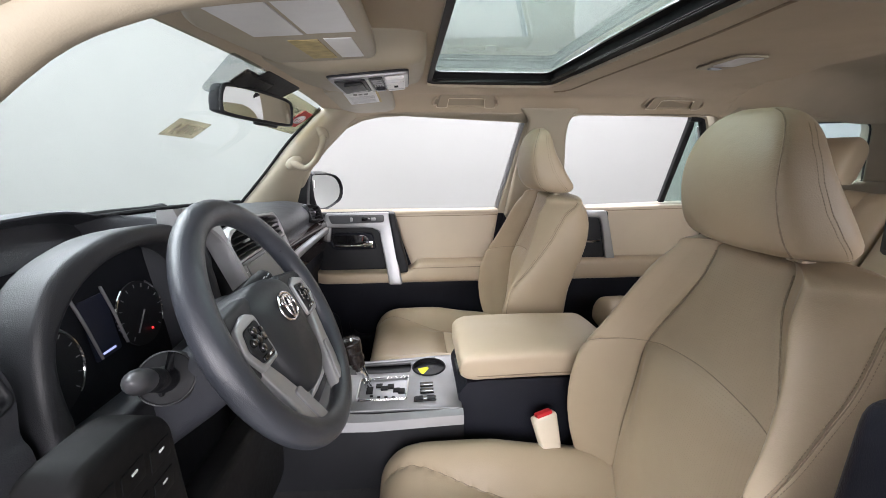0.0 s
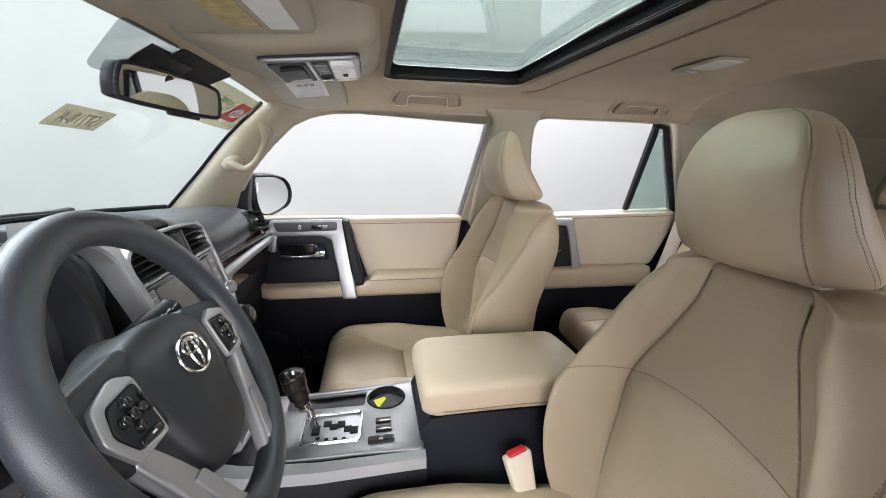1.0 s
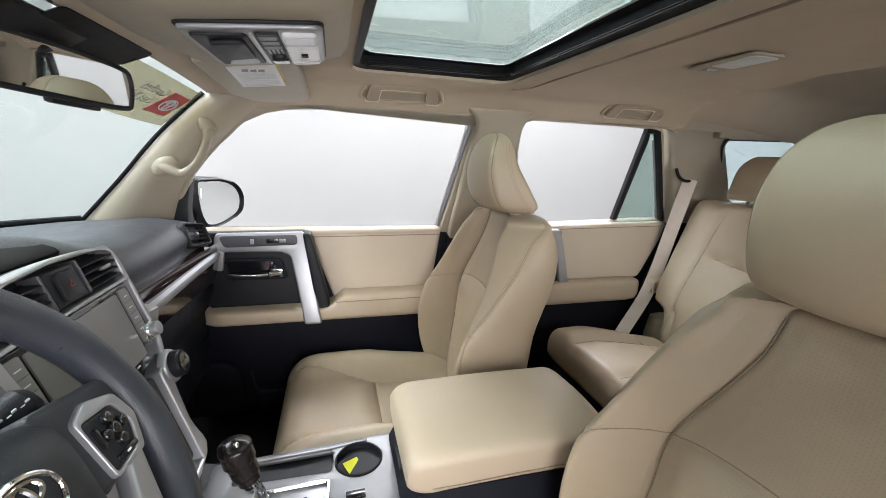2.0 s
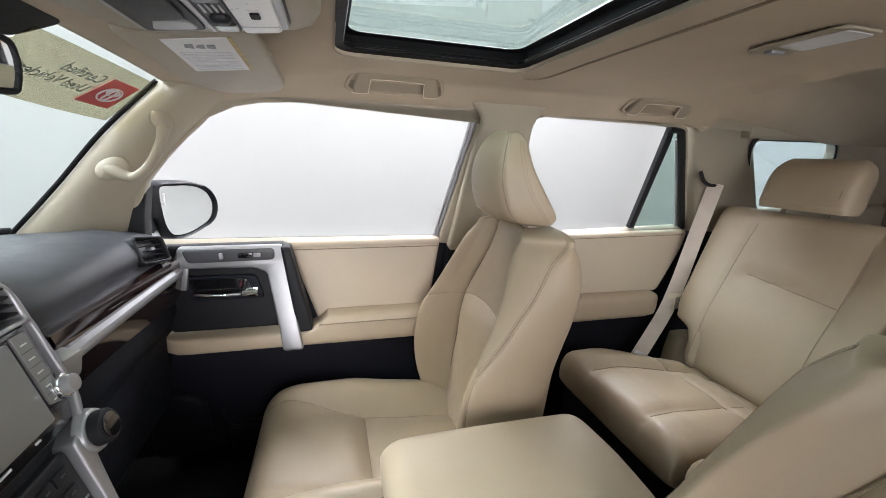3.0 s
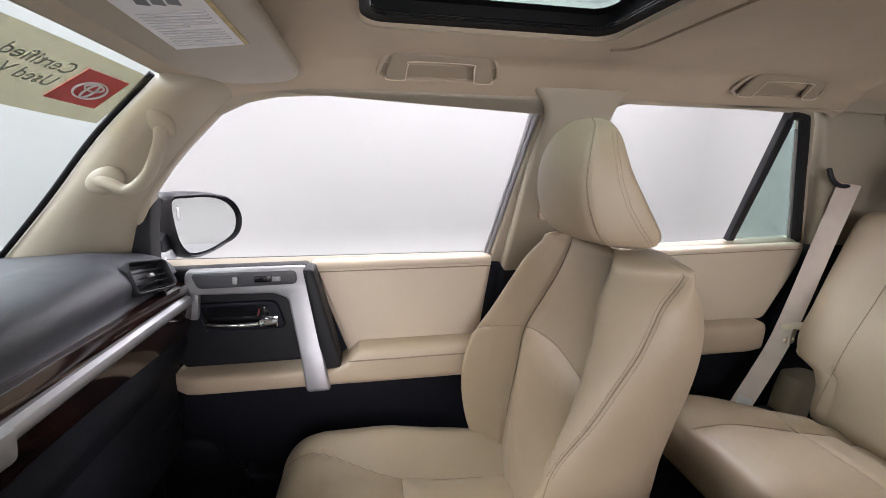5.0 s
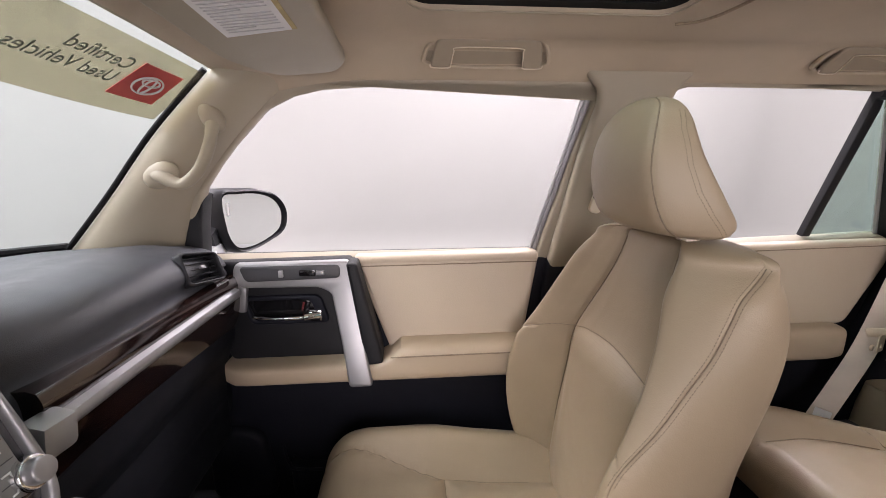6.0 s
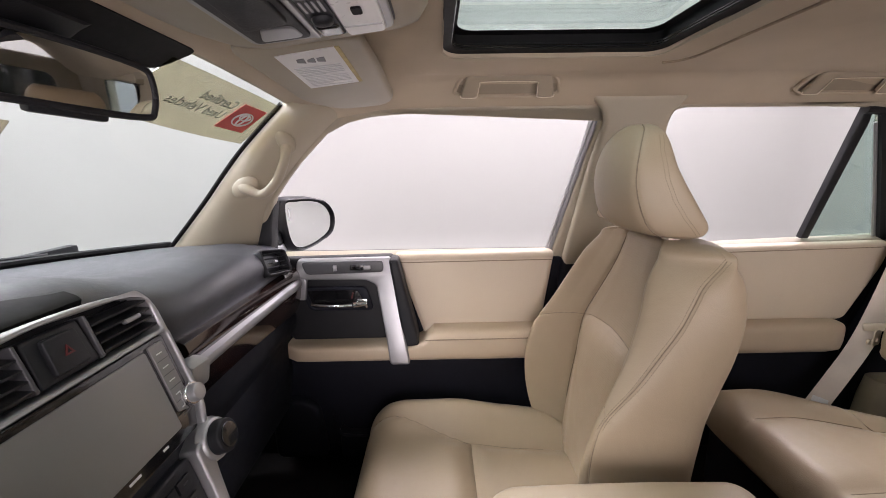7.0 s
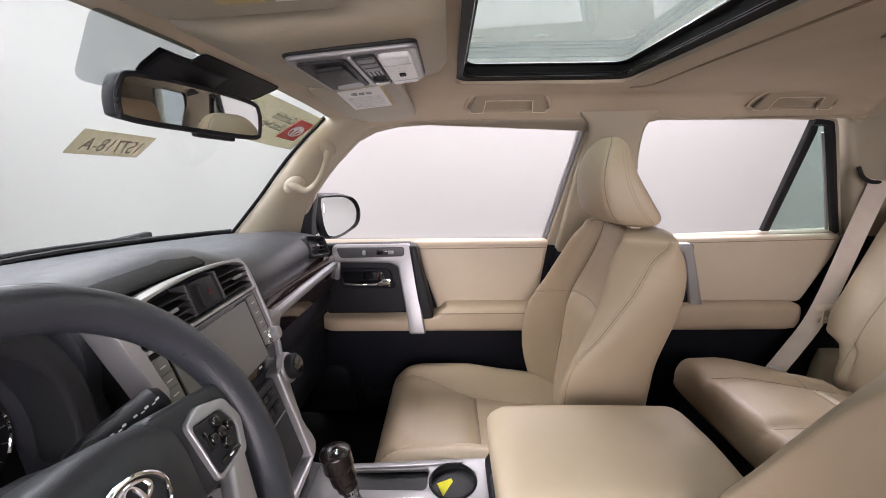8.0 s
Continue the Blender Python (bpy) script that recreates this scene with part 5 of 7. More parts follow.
    # the gear lever
    part("lever_shaft", tube([(-0.118, -0.012, 0.945), (-0.128, -0.012, 0.99), (-0.142, -0.012, 1.015)], [0.010, 0.008, 0.009], 14), CHROME, c, "chrome lever shaft")
    part("lever_knob", tube(spline([(-0.139, -0.012, 1.005), (-0.146, -0.012, 1.025), (-0.155, -0.012, 1.055), (-0.160, -0.012, 1.080), (-0.161, -0.012, 1.094)], 6), [0.0135] * 3 + [0.018] * 4 + [0.022] * 5 + [0.0255] * 6 + [0.0265, 0.026, 0.025, 0.0225, 0.019, 0.013, 0.003], 20), KNOB, c, "gloss dark gear knob")
    part("knob_collar", tube([(-0.136, -0.012, 0.998), (-0.141, -0.012, 1.012)], [0.013, 0.0135], 16), CHROME, c, "chrome collar")
    part("knob_button", moved(box(0.010, 0.010, 0.006, 0.002), pose(-0.156, -0.022, 1.090, 30, -18, 0)), CHROME, c, "chrome knob button")
    # padded lid
    lid = []
    for x in np.concatenate((np.linspace(0.108, 0.15, 8), np.linspace(0.17, 0.44, 14), np.linspace(0.455, 0.492, 8))):
        e = min(1.0, (x - 0.106) / 0.045) if x < 0.2 else min(1.0, (0.494 - x) / 0.04)
        k = math.sqrt(max(0.0, 1 - (1 - e) ** 2))
        u, v = superring(0.120 * (0.84 + 0.16 * k), 0.038 * (0.40 + 0.60 * k), 0.32, 96)
        z0 = 1.053 - 0.006 * (1 - k) + 0.004 * math.sin((x - 0.1) / 0.4 * math.pi)
        lid.append([(x, a, z0 + b + (0.006 * math.exp(-(a / 0.07) ** 2) if b > 0 else 0)) for a, b in zip(u, v)])
    lidp = part("lid", rings(lid), LEATHER_LOW, c, "tan padded leather armrest lid")
    part("lid_seam", tube(spline([(0.120, -0.096, 1.040), (0.15, -0.1195, 1.036), (0.3, -0.1204, 1.038), (0.44, -0.1195, 1.038), (0.478, -0.104, 1.040)], 8), 0.0012, 6), SEAM, lidp)
    tag = thing("paper_tag", "folded yellow paper tag lying in the cup holder", "tag", pose(0.035, 0.045, 0.946, 22, 10, 35))
    sheet = flat(rrect(0.034, 0.052, 0.001), 0.0012)
    part("sheet", sheet, YELLOW, tag, smooth=False)
    part("print_line", moved(box(0.018, 0.006, 0.0006, 0), pose(0.004, -0.018, 0.001)), INK, tag, "dark printed line")


build_console()


def build_buckle():
    b = thing("seat_belt_buckle", "cream seat belt buckle with a red button", "buckle", pose(0.300, -0.168, 0.925, -14, -9, 14))
    part("housing", flat(rounded([(-0.022, -0.062), (0.022, -0.062), (0.030, 0.034), (-0.030, 0.034)], 0.008), 0.026, (), 0.006, pose(0, 0, 0, 90, 0, 0)), CREAM, b)
    part("button", moved(box(0.040, 0.018, 0.014, 0.004), pose(0, -0.001, 0.034)), RED, b, "red release button")
    part("stem", moved(box(0.022, 0.010, 0.10, 0.003), pose(0, 0.0, -0.10)), BLACK, b, "black stem")


build_buckle()


from mathutils.bvhtree import BVHTree


# ---- the front seats ----
def curve(table):
    """A smooth function through (height, value) rows."""
    zs, vs = (np.array(c, float) for c in zip(*table))
    slope = np.gradient(vs, zs)

    def at(z):
        z = min(max(z, zs[0]), zs[-1])
        i = min(max(int(np.searchsorted(zs, z)) - 1, 0), len(zs) - 2)
        h = zs[i + 1] - zs[i]
        t = (z - zs[i]) / h
        return float((1 + 2 * t) * (1 - t) ** 2 * vs[i] + t * (1 - t) ** 2 * h * slope[i] + t * t * (3 - 2 * t) * vs[i + 1] + t * t * (t - 1) * h * slope[i + 1])
    return at


# the backrest by height: middle panel, its side seam, the bolster's crest, the stitched edge and the rear edge
PANEL_X = curve([(0.78, 0.352), (0.88, 0.352), (0.98, 0.360), (1.06, 0.372), (1.12, 0.383), (1.19, 0.396), (1.24, 0.414), (1.30, 0.428), (1.35, 0.436), (1.395, 0.446)])
SEAM_U = curve([(0.78, 0.150), (0.90, 0.156), (1.00, 0.160), (1.10, 0.156), (1.185, 0.145), (1.225, 0.130), (1.26, 0.114), (1.30, 0.096), (1.34, 0.080), (1.395, 0.072)])
SEAM_X = curve([(0.78, 0.350), (0.88, 0.356), (0.98, 0.368), (1.08, 0.382), (1.185, 0.393), (1.24, 0.408), (1.30, 0.424), (1.35, 0.436), (1.395, 0.448)])
CREST_U = curve([(0.78, 0.180), (0.85, 0.190), (0.92, 0.202), (1.00, 0.210), (1.07, 0.211), (1.13, 0.209), (1.22, 0.192), (1.30, 0.166), (1.35, 0.142), (1.395, 0.122)])
CREST_X = curve([(0.78, 0.318), (0.85, 0.303), (0.92, 0.281), (1.00, 0.269), (1.07, 0.272), (1.13, 0.289), (1.22, 0.336), (1.30, 0.371), (1.35, 0.391), (1.395, 0.422)])
EDGE_U = curve([(0.78, 0.195), (0.85, 0.204), (0.95, 0.216), (1.05, 0.222), (1.14, 0.222), (1.20, 0.217), (1.25, 0.211), (1.29, 0.205), (1.33, 0.196), (1.357, 0.188), (1.377, 0.178), (1.395, 0.164)])
EDGE_X = curve([(0.78, 0.322), (0.85, 0.306), (0.95, 0.286), (1.04, 0.280), (1.095, 0.284), (1.14, 0.297), (1.20, 0.348), (1.25, 0.385), (1.29, 0.415), (1.33, 0.439), (1.357, 0.457), (1.377, 0.483), (1.395, 0.510)])
REAR_X = curve([(0.78, 0.470), (0.92, 0.474), (1.07, 0.480), (1.13, 0.488), (1.18, 0.506), (1.23, 0.527), (1.285, 0.543), (1.335, 0.547), (1.37, 0.541), (1.395, 0.530)])
BACK_COLS = 14
ARCH = spline([(-0.145, 1.183), (-0.09, 1.199), (0.0, 1.207), (0.09, 1.199), (0.145, 1.183)], 40)
SIDE_CUT = spline([(0.145, 1.183), (0.175, 1.176), (0.205, 1.160), (0.222, 1.146)], 24)


def back_half(z):
    """Half of the backrest's section at z, as knots (u, x) from the middle of its face to the middle of its back."""
    us, xs, uc, xc, ue, xe, xr, xm = (f(z) for f in (SEAM_U, SEAM_X, CREST_U, CREST_X, EDGE_U, EDGE_X, REAR_X, PANEL_X))
    low = 1 - float(smooth(1.16, 1.21, z))
    xm -= 0.006 * low * math.exp(-((z - 1.08) / 0.09) ** 2)
    ur = ue - 0.014
    return [(0.0, xm), (0.55 * us, xm + 0.25 * (xs - xm)), (us, xs), (us + 0.55 * (uc - us), xs + 0.46 * (xc - xs)), (uc, xc),
            (ue, xe), (ue + 0.006, xe + 0.42 * (xr - xe)), (ur, xr - 0.016), (0.72 * ur, xr + 0.004), (0.0, xr + 0.010)]


def back_section(z):
    """A closed section of the backrest with its points gathered at the seams, drawn in where the seams lie."""
    half = back_half(z)
    knots = half + [(-u, x) for u, x in half[-2:0:-1]]
    n, pts = len(knots), []
    for i in range(n):
        p0, p1, p2, p3 = (np.array(knots[(i + k) % n]) for k in (-1, 0, 1, 2))
        for k in range(BACK_COLS):
            t = 0.5 - 0.5 * math.cos(math.pi * k / BACK_COLS)
            d1, d2 = (np.linalg.norm(q - r) ** 0.5 + 1e-6 for q, r in ((p1, p0), (p2, p1)))
            d3 = np.linalg.norm(p3 - p2) ** 0.5 + 1e-6
            m1 = ((p1 - p0) / d1 - (p2 - p0) / (d1 + d2) + (p2 - p1) / d2) * d2
            m2 = ((p2 - p1) / d2 - (p3 - p1) / (d2 + d3) + (p3 - p2) / d3) * d2
            pts.append((1 + 2 * t) * (1 - t) ** 2 * p1 + t * (1 - t) ** 2 * m1 + t * t * (3 - 2 * t) * p2 + t * t * (t - 1) * m2)
    pts = np.array(pts)
    tan = np.roll(pts, -1, 0) - np.roll(pts, 1, 0)
    nor = np.stack([-tan[:, 1], tan[:, 0]], 1)
    nor /= np.linalg.norm(nor, axis=1)[:, None] + 1e-9
    deep = np.zeros(len(pts))
    for seam, g, w in ((2, 0.0055, 0.0045), (5, 0.0016, 0.0020)):
        for c in (np.array(half[seam]), np.array((-half[seam][0], half[seam][1]))):
            d = np.linalg.norm(pts - c, axis=1)
            deep = np.maximum(deep, g * np.exp(-(d / w) ** 2) + 0.3 * g * np.exp(-(d / (3.5 * w)) ** 2))
    face = pts[:, 1] < half[5][1] + 0.01
    uz = np.stack([np.abs(pts[:, 0]), np.full(len(pts), z)], 1)
    # the lumbar pad swells out below its arched seam
    under = np.interp(np.abs(pts[:, 0]), (0.0, 0.09, 0.145), (1.207, 1.199, 1.183)) - z
    swell = np.where((under > 0) & (pts[:, 1] < half[2][1] + 0.02), 0.015 * (1 - np.exp(-np.maximum(under, 0) / 0.014)) * np.exp(-(np.maximum(under, 0) / 0.16) ** 2), 0)
    pts[:, 1] -= swell * (1 - smooth(0.105, 0.150, np.abs(pts[:, 0])))
    for line, g, w in ((ARCH, 0.0060, 0.0045), (SIDE_CUT, 0.0028, 0.0028)):
        line = np.stack([np.abs(line[:, 0]), line[:, 1]], 1)
        d = np.min(np.linalg.norm(uz[:, None] - line[None], axis=2), axis=1)
        deep = np.where(face, np.maximum(deep, g * np.exp(-(d / w) ** 2) + 0.3 * g * np.exp(-(d / (3.5 * w)) ** 2)), deep)
    return pts + nor * deep[:, None]


def back_rows():
    zs = np.concatenate((np.linspace(0.79, 1.12, 34), np.linspace(1.125, 1.225, 62), np.linspace(1.232, 1.385, 26)))
    rows = [[(x, u, z) for u, x in back_section(z)] for z in zs]
    top = back_section(1.387)
    mid = np.array((0.0, 0.488))
    for t in np.linspace(0.12, 1.0, 16):
        a = t * math.pi / 2
        k = 1 - 0.42 * (1 - math.cos(a)) ** 1.6
        rows.append([(x, u, 1.386 + 0.021 * math.sin(a)) for u, x in mid + (top - mid) * np.array((k, k - 0.10 * (1 - math.cos(a))))])
    return np.array(rows)


def backrest_skin():
    return rings(back_rows())


def backrest_parts():
    """The backrest in two skins: the perforated middle panel and all that lies round it."""
    rows = back_rows()
    n = rows.shape[1]
    panel = list(range(n - 2 * BACK_COLS, n)) + list(range(0, 2 * BACK_COLS + 1))
    rest = list(range(2 * BACK_COLS, n - 2 * BACK_COLS + 1))
    middle, shell = rings(rows[:, panel], False, False), rings(rows[:, rest], False, False)
    last = rows[-1]
    cap = rings([last, [(0.488, 0.0, 1.4075)] * n], True, False)
    bmesh.ops.remove_doubles(cap, verts=cap.verts[:], dist=1e-6)
    return middle, join(shell, cap)


def cushion_skin():
    seams = []
    for s in (-1, 1):
        seams.append([(s * a, b) for b, a in spline([(-0.16, 0.180), (-0.08, 0.168), (0.0, 0.144), (0.06, 0.126), (0.115, 0.116), (0.22, 0.112), (0.36, 0.110)], 5)])
    seams.append([(-0.116, 0.115), (0.116, 0.115)])
    xs = np.concatenate((np.linspace(-0.158, -0.096, 26), np.linspace(-0.091, 0.36, 84)))
    rows = []
    for x in xs:
        e = max(0.0, (-0.076 - x) / 0.082)
        k = math.sqrt(max(0.0006, 1 - e ** 2.4)) if e > 0 else 1.0
        hw = 0.258 * (0.86 + 0.14 * k) - 0.012 * float(smooth(0.2, 0.36, x))
        thick = 0.075 * (0.18 + 0.82 * k)
        u, w = superring(hw, thick, 0.5, 150)
        top = np.clip(w / thick, 0, 1)
        a = np.abs(u)
        swell = 0.052 * smooth(0.115, 0.200, a) * (1 - 0.45 * smooth(0.22, 0.262, a)) * float(np.interp(x, (-0.18, -0.1, 0.1, 0.36), (0.15, 0.55, 1.0, 0.8)))
        z0 = 0.816 + float(np.interp(x, (-0.158, -0.06, 0.06, 0.2, 0.36), (-0.006, 0.004, -0.006, -0.026, -0.036))) - 0.016 * (1 - k)
        w2 = z0 + w + top * (swell - seam_depth(u, np.full_like(u, x), seams, 0.006, 0.004, 0.012, 0.026)) - top * 0.017 * (1 - smooth(0.095, 0.165, a)) * float(smooth(-0.14, -0.03, x))
        rows.append([(x, p, q) for p, q in zip(u, w2)])
    return rings(rows)


# the headrest by height: front face, the seam between face and side, the rear edge
HEAD = [(1.411, 0.440, 0.060, 0.452, 0.085, 0.492), (1.416, 0.415, 0.080, 0.436, 0.100, 0.508), (1.424, 0.395, 0.090, 0.420, 0.106, 0.517), (1.438, 0.380, 0.094, 0.406, 0.110, 0.517), (1.455, 0.370, 0.094, 0.397, 0.111, 0.506), (1.486, 0.363, 0.092, 0.387, 0.108, 0.487),
        (1.51, 0.362, 0.090, 0.383, 0.104, 0.473), (1.535, 0.365, 0.088, 0.383, 0.099, 0.460), (1.56, 0.372, 0.083, 0.387, 0.092, 0.452), (1.583, 0.382, 0.074, 0.394, 0.081, 0.447), (1.599, 0.392, 0.062, 0.402, 0.068, 0.441), (1.609, 0.401, 0.047, 0.409, 0.052, 0.435), (1.615, 0.409, 0.028, 0.414, 0.032, 0.428)]
HEAD_AT = [curve([(r[0], r[k]) for r in HEAD]) for k in range(1, 6)]


def head_half(z):
    xf, us, xs, ur, xr = (f(z) for f in HEAD_AT)
    return [(0.0, xf), (0.6 * us, xf + 0.30 * (xs - xf)), (us, xs), (us + 0.80 * (ur - us), xs + 0.45 * (xr - xs)), (ur, xr - 0.20 * (xr - xs)), (0.86 * ur, xr - 0.004), (0.45 * ur, xr + 0.006), (0.0, xr + 0.008)]


def headrest_skin():
    zs = np.concatenate((np.linspace(1.411, 1.44, 16), np.linspace(1.447, 1.58, 24), np.linspace(1.585, 1.615, 14)))
    rows = []
    for z in zs:
        half = head_half(z)
        loop = spline(half + [(-u, x) for u, x in half[-2:0:-1]], 9, True)
        for s in (-1, 1):
            d = np.linalg.norm(loop - np.array((s * half[2][0], half[2][1])), axis=1)
            loop[:, 1] += 0.0022 * np.exp(-(d / 0.004) ** 2)
        rows.append([(x, u, z) for u, x in loop])
    return rings(rows)


def stitches(pts, r=0.0008, long=0.0034, gap=0.0014):
    """A row of short threads along a line."""
    p = np.array([tuple(q) for q in pts])
    arc = np.append(0, np.cumsum(np.linalg.norm(np.diff(p, axis=0), axis=1)))
    at = lambda a: np.array([np.interp(a, arc, p[:, k]) for k in range(3)])
    verts, faces = [], []
    for a in np.arange(0.001, arc[-1] - long, long + gap):
        q0, q1 = at(a), at(a + long)
        t = (q1 - q0) / (np.linalg.norm(q1 - q0) + 1e-9)
        e1 = np.cross(t, (0.3, 0.2, 1.0))
        e1 /= np.linalg.norm(e1) + 1e-9
        e2 = np.cross(t, e1)
        base = len(verts)
        for q, k in ((q0, 0.5), (0.5 * (q0 + q1), 1.0), (q1, 0.5)):
            verts += [tuple(q + k * r * (math.cos(b) * e1 + math.sin(b) * e2)) for b in np.linspace(0, 2 * math.pi, 5, endpoint=False)]
        for j in range(2):
            faces += [(base + 5 * j + i, base + 5 * j + (i + 1) % 5, base + 5 * j + 5 + (i + 1) % 5, base + 5 * j + 5 + i) for i in range(5)]
    me = bpy.data.meshes.new("stitching")
    me.from_pydata(verts, [], faces)
    return me


def build_seat(name_label, m):
    seat = thing("front_seat", name_label, "car seat", m, "front seats")
    cu = part("cushion", cushion_skin(), LEATHER, seat, "tan leather seat cushion with side bolsters")
    middle, shell = backrest_parts()
    b = part("backrest", shell, LEATHER, seat, "tan leather backrest with stitched side bolsters")
    part("centre_panel", middle, PERFORATED, b, "perforated tan leather middle panel")
    h = part("headrest", headrest_skin(), LEATHER, seat, "tan leather headrest")
    lines = [[(x, q * a) for x, a in spline([(-0.135, 0.178), (-0.08, 0.168), (0.0, 0.144), (0.06, 0.126), (0.115, 0.116), (0.22, 0.112), (0.30, 0.111)], 6)] for q in (-1, 1)]
    lines.append([(0.115, y) for y in np.linspace(-0.114, 0.114, 16)])
    for line in lines:
        pts = [cushion_tree.ray_cast(Vector((x, y, 1.3)), Vector((0, 0, -1)))[0] for x, y in line]
        pts = [p - Vector((0, 0, 0.0004)) for p in pts if p is not None]
        part("cushion_seam", tube(pts, 0.0011, 6), SEAM, cu)
    nose = [cushion_tree.ray_cast(Vector((-0.6, y, 0.795 + 0.10 * (abs(y) - 0.1) ** 2)), Vector((1, 0, 0)))[0] for y in np.linspace(-0.20, 0.20, 24)]
    part("cushion_seam", tube([p for p in nose if p is not None], 0.0013, 6), SEAM, cu)
    for s in (-1, 1):
        side = [(SEAM_X(z) + 0.0048, s * SEAM_U(z), z) for z in np.linspace(0.95, 1.39, 60)]
        part("panel_seam", tube(side, 0.0013, 6), SEAM, b)
        edge = [seat_tree.find_nearest(Vector((EDGE_X(z) + 0.002, s * (EDGE_U(z) - 0.001), z)))[0] for z in np.linspace(0.86, 1.394, 90)]
        part("edge_seam", tube(edge, 0.0009, 6), SEAM, b)
        for off, side_off in ((-0.0035, -0.0016), (0.0040, 0.0022)):
            row = []
            for z in np.linspace(1.13, 1.392, 110):
                dz = 0.0026 * float(smooth(1.16, 1.22, z))
                q = Vector((EDGE_X(z) + off + 0.2 * dz, s * (EDGE_U(z) + side_off), z - (dz if off > 0 else -dz)))
                hit = seat_tree.find_nearest(q)[0]
                row.append(hit)
            part("stitching", stitches(row), THREAD, b, "row of tan stitches")
        if s > 0:
            # The arch is an unstitched crease; a dark line paints its shade.
            arch = [seat_tree.ray_cast(Vector((0.1, u, z)), Vector((1, 0, 0)))[0] for u, z in ARCH[::4]]
            part("panel_seam", tube(arch, 0.0010, 6), SEAM, b)
        cut = [seat_tree.ray_cast(Vector((0.1, s * u, z)), Vector((1, 0, 0)))[0] for u, z in SIDE_CUT if u < 0.207]
        part("panel_seam", tube(cut, 0.0010, 6), SEAM, b)
        seam = [head_tree.find_nearest(Vector((HEAD_AT[2](z), s * HEAD_AT[1](z), z)))[0] for z in np.linspace(1.413, 1.613, 40)]
        part("headrest_seam", tube(seam, 0.0012, 6), SEAM, h)
        for dx in (0.0, 0.0065):
            row = []
            for z in np.linspace(1.418, 1.595, 44):
                x = float(np.interp(z, (1.418, 1.45, 1.481, 1.519, 1.566, 1.595), (0.490, 0.461, 0.441, 0.427, 0.420, 0.424))) + dx
                hit = head_tree.ray_cast(Vector((x, s * 0.3, z)), Vector((0, -s, 0)))[0]
                if hit is not None:
                    row.append(hit)
            part("headrest_stitching", stitches(row), THREAD, h, "row of tan stitches")
        part("post_guide", moved(box(0.022, 0.026, 0.010, 0.003), pose(0.470, s * 0.060, 1.409, 0, 8, 0)), CREAM, seat, "cream headrest guide")
        part("headrest_post", cyl(0.006, 0.006, 0.05, 16, 0, pose(0.472, s * 0.060, 1.425, 0, 8, 0)), DKSILVER, seat, "grey steel headrest post")
        part("rail", moved(box(0.46, 0.03, 0.05, 0.006), pose(0.10, s * 0.19, 0.665)), BLACK, seat, "black seat rail")
        part("side_shield", flat(rounded([(-0.10, 0.70), (0.34, 0.69), (0.36, 0.80), (0.30, 0.83), (-0.08, 0.80)], 0.03), 0.02, (), 0.006, on_side(s * 0.245)), BLACK, seat, "black plastic seat side shield")
    part("seat_pan", moved(box(0.46, 0.44, 0.10, 0.02), pose(0.10, 0, 0.73)), BLACK, seat, "black seat base")
    return seat


_b = backrest_skin()
seat_tree = BVHTree.FromBMesh(_b)
cushion_tree = BVHTree.FromBMesh(cushion_skin())
_h = headrest_skin()
head_tree = BVHTree.FromBMesh(_h)
passenger_seat = build_seat("tan leather front seat with stitched bolsters and headrest", pose(0, 0.398, 0))
driver_seat = copy_thing(passenger_seat, pose(0.075, -0.382, -0.010))
driver_seat["label"] = "tan leather driver seat behind the steering wheel"


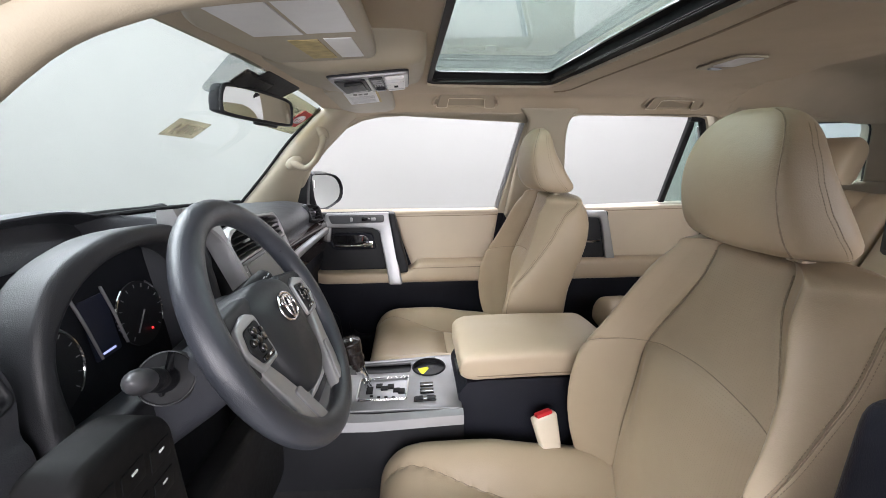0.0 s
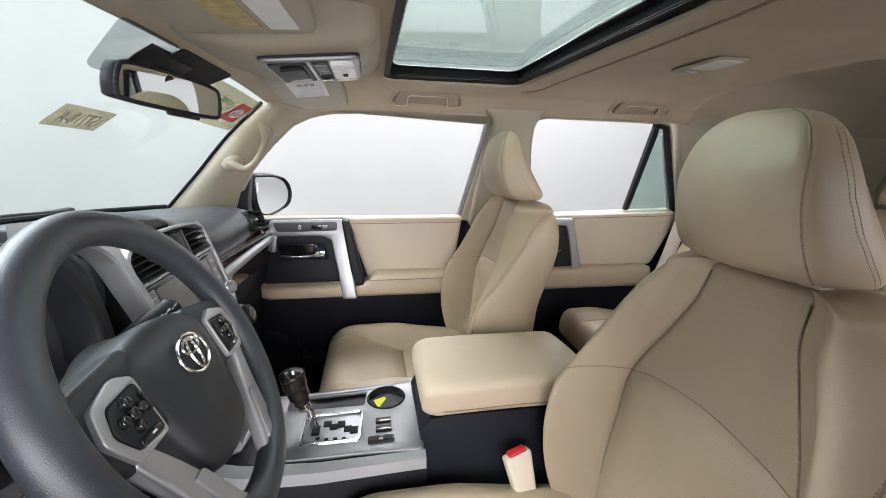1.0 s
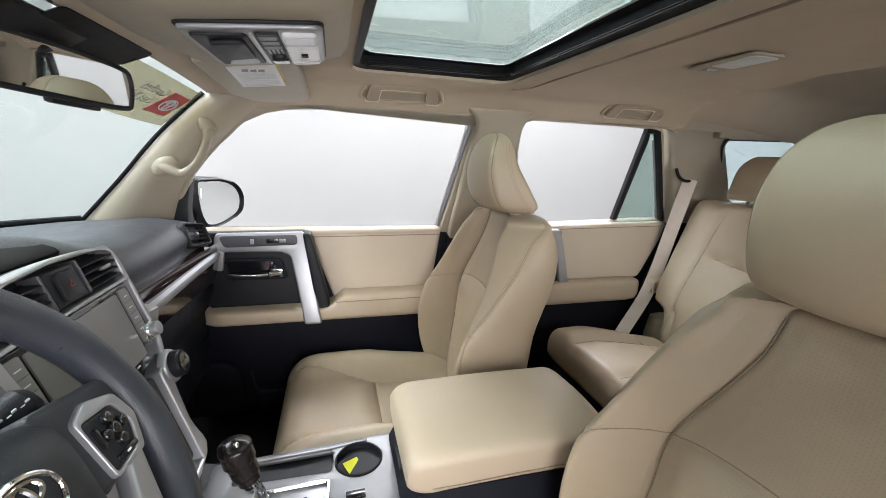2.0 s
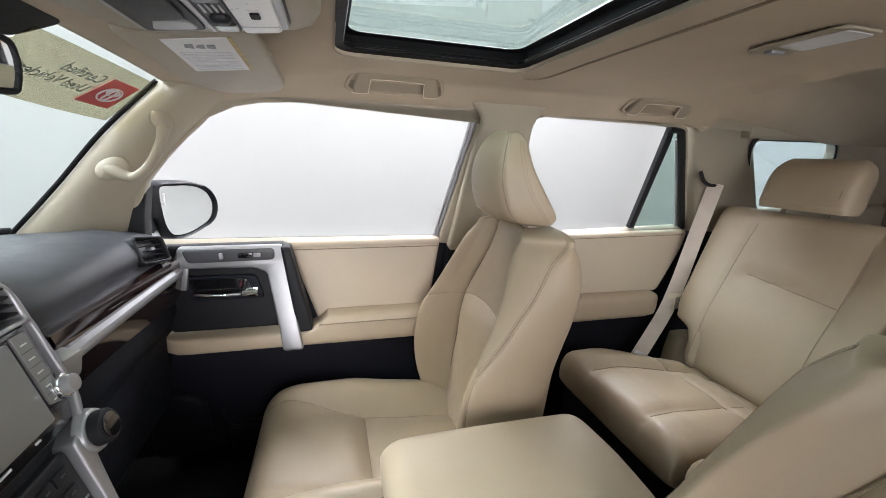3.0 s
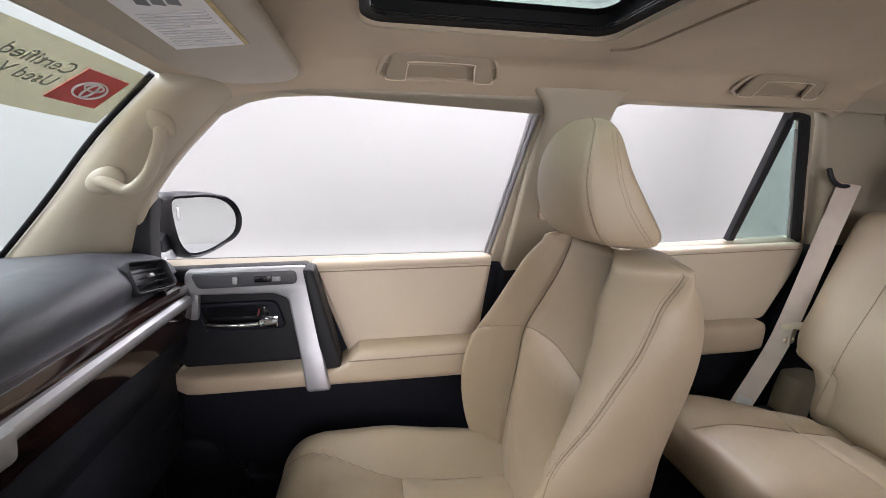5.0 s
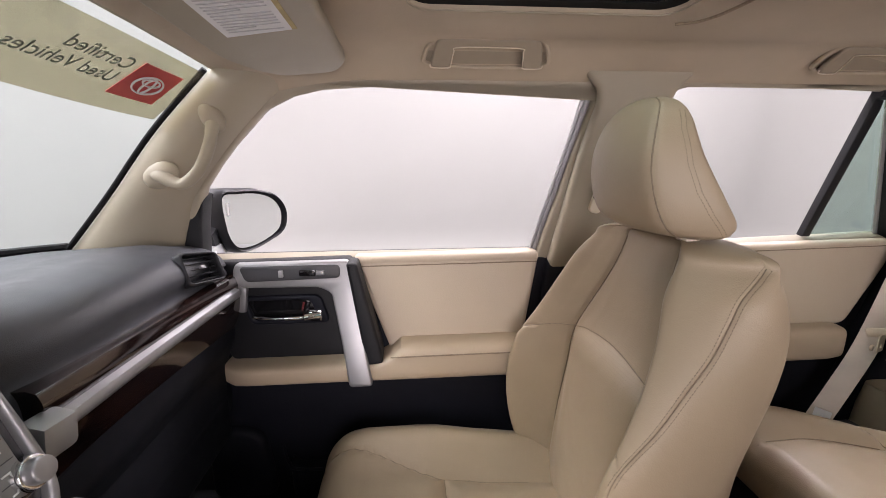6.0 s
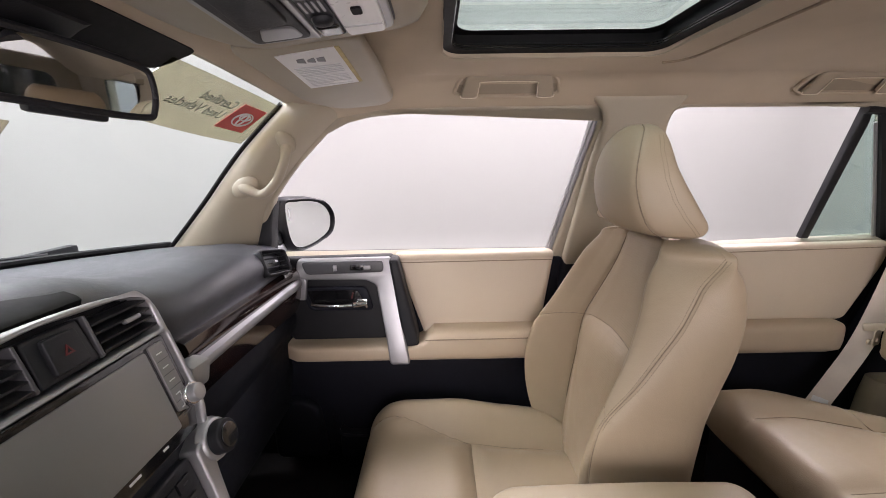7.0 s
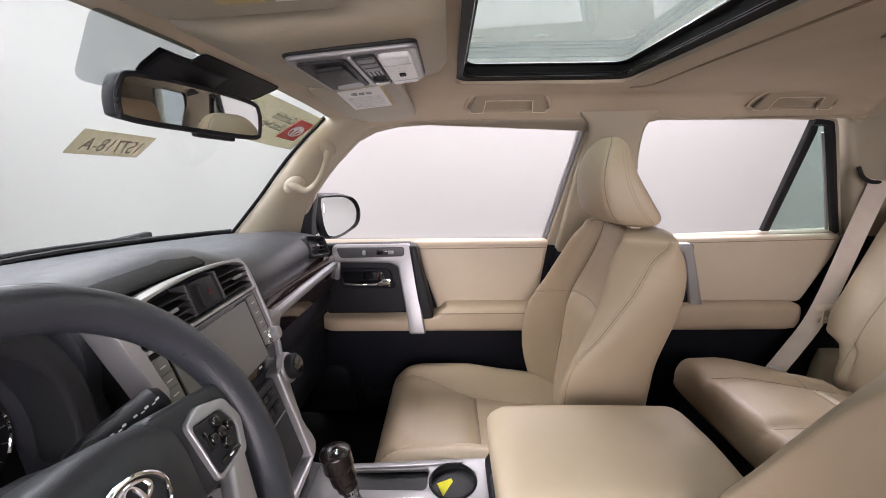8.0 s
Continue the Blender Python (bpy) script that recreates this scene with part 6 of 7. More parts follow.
# ---- the rear bench ----
def build_bench(y0, y1, label):
    bench = thing("rear_bench", label, "car seat", None, "rear seats")
    yc, hw = (y0 + y1) / 2, (y1 - y0) / 2
    # the cushion's outer rear corner is cut away for the belt
    trim = lambda x: 1 - (0.42 * float(smooth(0.86, 1.10, x)) if hw < 0.3 else 0.0)
    seams = [[(hw - 0.13, -1), (hw - 0.13, 2)], [(-hw + 0.12, -1), (-hw + 0.12, 2)]]
    rows = []
    for x in np.concatenate((np.linspace(0.742, 0.782, 22), np.linspace(0.79, 1.30, 52))):
        e = max(0.0, (0.782 - x) / 0.040)
        k = math.sqrt(max(0.001, 1 - e ** 2.2))
        u, w = superring(hw * (0.94 + 0.06 * k), 0.08 * (0.25 + 0.75 * k), 0.34, 130)
        top = np.clip(w / 0.08, 0, 1)
        z0 = 0.882 + float(np.interp(x, (0.74, 0.85, 1.05, 1.09, 1.15, 1.30), (0.0, 0.004, -0.014, -0.020, -0.052, -0.080)))
        z = z0 + np.where(w < 0, 0.55 * w, w) + top * (0.010 * smooth(hw - 0.14, hw - 0.05, u) - seam_depth(u, np.full_like(u, x), seams, 0.004, 0.003, 0.008, 0.024))
        z = z - top * 0.006 * math.exp(-((x - 1.02) / 0.006) ** 2)
        rows.append([(x, yc + a * (trim(x) if a > 0 else 1), q) for a, q in zip(u, z)])
    ck = rings(rows)
    tree = BVHTree.FromBMesh(ck)
    cush = part("cushion", ck, LEATHER, bench, "tan leather bench cushion")
    for u in (hw - 0.13, -hw + 0.12):
        pts = [tree.ray_cast(Vector((x, yc + u * (trim(x) if u > 0 else 1), 1.3)), Vector((0, 0, -1)))[0] for x in np.linspace(0.76, 1.22, 24)]
        part("cushion_seam", tube([p for p in pts if p is not None], 0.0012, 6), SEAM, cush)
    pts = [tree.ray_cast(Vector((1.02, yc + u, 1.3)), Vector((0, 0, -1)))[0] for u in np.linspace(-0.9 * hw, 0.6 * hw, 14)]
    part("cushion_seam", tube([p for p in pts if p is not None], 0.0012, 6), SEAM, cush)
    # backrest, wider above the belt's notch
    reach = curve([(-0.05, 0.492), (0.03, 0.508), (0.085, 0.528), (0.105, 0.548), (0.118, 0.590), (0.14, 0.604), (0.27, 0.628), (0.43, 0.641), (0.55, 0.648)])
    outer = (lambda v: (float(reach(v)) - yc) / hw) if hw < 0.3 else (lambda v: 1.0)
    lean = radians(24)
    O, D, N = np.array((1.172, yc, 0.92)), np.array((math.sin(lean), 0, math.cos(lean))), np.array((-math.cos(lean), 0, math.sin(lean)))
    side = hw - 0.145 if hw >= 0.3 else hw - 0.082
    bs = [[(side, 0.60), (side, 0.15), (side - 0.012, -0.05)], [(-hw + 0.095, 0.60), (-hw + 0.095, -0.05)], [(-hw + 0.095, 0.31), (hw - 0.125, 0.335)]]
    rows = []
    for v in np.concatenate((np.linspace(-0.02, 0.49, 60), np.linspace(0.495, 0.562, 22))):
        e = max(0.0, (v - 0.50) / 0.063)
        foot = max(0.0, (0.025 - v) / 0.047)
        t = 0.06 * math.sqrt(max(0.02, 1 - e ** 2.5 - foot ** 2.5))
        u, w = superring(hw * (1 - 0.03 * e * e), t, 0.36, 150)
        fr = np.clip(w / t, 0, 1)
        w2 = w - 0.05 + fr * (0.012 * smooth(hw - 0.14, hw - 0.06, u) + 0.010 * np.exp(-((v - 0.18) / 0.1) ** 2) - seam_depth(u, np.full_like(u, v), bs, 0.004, 0.003, 0.009, 0.028))
        spread = outer(v)
        rows.append([O + v * D + q * N + np.array((0, a if a < hw - 0.14 else hw - 0.14 + (a - hw + 0.14) * (spread * hw - hw + 0.14) / 0.14, 0)) for a, q in zip(u, w2)])
    bk = rings(rows)
    tree = BVHTree.FromBMesh(bk)
    back = part("backrest", bk, LEATHER, bench, "tan leather bench backrest")
    for line in (spline([(side, 0.50), (side + 0.006, 0.37), (side, 0.15), (side - 0.014, 0.0)], 8), [(-hw + 0.095, v) for v in np.linspace(0.0, 0.50, 14)], [(-hw + 0.095 + (2 * hw - 0.22) * t, 0.31 + 0.025 * t) for t in np.linspace(0, 1, 14)]):
        pts = [tree.ray_cast(Vector(O + v * D + 0.3 * N + np.array((0, u, 0))), Vector(-N))[0] for u, v in line]
        part("panel_seam", tube([p for p in pts if p is not None], 0.0012, 6), SEAM, back)
    for k in range(1 if hw < 0.3 else 2):
        y = yc + 0.070 if hw < 0.3 else yc + (-0.17 if k == 0 else 0.20)
        rr = []
        for z in np.concatenate((np.linspace(1.425, 1.45, 10), np.linspace(1.46, 1.53, 14), np.linspace(1.535, 1.578, 14))):
            e = max(0.0, (z - 1.50) / 0.079)
            d = 0.055 * math.sqrt(max(0.03, 1 - e ** 2.2)) * (0.75 + 0.25 * min(1, (z - 1.424) / 0.02))
            u, w = superring(0.124 * math.sqrt(max(0.1, 1 - 0.45 * e ** 3)), d, 0.45, 70)
            rr.append([(1.428 + 0.3 * (z - 1.43) + b, y + a, z + 0.010) for a, b in zip(u, w)])
        hr = part("headrest", rings(rr), LEATHER, bench, "low wide tan leather headrest")
        for s in (-1, 1):
            part("headrest_post", cyl(0.006, 0.006, 0.07, 12, 0, pose(1.425, y + s * 0.06, 1.42, 0, 18, 0)), CHROME, hr)
            part("headrest_seam", tube([(1.377 + 0.3 * (z - 1.43) + 0.012 * abs(z - 1.48) / 0.06, y + s * 0.098, z + 0.010) for z in np.linspace(1.435, 1.55, 10)], 0.0014, 6), SEAM, hr)
    return bench


build_bench(0.100, 0.572, "tan leather rear bench section beside the rear door")
build_bench(-0.60, 0.090, "wide tan leather rear bench section behind the driver seat")


def build_rear_filler():
    f = thing("bench_side_bolster", "beige padded side piece beside the rear bench", "bolster")
    rows = [[(x0 + 0.05 * math.copysign(abs(math.cos(q)) ** 0.6, math.cos(q)), 0.635 + 0.035 * math.copysign(abs(math.sin(q)) ** 0.6, math.sin(q)), z) for q in np.linspace(0, 2 * math.pi, 24, endpoint=False)] for x0, z in ((1.29, 0.80), (1.30, 0.88), (1.315, 0.935))]
    part("pad", rings(rows), LEATHER, f)
    g = thing("underseat_panel", "black panel under the rear bench", "panel")
    part("panel", box(0.40, 1.28, 0.23, 0.01, (1.02, 0, 0.727)), BLACK, g)


build_rear_filler()


def ribbon(pts, width, across):
    p = [Vector(q) for q in pts]
    a = Vector(across).normalized() * width / 2
    rows = []
    for q in p:
        n = Vector((0.0012, -0.0012, 0))
        rows.append([q - a, q + a, q + a + n, q - a + n])
    return rings(rows)


def build_rear_belt():
    b = thing("rear_seat_belt", "beige rear seat belt with a cream tongue", "seat belt")
    path = spline([(1.350, 0.652, 1.495), (1.312, 0.655, 1.33), (1.268, 0.657, 1.14), (1.222, 0.648, 1.03), (1.150, 0.626, 0.945), (1.082, 0.606, 0.870)], 8)
    part("webbing", ribbon(path, 0.048, (0.75, -0.62, -0.18)), WEBBING, b, "beige woven webbing")
    part("tongue", moved(box(0.058, 0.014, 0.022, 0.005), pose(1.256, 0.642, 1.088, 0, -14, -40)), CREAM, b, "cream plastic tongue cover")
    part("tongue_blade", flat(rrect(0.03, 0.045, 0.006), 0.003, [rrect(0.012, 0.012, 0.003, 0, -0.006)], m=basis((1.248, 0.632, 1.062), (0.9, 0.3, 0), (0, 0, 1))), CREAM, b, "cream tongue")
    part("stop_button", cyl(0.008, 0.008, 0.006, 16, 0.001, basis((1.24, 0.642, 1.045), (1, 0.3, 0), (0, 0, 1))), CREAM, b)
    part("care_label", flat(rrect(0.034, 0.026, 0.002), 0.001, m=basis((1.094, 0.605, 0.885), (0.75, -0.62, -0.18), (0.25, 0.2, 0.9))), PAPER, b, "white care label")


build_rear_belt()


# ---- things on the roof and the windshield ----
def build_overhead():
    o = thing("overhead_console", "beige overhead console with silver lamp panel", "overhead console")
    rows = []
    for x, w, z in ((-0.285, 0.115, 1.718), (-0.25, 0.150, 1.704), (-0.20, 0.160, 1.690), (-0.16, 0.158, 1.687), (-0.08, 0.152, 1.696), (0.0, 0.142, 1.704), (0.022, 0.136, 1.710), (0.034, 0.125, 1.725)):
        rows.append([(x, s * w * f, z + h) for s, f, h in ((-1, 1.18, 0.09), (-1, 1.06, 0.035), (-1, 1.0, 0.012), (-1, 0.93, 0.002), (-1, 0.8, 0.0), (-1, 0.3, 0.0), (1, 0.3, 0.0), (1, 0.8, 0.0), (1, 0.93, 0.002), (1, 1.0, 0.012), (1, 1.06, 0.035), (1, 1.18, 0.09))])
    part("pod", rings(rows), TRIM, o, "beige moulded pod")
    m = basis((-0.080, 0, 1.6945), (1, 0, 0.10), (0, -1, 0))
    part("panel", flat(rounded([(-0.082, -0.100), (0.080, -0.094), (0.080, 0.094), (-0.082, 0.100)], 0.014), 0.005, (), 0.002, m), BLACK, o, "black panel edge")
    part("panel_face", flat(rounded([(-0.079, -0.097), (0.078, -0.091), (0.078, 0.091), (-0.079, 0.097)], 0.012), 0.008, (), 0.003, m @ Matrix.Translation((0, 0, 0.004))), DKSILVER, o, "satin grey lamp panel")
    mt = m @ Matrix.Translation((0, 0, 0.009))
    part("recess", flat(rounded([(-0.070, -0.084), (-0.010, -0.080), (-0.010, 0.078), (-0.070, 0.084)], 0.008), 0.004, (), 0.001, mt), BLACK, o, "black recess")
    part("flap", flat(rounded([(-0.058, -0.026), (-0.016, -0.024), (-0.016, 0.062), (-0.054, 0.066)], 0.006), 0.006, (), 0.002, mt @ pose(0, 0, 0.003, 0, 3, 0)), BLACK, o, "dark flap")
    part("map_lamp", flat(rounded([(-0.062, -0.076), (-0.016, -0.073), (-0.018, -0.040), (-0.050, -0.040)], 0.008), 0.005, (), 0.002, mt @ Matrix.Translation((0, 0, 0.001))), DKSILVER, o, "grey map lamp")
    part("divider", flat(rrect(0.005, 0.17, 0.002, -0.004, 0), 0.005, (), 0.001, mt), SILVER, o)
    part("switch_bank", flat(rrect(0.026, 0.168, 0.003, 0.013, 0), 0.003, (), 0.001, mt), BLACK, o, "black switch bank")
    for k in range(3):
        part("button", flat(rrect(0.022, 0.020, 0.003, 0.013, 0.070 - 0.023 * k), 0.007, (), 0.002, mt), GREYTIP, o, "grey roof button")
    for k in range(4):
        part("vent_slit", flat(rrect(0.0024, 0.024, 0.001, 0.005 + 0.0055 * k, -0.004), 0.005, m=mt), DKSILVER, o)
    part("roof_switch", flat(rrect(0.020, 0.018, 0.008, 0.014, -0.034), 0.016, (), 0.005, mt), BLACK, o, "black sunroof switch")
    part("roof_switch", flat(rrect(0.024, 0.026, 0.004, 0.013, -0.066), 0.008, (), 0.003, mt), GLOSS, o, "black switch")
    part("lens", flat(rounded([(0.029, -0.082), (0.070, -0.079), (0.070, 0.079), (0.029, 0.082)], 0.008), 0.008, (), 0.003, mt @ Matrix.Translation((0, 0, 0.001))), LENS, o, "pale lamp lens")
    for k in range(7):
        part("lens_rib", flat(rrect(0.034, 0.0010, 0.0003, 0.049, 0.052 + 0.004 * k), 0.002, m=mt @ Matrix.Translation((0, 0, 0.0052))), CAP, o)
    for y in (0.045, -0.052):
        part("lens_gap", flat(rrect(0.038, 0.0014, 0.0003, 0.049, y), 0.002, m=mt @ Matrix.Translation((0, 0, 0.005))), GREYINK, o)
    part("lens_slot", flat(rrect(0.009, 0.015, 0.002, 0.050, -0.012), 0.003, m=mt @ Matrix.Translation((0, 0, 0.0055))), RUBBER, o, "small dark slot")


build_overhead()


def build_visor(s):
    v = thing("sun_visor", "beige folded sun visor with a white warning label" if s > 0 else "beige folded sun visor with a pale mirror cover", "sun visor", None, "sun visors")
    out = rounded([(-0.222, 0.160), (-0.054, 0.150), (-0.048, 0.30), (-0.047, 0.505), (-0.072, 0.548), (-0.165, 0.552), (-0.196, 0.512), (-0.222, 0.44)], 0.025, 8)
    bm = flat(out, 0.022, (), 0.009, None, 4)
    tilt = lambda x, y: 1.714 - 0.064 * (y - 0.16) + 0.075 * (x + 0.05)
    for q in bm.verts:
        x, y, z = q.co
        y += 0.0 if s > 0 else 0.042
        q.co = (x, s * y, z + tilt(x, y))
    bmesh.ops.recalc_face_normals(bm, faces=bm.faces[:])
    part("pad", bm, TRIM, v)
    drop = lambda pts, up: [(x, s * y, tilt(x, y) - 0.0115 - up) for x, y in pts]
    def card(pts, mat_, name, label, up=0.0006):
        lo, hi = drop(pts, up), drop(pts, -0.002)
        b = rings([lo, hi])
        return part(name, b, mat_, v, label, smooth=False)
    if s > 0:
        card([(-0.173, 0.192), (-0.089, 0.176), (-0.089, 0.342), (-0.175, 0.356)], PAPER, "warning_label", "white printed label")
        card([(-0.089, 0.176), (-0.083, 0.175), (-0.083, 0.341), (-0.089, 0.342)], LABELGOLD, "label_edge", "faded yellow label edge")
        for k in range(13):
            y = 0.245 + 0.0078 * k
            end = -0.128 if k in (5, 11) else -0.097
            card([(-0.166, y), (end, y - 0.006), (end, y - 0.0038), (-0.166, y + 0.0022)], GREYINK, "print_line", "grey line of small print", 0.0012)
        for k in range(3):
            card([(-0.150 + 0.014 * k, 0.209 + 0.004 * (k % 2)), (-0.139 + 0.014 * k, 0.207), (-0.141 + 0.014 * k, 0.226), (-0.152 + 0.014 * k, 0.222)], GREYTIP, "print_block", "dark grey pictogram", 0.0012)
    else:
        for a, b_, c, d, mat_ in ((-0.178, -0.123, 0.420, 0.560, CAP), (-0.118, -0.062, 0.420, 0.560, CAP), (-0.150, -0.114, 0.240, 0.385, LABELGOLD), (-0.106, -0.072, 0.235, 0.385, PAPER)):
            card([(a, c), (b_, c - 0.004), (b_, d - 0.004), (a, d)], mat_, "mirror_cover", "pale cover panel")


build_visor(1)
build_visor(-1)


def build_mirror():
    r = thing("rear_view_mirror", "black framed rear view mirror on the windshield", "mirror")
    m = basis((-0.330, 0.012, 1.640), (0.33, 1, -0.062), (0.098, 0, 1))
    out = spline([(-0.130, -0.018), (-0.127, 0.016), (-0.105, 0.029), (0, 0.033), (0.105, 0.029), (0.127, 0.016), (0.130, -0.018), (0.112, -0.029), (0, -0.031), (-0.112, -0.029)], 5, True)
    out = [(0.88 * p[0], p[1]) for p in out]
    part("housing", flat(out, 0.034, (), 0.012, m @ Matrix.Translation((0, 0, -0.012)), 4), BLACK, r, "black housing")
    part("rim", tube([m @ Vector((p[0] * 0.985, p[1] * 0.96, 0.005)) for p in out], 0.004, 8, True), BLACK, r)
    part("glass", flat([(p[0] * 0.965, p[1] * 0.90) for p in out], 0.003, m=m @ Matrix.Translation((0, 0, 0.0045))), MIRROR, r, "silvered mirror glass", smooth=False)
    part("button_bar", moved(box(0.07, 0.012, 0.014, 0.004), m @ pose(0.03, -0.033, -0.004)), BLACK, r, "black button bar")
    part("arm", tube(spline([(-0.330, 0.0, 1.655), (-0.345, 0, 1.668), (-0.365, 0, 1.672), (-0.385, 0, 1.665)], 6), 0.012, 12), BLACK, r, "black mirror arm")
    part("sensor_cover", rings([[(x, sgn * w, z + h) for sgn, h in ((-1, 0.0), (-0.7, -d), (0.7, -d), (1, 0.0))] for x, z, w, d in ((-0.310, 1.700, 0.085, 0.010), (-0.34, 1.684, 0.080, 0.014), (-0.375, 1.666, 0.06, 0.012), (-0.405, 1.652, 0.04, 0.004))]), BLACK, r, "black sensor cover")


build_mirror()


def build_grab(x0, x1):
    g = thing("grab_handle", "beige fold-up grab handle on the roof rail", "handle", None, "roof grab handles")
    surf = lambda x, y: Vector((x, y, roof_z(x, y)))
    m = basis(surf((x0 + x1) / 2, 0.573) + Vector((0, -0.002, -0.007)), (1, 0, 0), (0, -0.72, 0.69))
    w = (x1 - x0) / 2
    plate = spline([(-w - 0.012, -0.006), (-w + 0.004, 0.022), (-w + 0.030, 0.033), (0, 0.037), (w - 0.030, 0.033), (w - 0.004, 0.022), (w + 0.012, -0.006), (w + 0.004, -0.030), (0, -0.034), (-w - 0.004, -0.030)], 5, True)
    hole = [(0.93 * p[0], 0.86 * p[1] - 0.001) for p in plate]
    part("surround", flat(plate, 0.010, [hole], 0.004, m @ Matrix.Translation((0, 0, -0.003)), 3), HEADLINER, g, "beige cloth edge of the recess")
    part("recess", flat([(1.01 * p[0], 1.01 * p[1]) for p in hole], 0.004, (), 0.0, m @ Matrix.Translation((0, 0, -0.010))), GRABBEIGE, g, "beige moulded recess")
    out = rounded([(-w, -0.030), (-w + 0.040, -0.030), (-w + 0.046, 0.012), (w - 0.046, 0.012), (w - 0.040, -0.030), (w, -0.030), (w - 0.014, 0.029), (-w + 0.014, 0.029)], 0.013)
    part("bar", flat(out, 0.012, (), 0.005, m @ Matrix.Translation((0, 0, 0.002)), 3), GRABBEIGE, g, "beige grip")
    # Cream tube paints the highlight that runs along the grip's edge.
    edge = spline([(-w + 0.001, -0.022, 0.0068), (-w + 0.005, -0.0285, 0.0075), (-w + 0.036, -0.0285, 0.0078), (-w + 0.0405, -0.020, 0.008), (-w + 0.044, 0.004, 0.008), (-w + 0.054, 0.0125, 0.008), (w - 0.054, 0.0125, 0.008), (w - 0.044, 0.004, 0.008), (w - 0.0405, -0.020, 0.008), (w - 0.036, -0.0285, 0.0078), (w - 0.005, -0.0285, 0.0075), (w - 0.001, -0.022, 0.0068)], 5)
    part("edge_line", tube([m @ Vector(q) for q in edge], 0.0012, 6), CREAM, g, "cream line painting the highlight along the moulded edge")


build_grab(0.095, 0.312)
build_grab(0.885, 1.10)


def build_dome():
    d = thing("dome_lamp", "beige dome lamp with a pale lens", "lamp", pose(0.775, 0.047, roof_z(0.8, 0.03) - 0.005))
    part("base", flat(rounded([(-0.044, -0.076), (0.038, -0.076), (0.044, 0.076), (-0.038, 0.076)], 0.016), 0.005, (), 0.002), TRIM, d)
    part("lens", flat(rounded([(-0.030, -0.068), (0.032, -0.068), (0.034, 0.03), (-0.026, 0.03)], 0.012), 0.003, (), 0.001, Matrix.Translation((0, 0, -0.0022))), CAP, d, "pale grey lens")
    part("switch", moved(box(0.03, 0.014, 0.006, 0.002), pose(0.0, 0.052, -0.004)), DKSILVER, d, "small slide switch")


build_dome()


def on_shield(y, u, lift=0.0):
    """A point on the inner face of the windshield: u runs from its top edge down."""
    (xt, zt), (xb, zb) = shield_top(y), shield_base(y)
    return (xt + (xb - xt) * u - 0.056 * u * (1 - u) + 0.006 + lift * 0.5, y, zt + (zb - zt) * u + 0.056 * u * (1 - u) - 0.006 - lift * 0.86)


def laid(ob, corners, w, h, lift):
    """Bends a flat sheet (w across, h up) onto the windshield; corners as (y, u): bottom left, bottom right, top right, top left."""
    bm = bmesh.new()
    bm.from_mesh(ob.data)
    for k in np.linspace(-0.24, 0.24, 25):
        bmesh.ops.bisect_plane(bm, geom=bm.verts[:] + bm.edges[:] + bm.faces[:], plane_co=(k, 0, 0), plane_no=(1, 0, 0))
    bl, br, tr, tl = (Vector(c) for c in corners)
    for v in bm.verts:
        a, b = v.co.x / w + 0.5, v.co.y / h + 0.5
        y, u = (bl * (1 - a) + br * a) * (1 - b) + (tl * (1 - a) + tr * a) * b
        v.co = on_shield(y, u, lift + v.co.z)
    bm.to_mesh(ob.data)
    bm.free()
    return ob


TAGINK = node_mat("faded_tag_ink", (0.30, 0.26, 0.20), 0.7, var=0.15, var_scale=60)


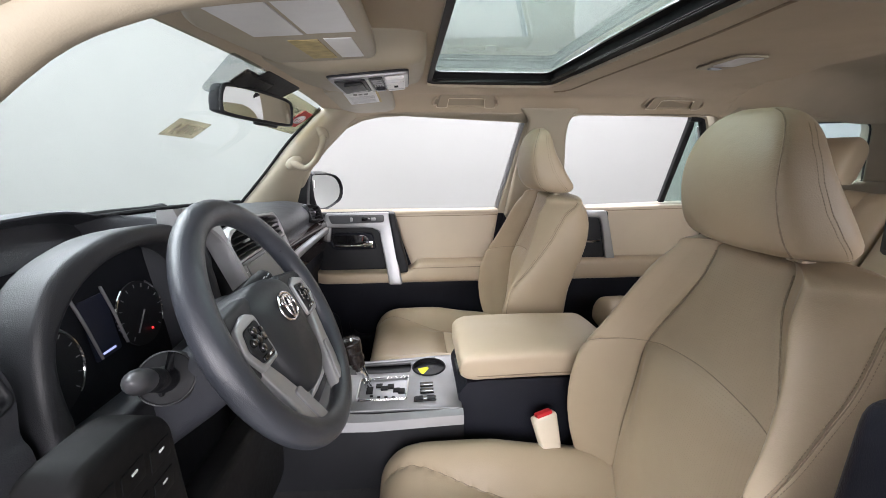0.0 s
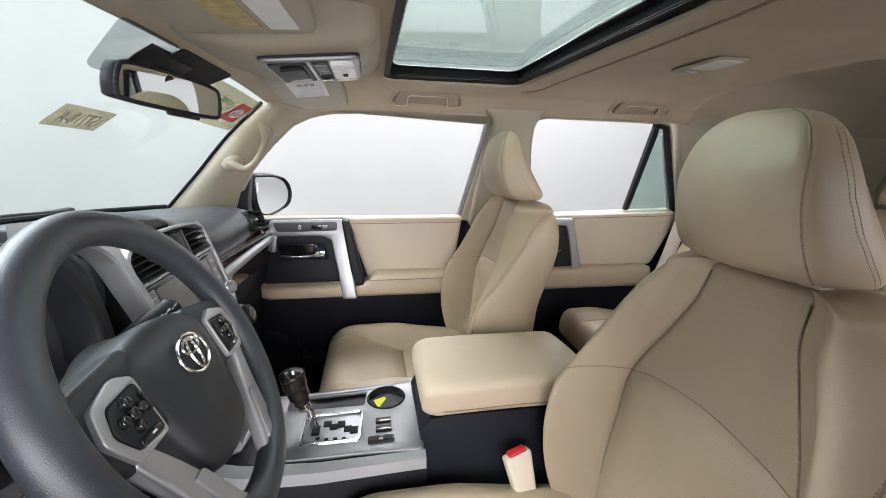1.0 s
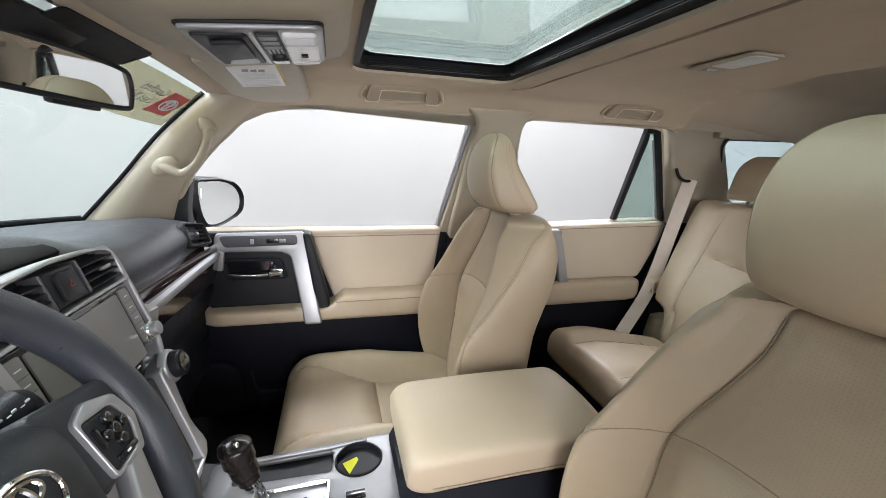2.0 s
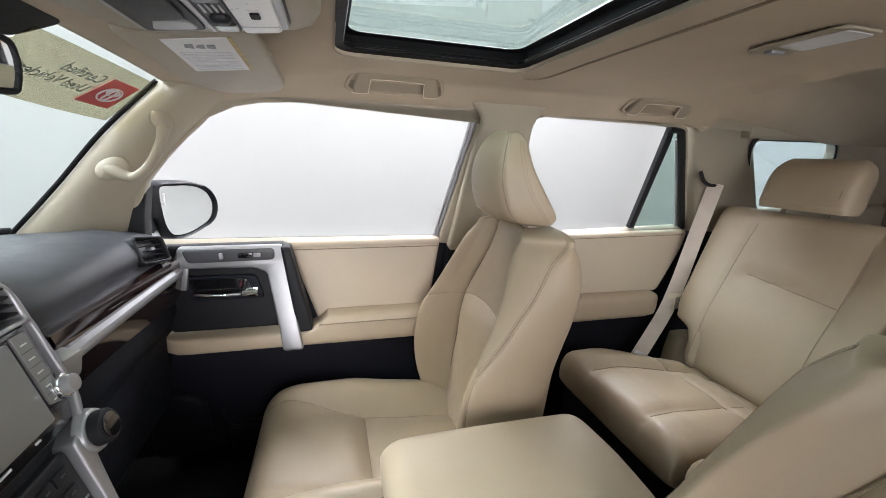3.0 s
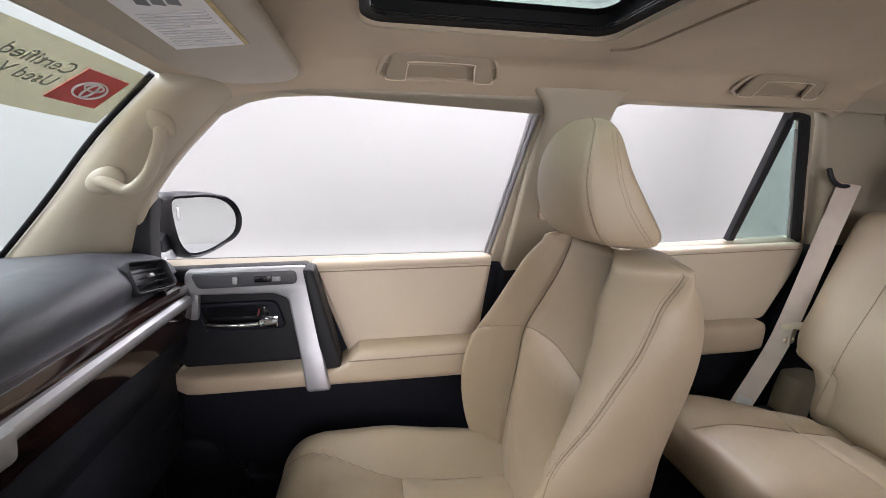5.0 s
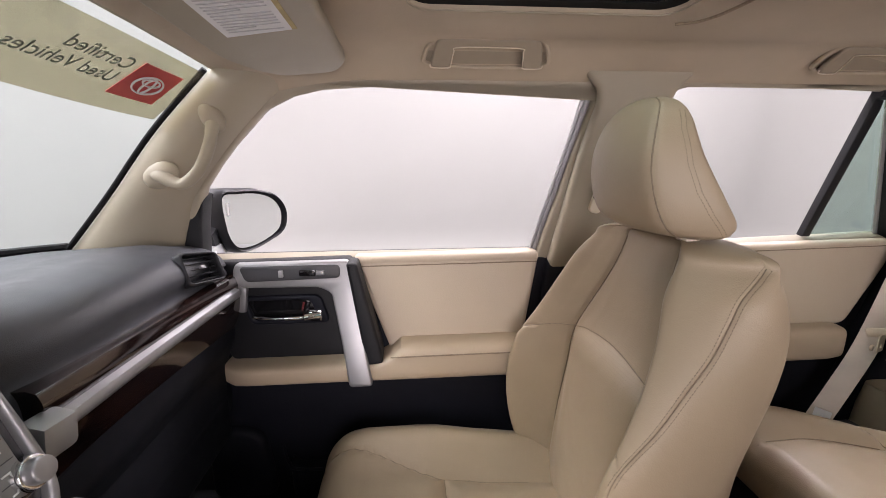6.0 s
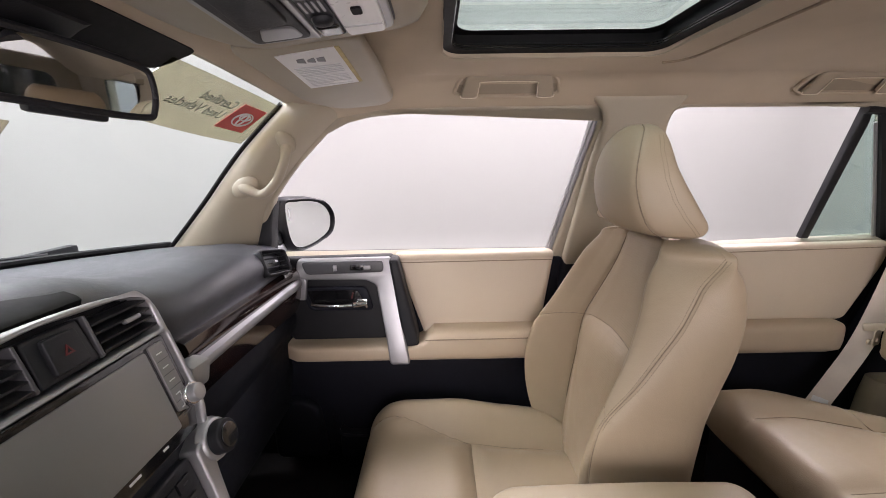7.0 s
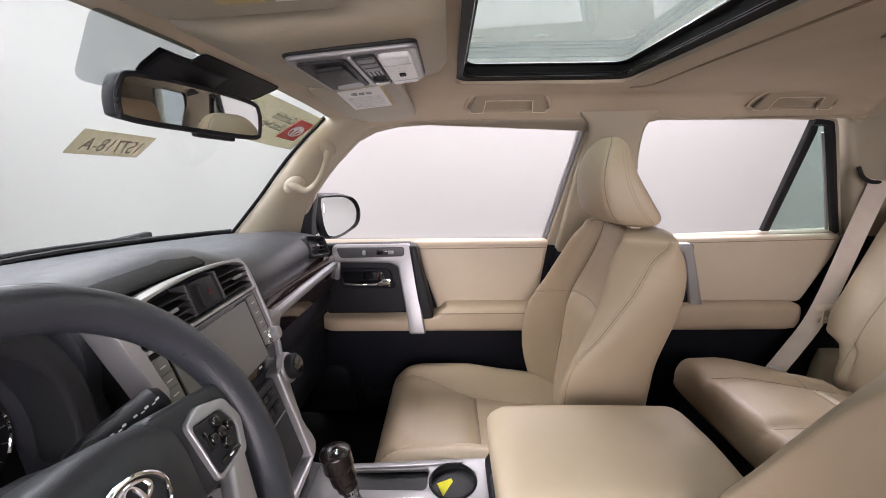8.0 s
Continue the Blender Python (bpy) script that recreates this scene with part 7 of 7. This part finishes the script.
def build_stickers():
    st = thing("windshield_sticker", "large olive dealer sticker reading Certified Used Vehicles, seen from behind", "sticker")
    spot, w, h = ((0.225, 0.204), (0.614, 0.272), (0.594, 0.018), (0.194, 0.016)), 0.40, 0.155
    on = lambda ob, lift: laid(ob, spot, w, h, lift)
    on(part("film", flat(rrect(w, h, 0.003), 0.0010), STICKERFILM, st, smooth=False), 0.0)
    on(part("red_field", flat(rrect(0.100, 0.084, 0.001, 0.114, 0.006), 0.0010), STICKRED, st, "red square field", smooth=False), 0.0025)
    for a, b, dy in ((0.031, 0.022, 0.006), (0.009, 0.020, 0.005), (0.019, 0.009, 0.014)):
        on(part("badge_ring", tube([(0.114 + a * math.cos(q), dy + b * math.sin(q), 0) for q in np.linspace(0, 2 * math.pi, 36, endpoint=False)], 0.0016, 6, True), PAPER, st, "pale oval mark"), 0.005)
    on(lettering("line_of_text", "Certified", 0.036, STICKINK, st, Matrix(), "dull green lettering", True, (-0.010, 0.033, 0.92)), 0.0028)
    on(lettering("line_of_text", "Used Vehicles", 0.036, STICKINK, st, Matrix(), "dull green lettering", True, (-0.038, -0.002, 0.86)), 0.0028)
    tg = thing("stock_tag", "tan stock number tag on the windshield, seen from behind", "sticker")
    spot2, w2, h2 = ((0.022, 0.362), (0.180, 0.376), (0.149, 0.279), (-0.007, 0.266)), 0.158, 0.066
    laid(part("film", flat(rrect(w2, h2, 0.002), 0.0010), TAGFILM, tg, smooth=False), spot2, w2, h2, 0.0)
    laid(lettering("stock_number", "157718-A", 0.052, TAGINK, tg, Matrix(), "dark stencilled number", True, (0, -0.002, 0.62)), spot2, w2, h2, 0.0025)


build_stickers()


def build_door_mirror():
    d = thing("door_mirror", "black door mirror with clear glass outside the window", "mirror")
    m = basis((-0.392, 0.955, 1.360), (0.37, 0.93, 0), (0.03, 0, 1))
    glass = spline([(-0.112, 0.072), (-0.060, 0.078), (0.000, 0.075), (0.051, 0.063), (0.088, 0.040), (0.107, 0.004), (0.095, -0.036), (0.050, -0.058), (-0.013, -0.071), (-0.064, -0.069), (-0.090, -0.048), (-0.108, -0.005)], 6, True)
    rim = [(1.06 * u + (0.010 if u > 0.05 else 0.0), 1.10 * v) for u, v in glass]
    rows = [[m @ Vector((u * k, v * k, z)) for u, v in rim] for k, z in ((0.955, -0.004), (0.975, 0.010), (1.0, 0.014), (1.05, 0.008), (1.08, -0.010), (1.06, -0.055), (0.98, -0.095), (0.80, -0.125), (0.40, -0.140))]
    part("housing", rings(rows, True, True), BLACK, d, "black mirror housing")
    part("glass", flat(glass, 0.003, m=m @ Matrix.Translation((0, 0, 0.0035))), MIRROR, d, "clear mirror glass", smooth=False)
    part("mark", moved(box(0.006, 0.034, 0.0008, 0), m @ pose(-0.098, 0.042, 0.0056)), PAPER, d, "pale etched mark")
    part("foot", rings([[(x - 0.03 * t, 0.76 + 0.14 * t, z) for x, z in ((-0.50, 1.285), (-0.42, 1.285), (-0.425, 1.318 - 0.01 * t), (-0.49, 1.33 - 0.01 * t))] for t in (0, 0.5, 1)]), STEEL, d, "pale painted mirror foot")
    part("neck", rings([[(x - 0.02 * t, 0.80 + 0.10 * t, z) for x, z in ((-0.51, 1.318), (-0.435, 1.316), (-0.44, 1.345 + 0.02 * t), (-0.50, 1.355 + 0.02 * t))] for t in (0, 0.5, 1)]), BLACK, d, "black mirror neck")
    part("sail_cover", flat(rounded([(-0.475, 1.29), (-0.425, 1.29), (-0.418, 1.38), (-0.405, 1.455), (-0.43, 1.43), (-0.465, 1.37)], 0.006), 0.05, (), 0.006, on_side(0.735)), BLACK, d, "black corner cover")


build_door_mirror()
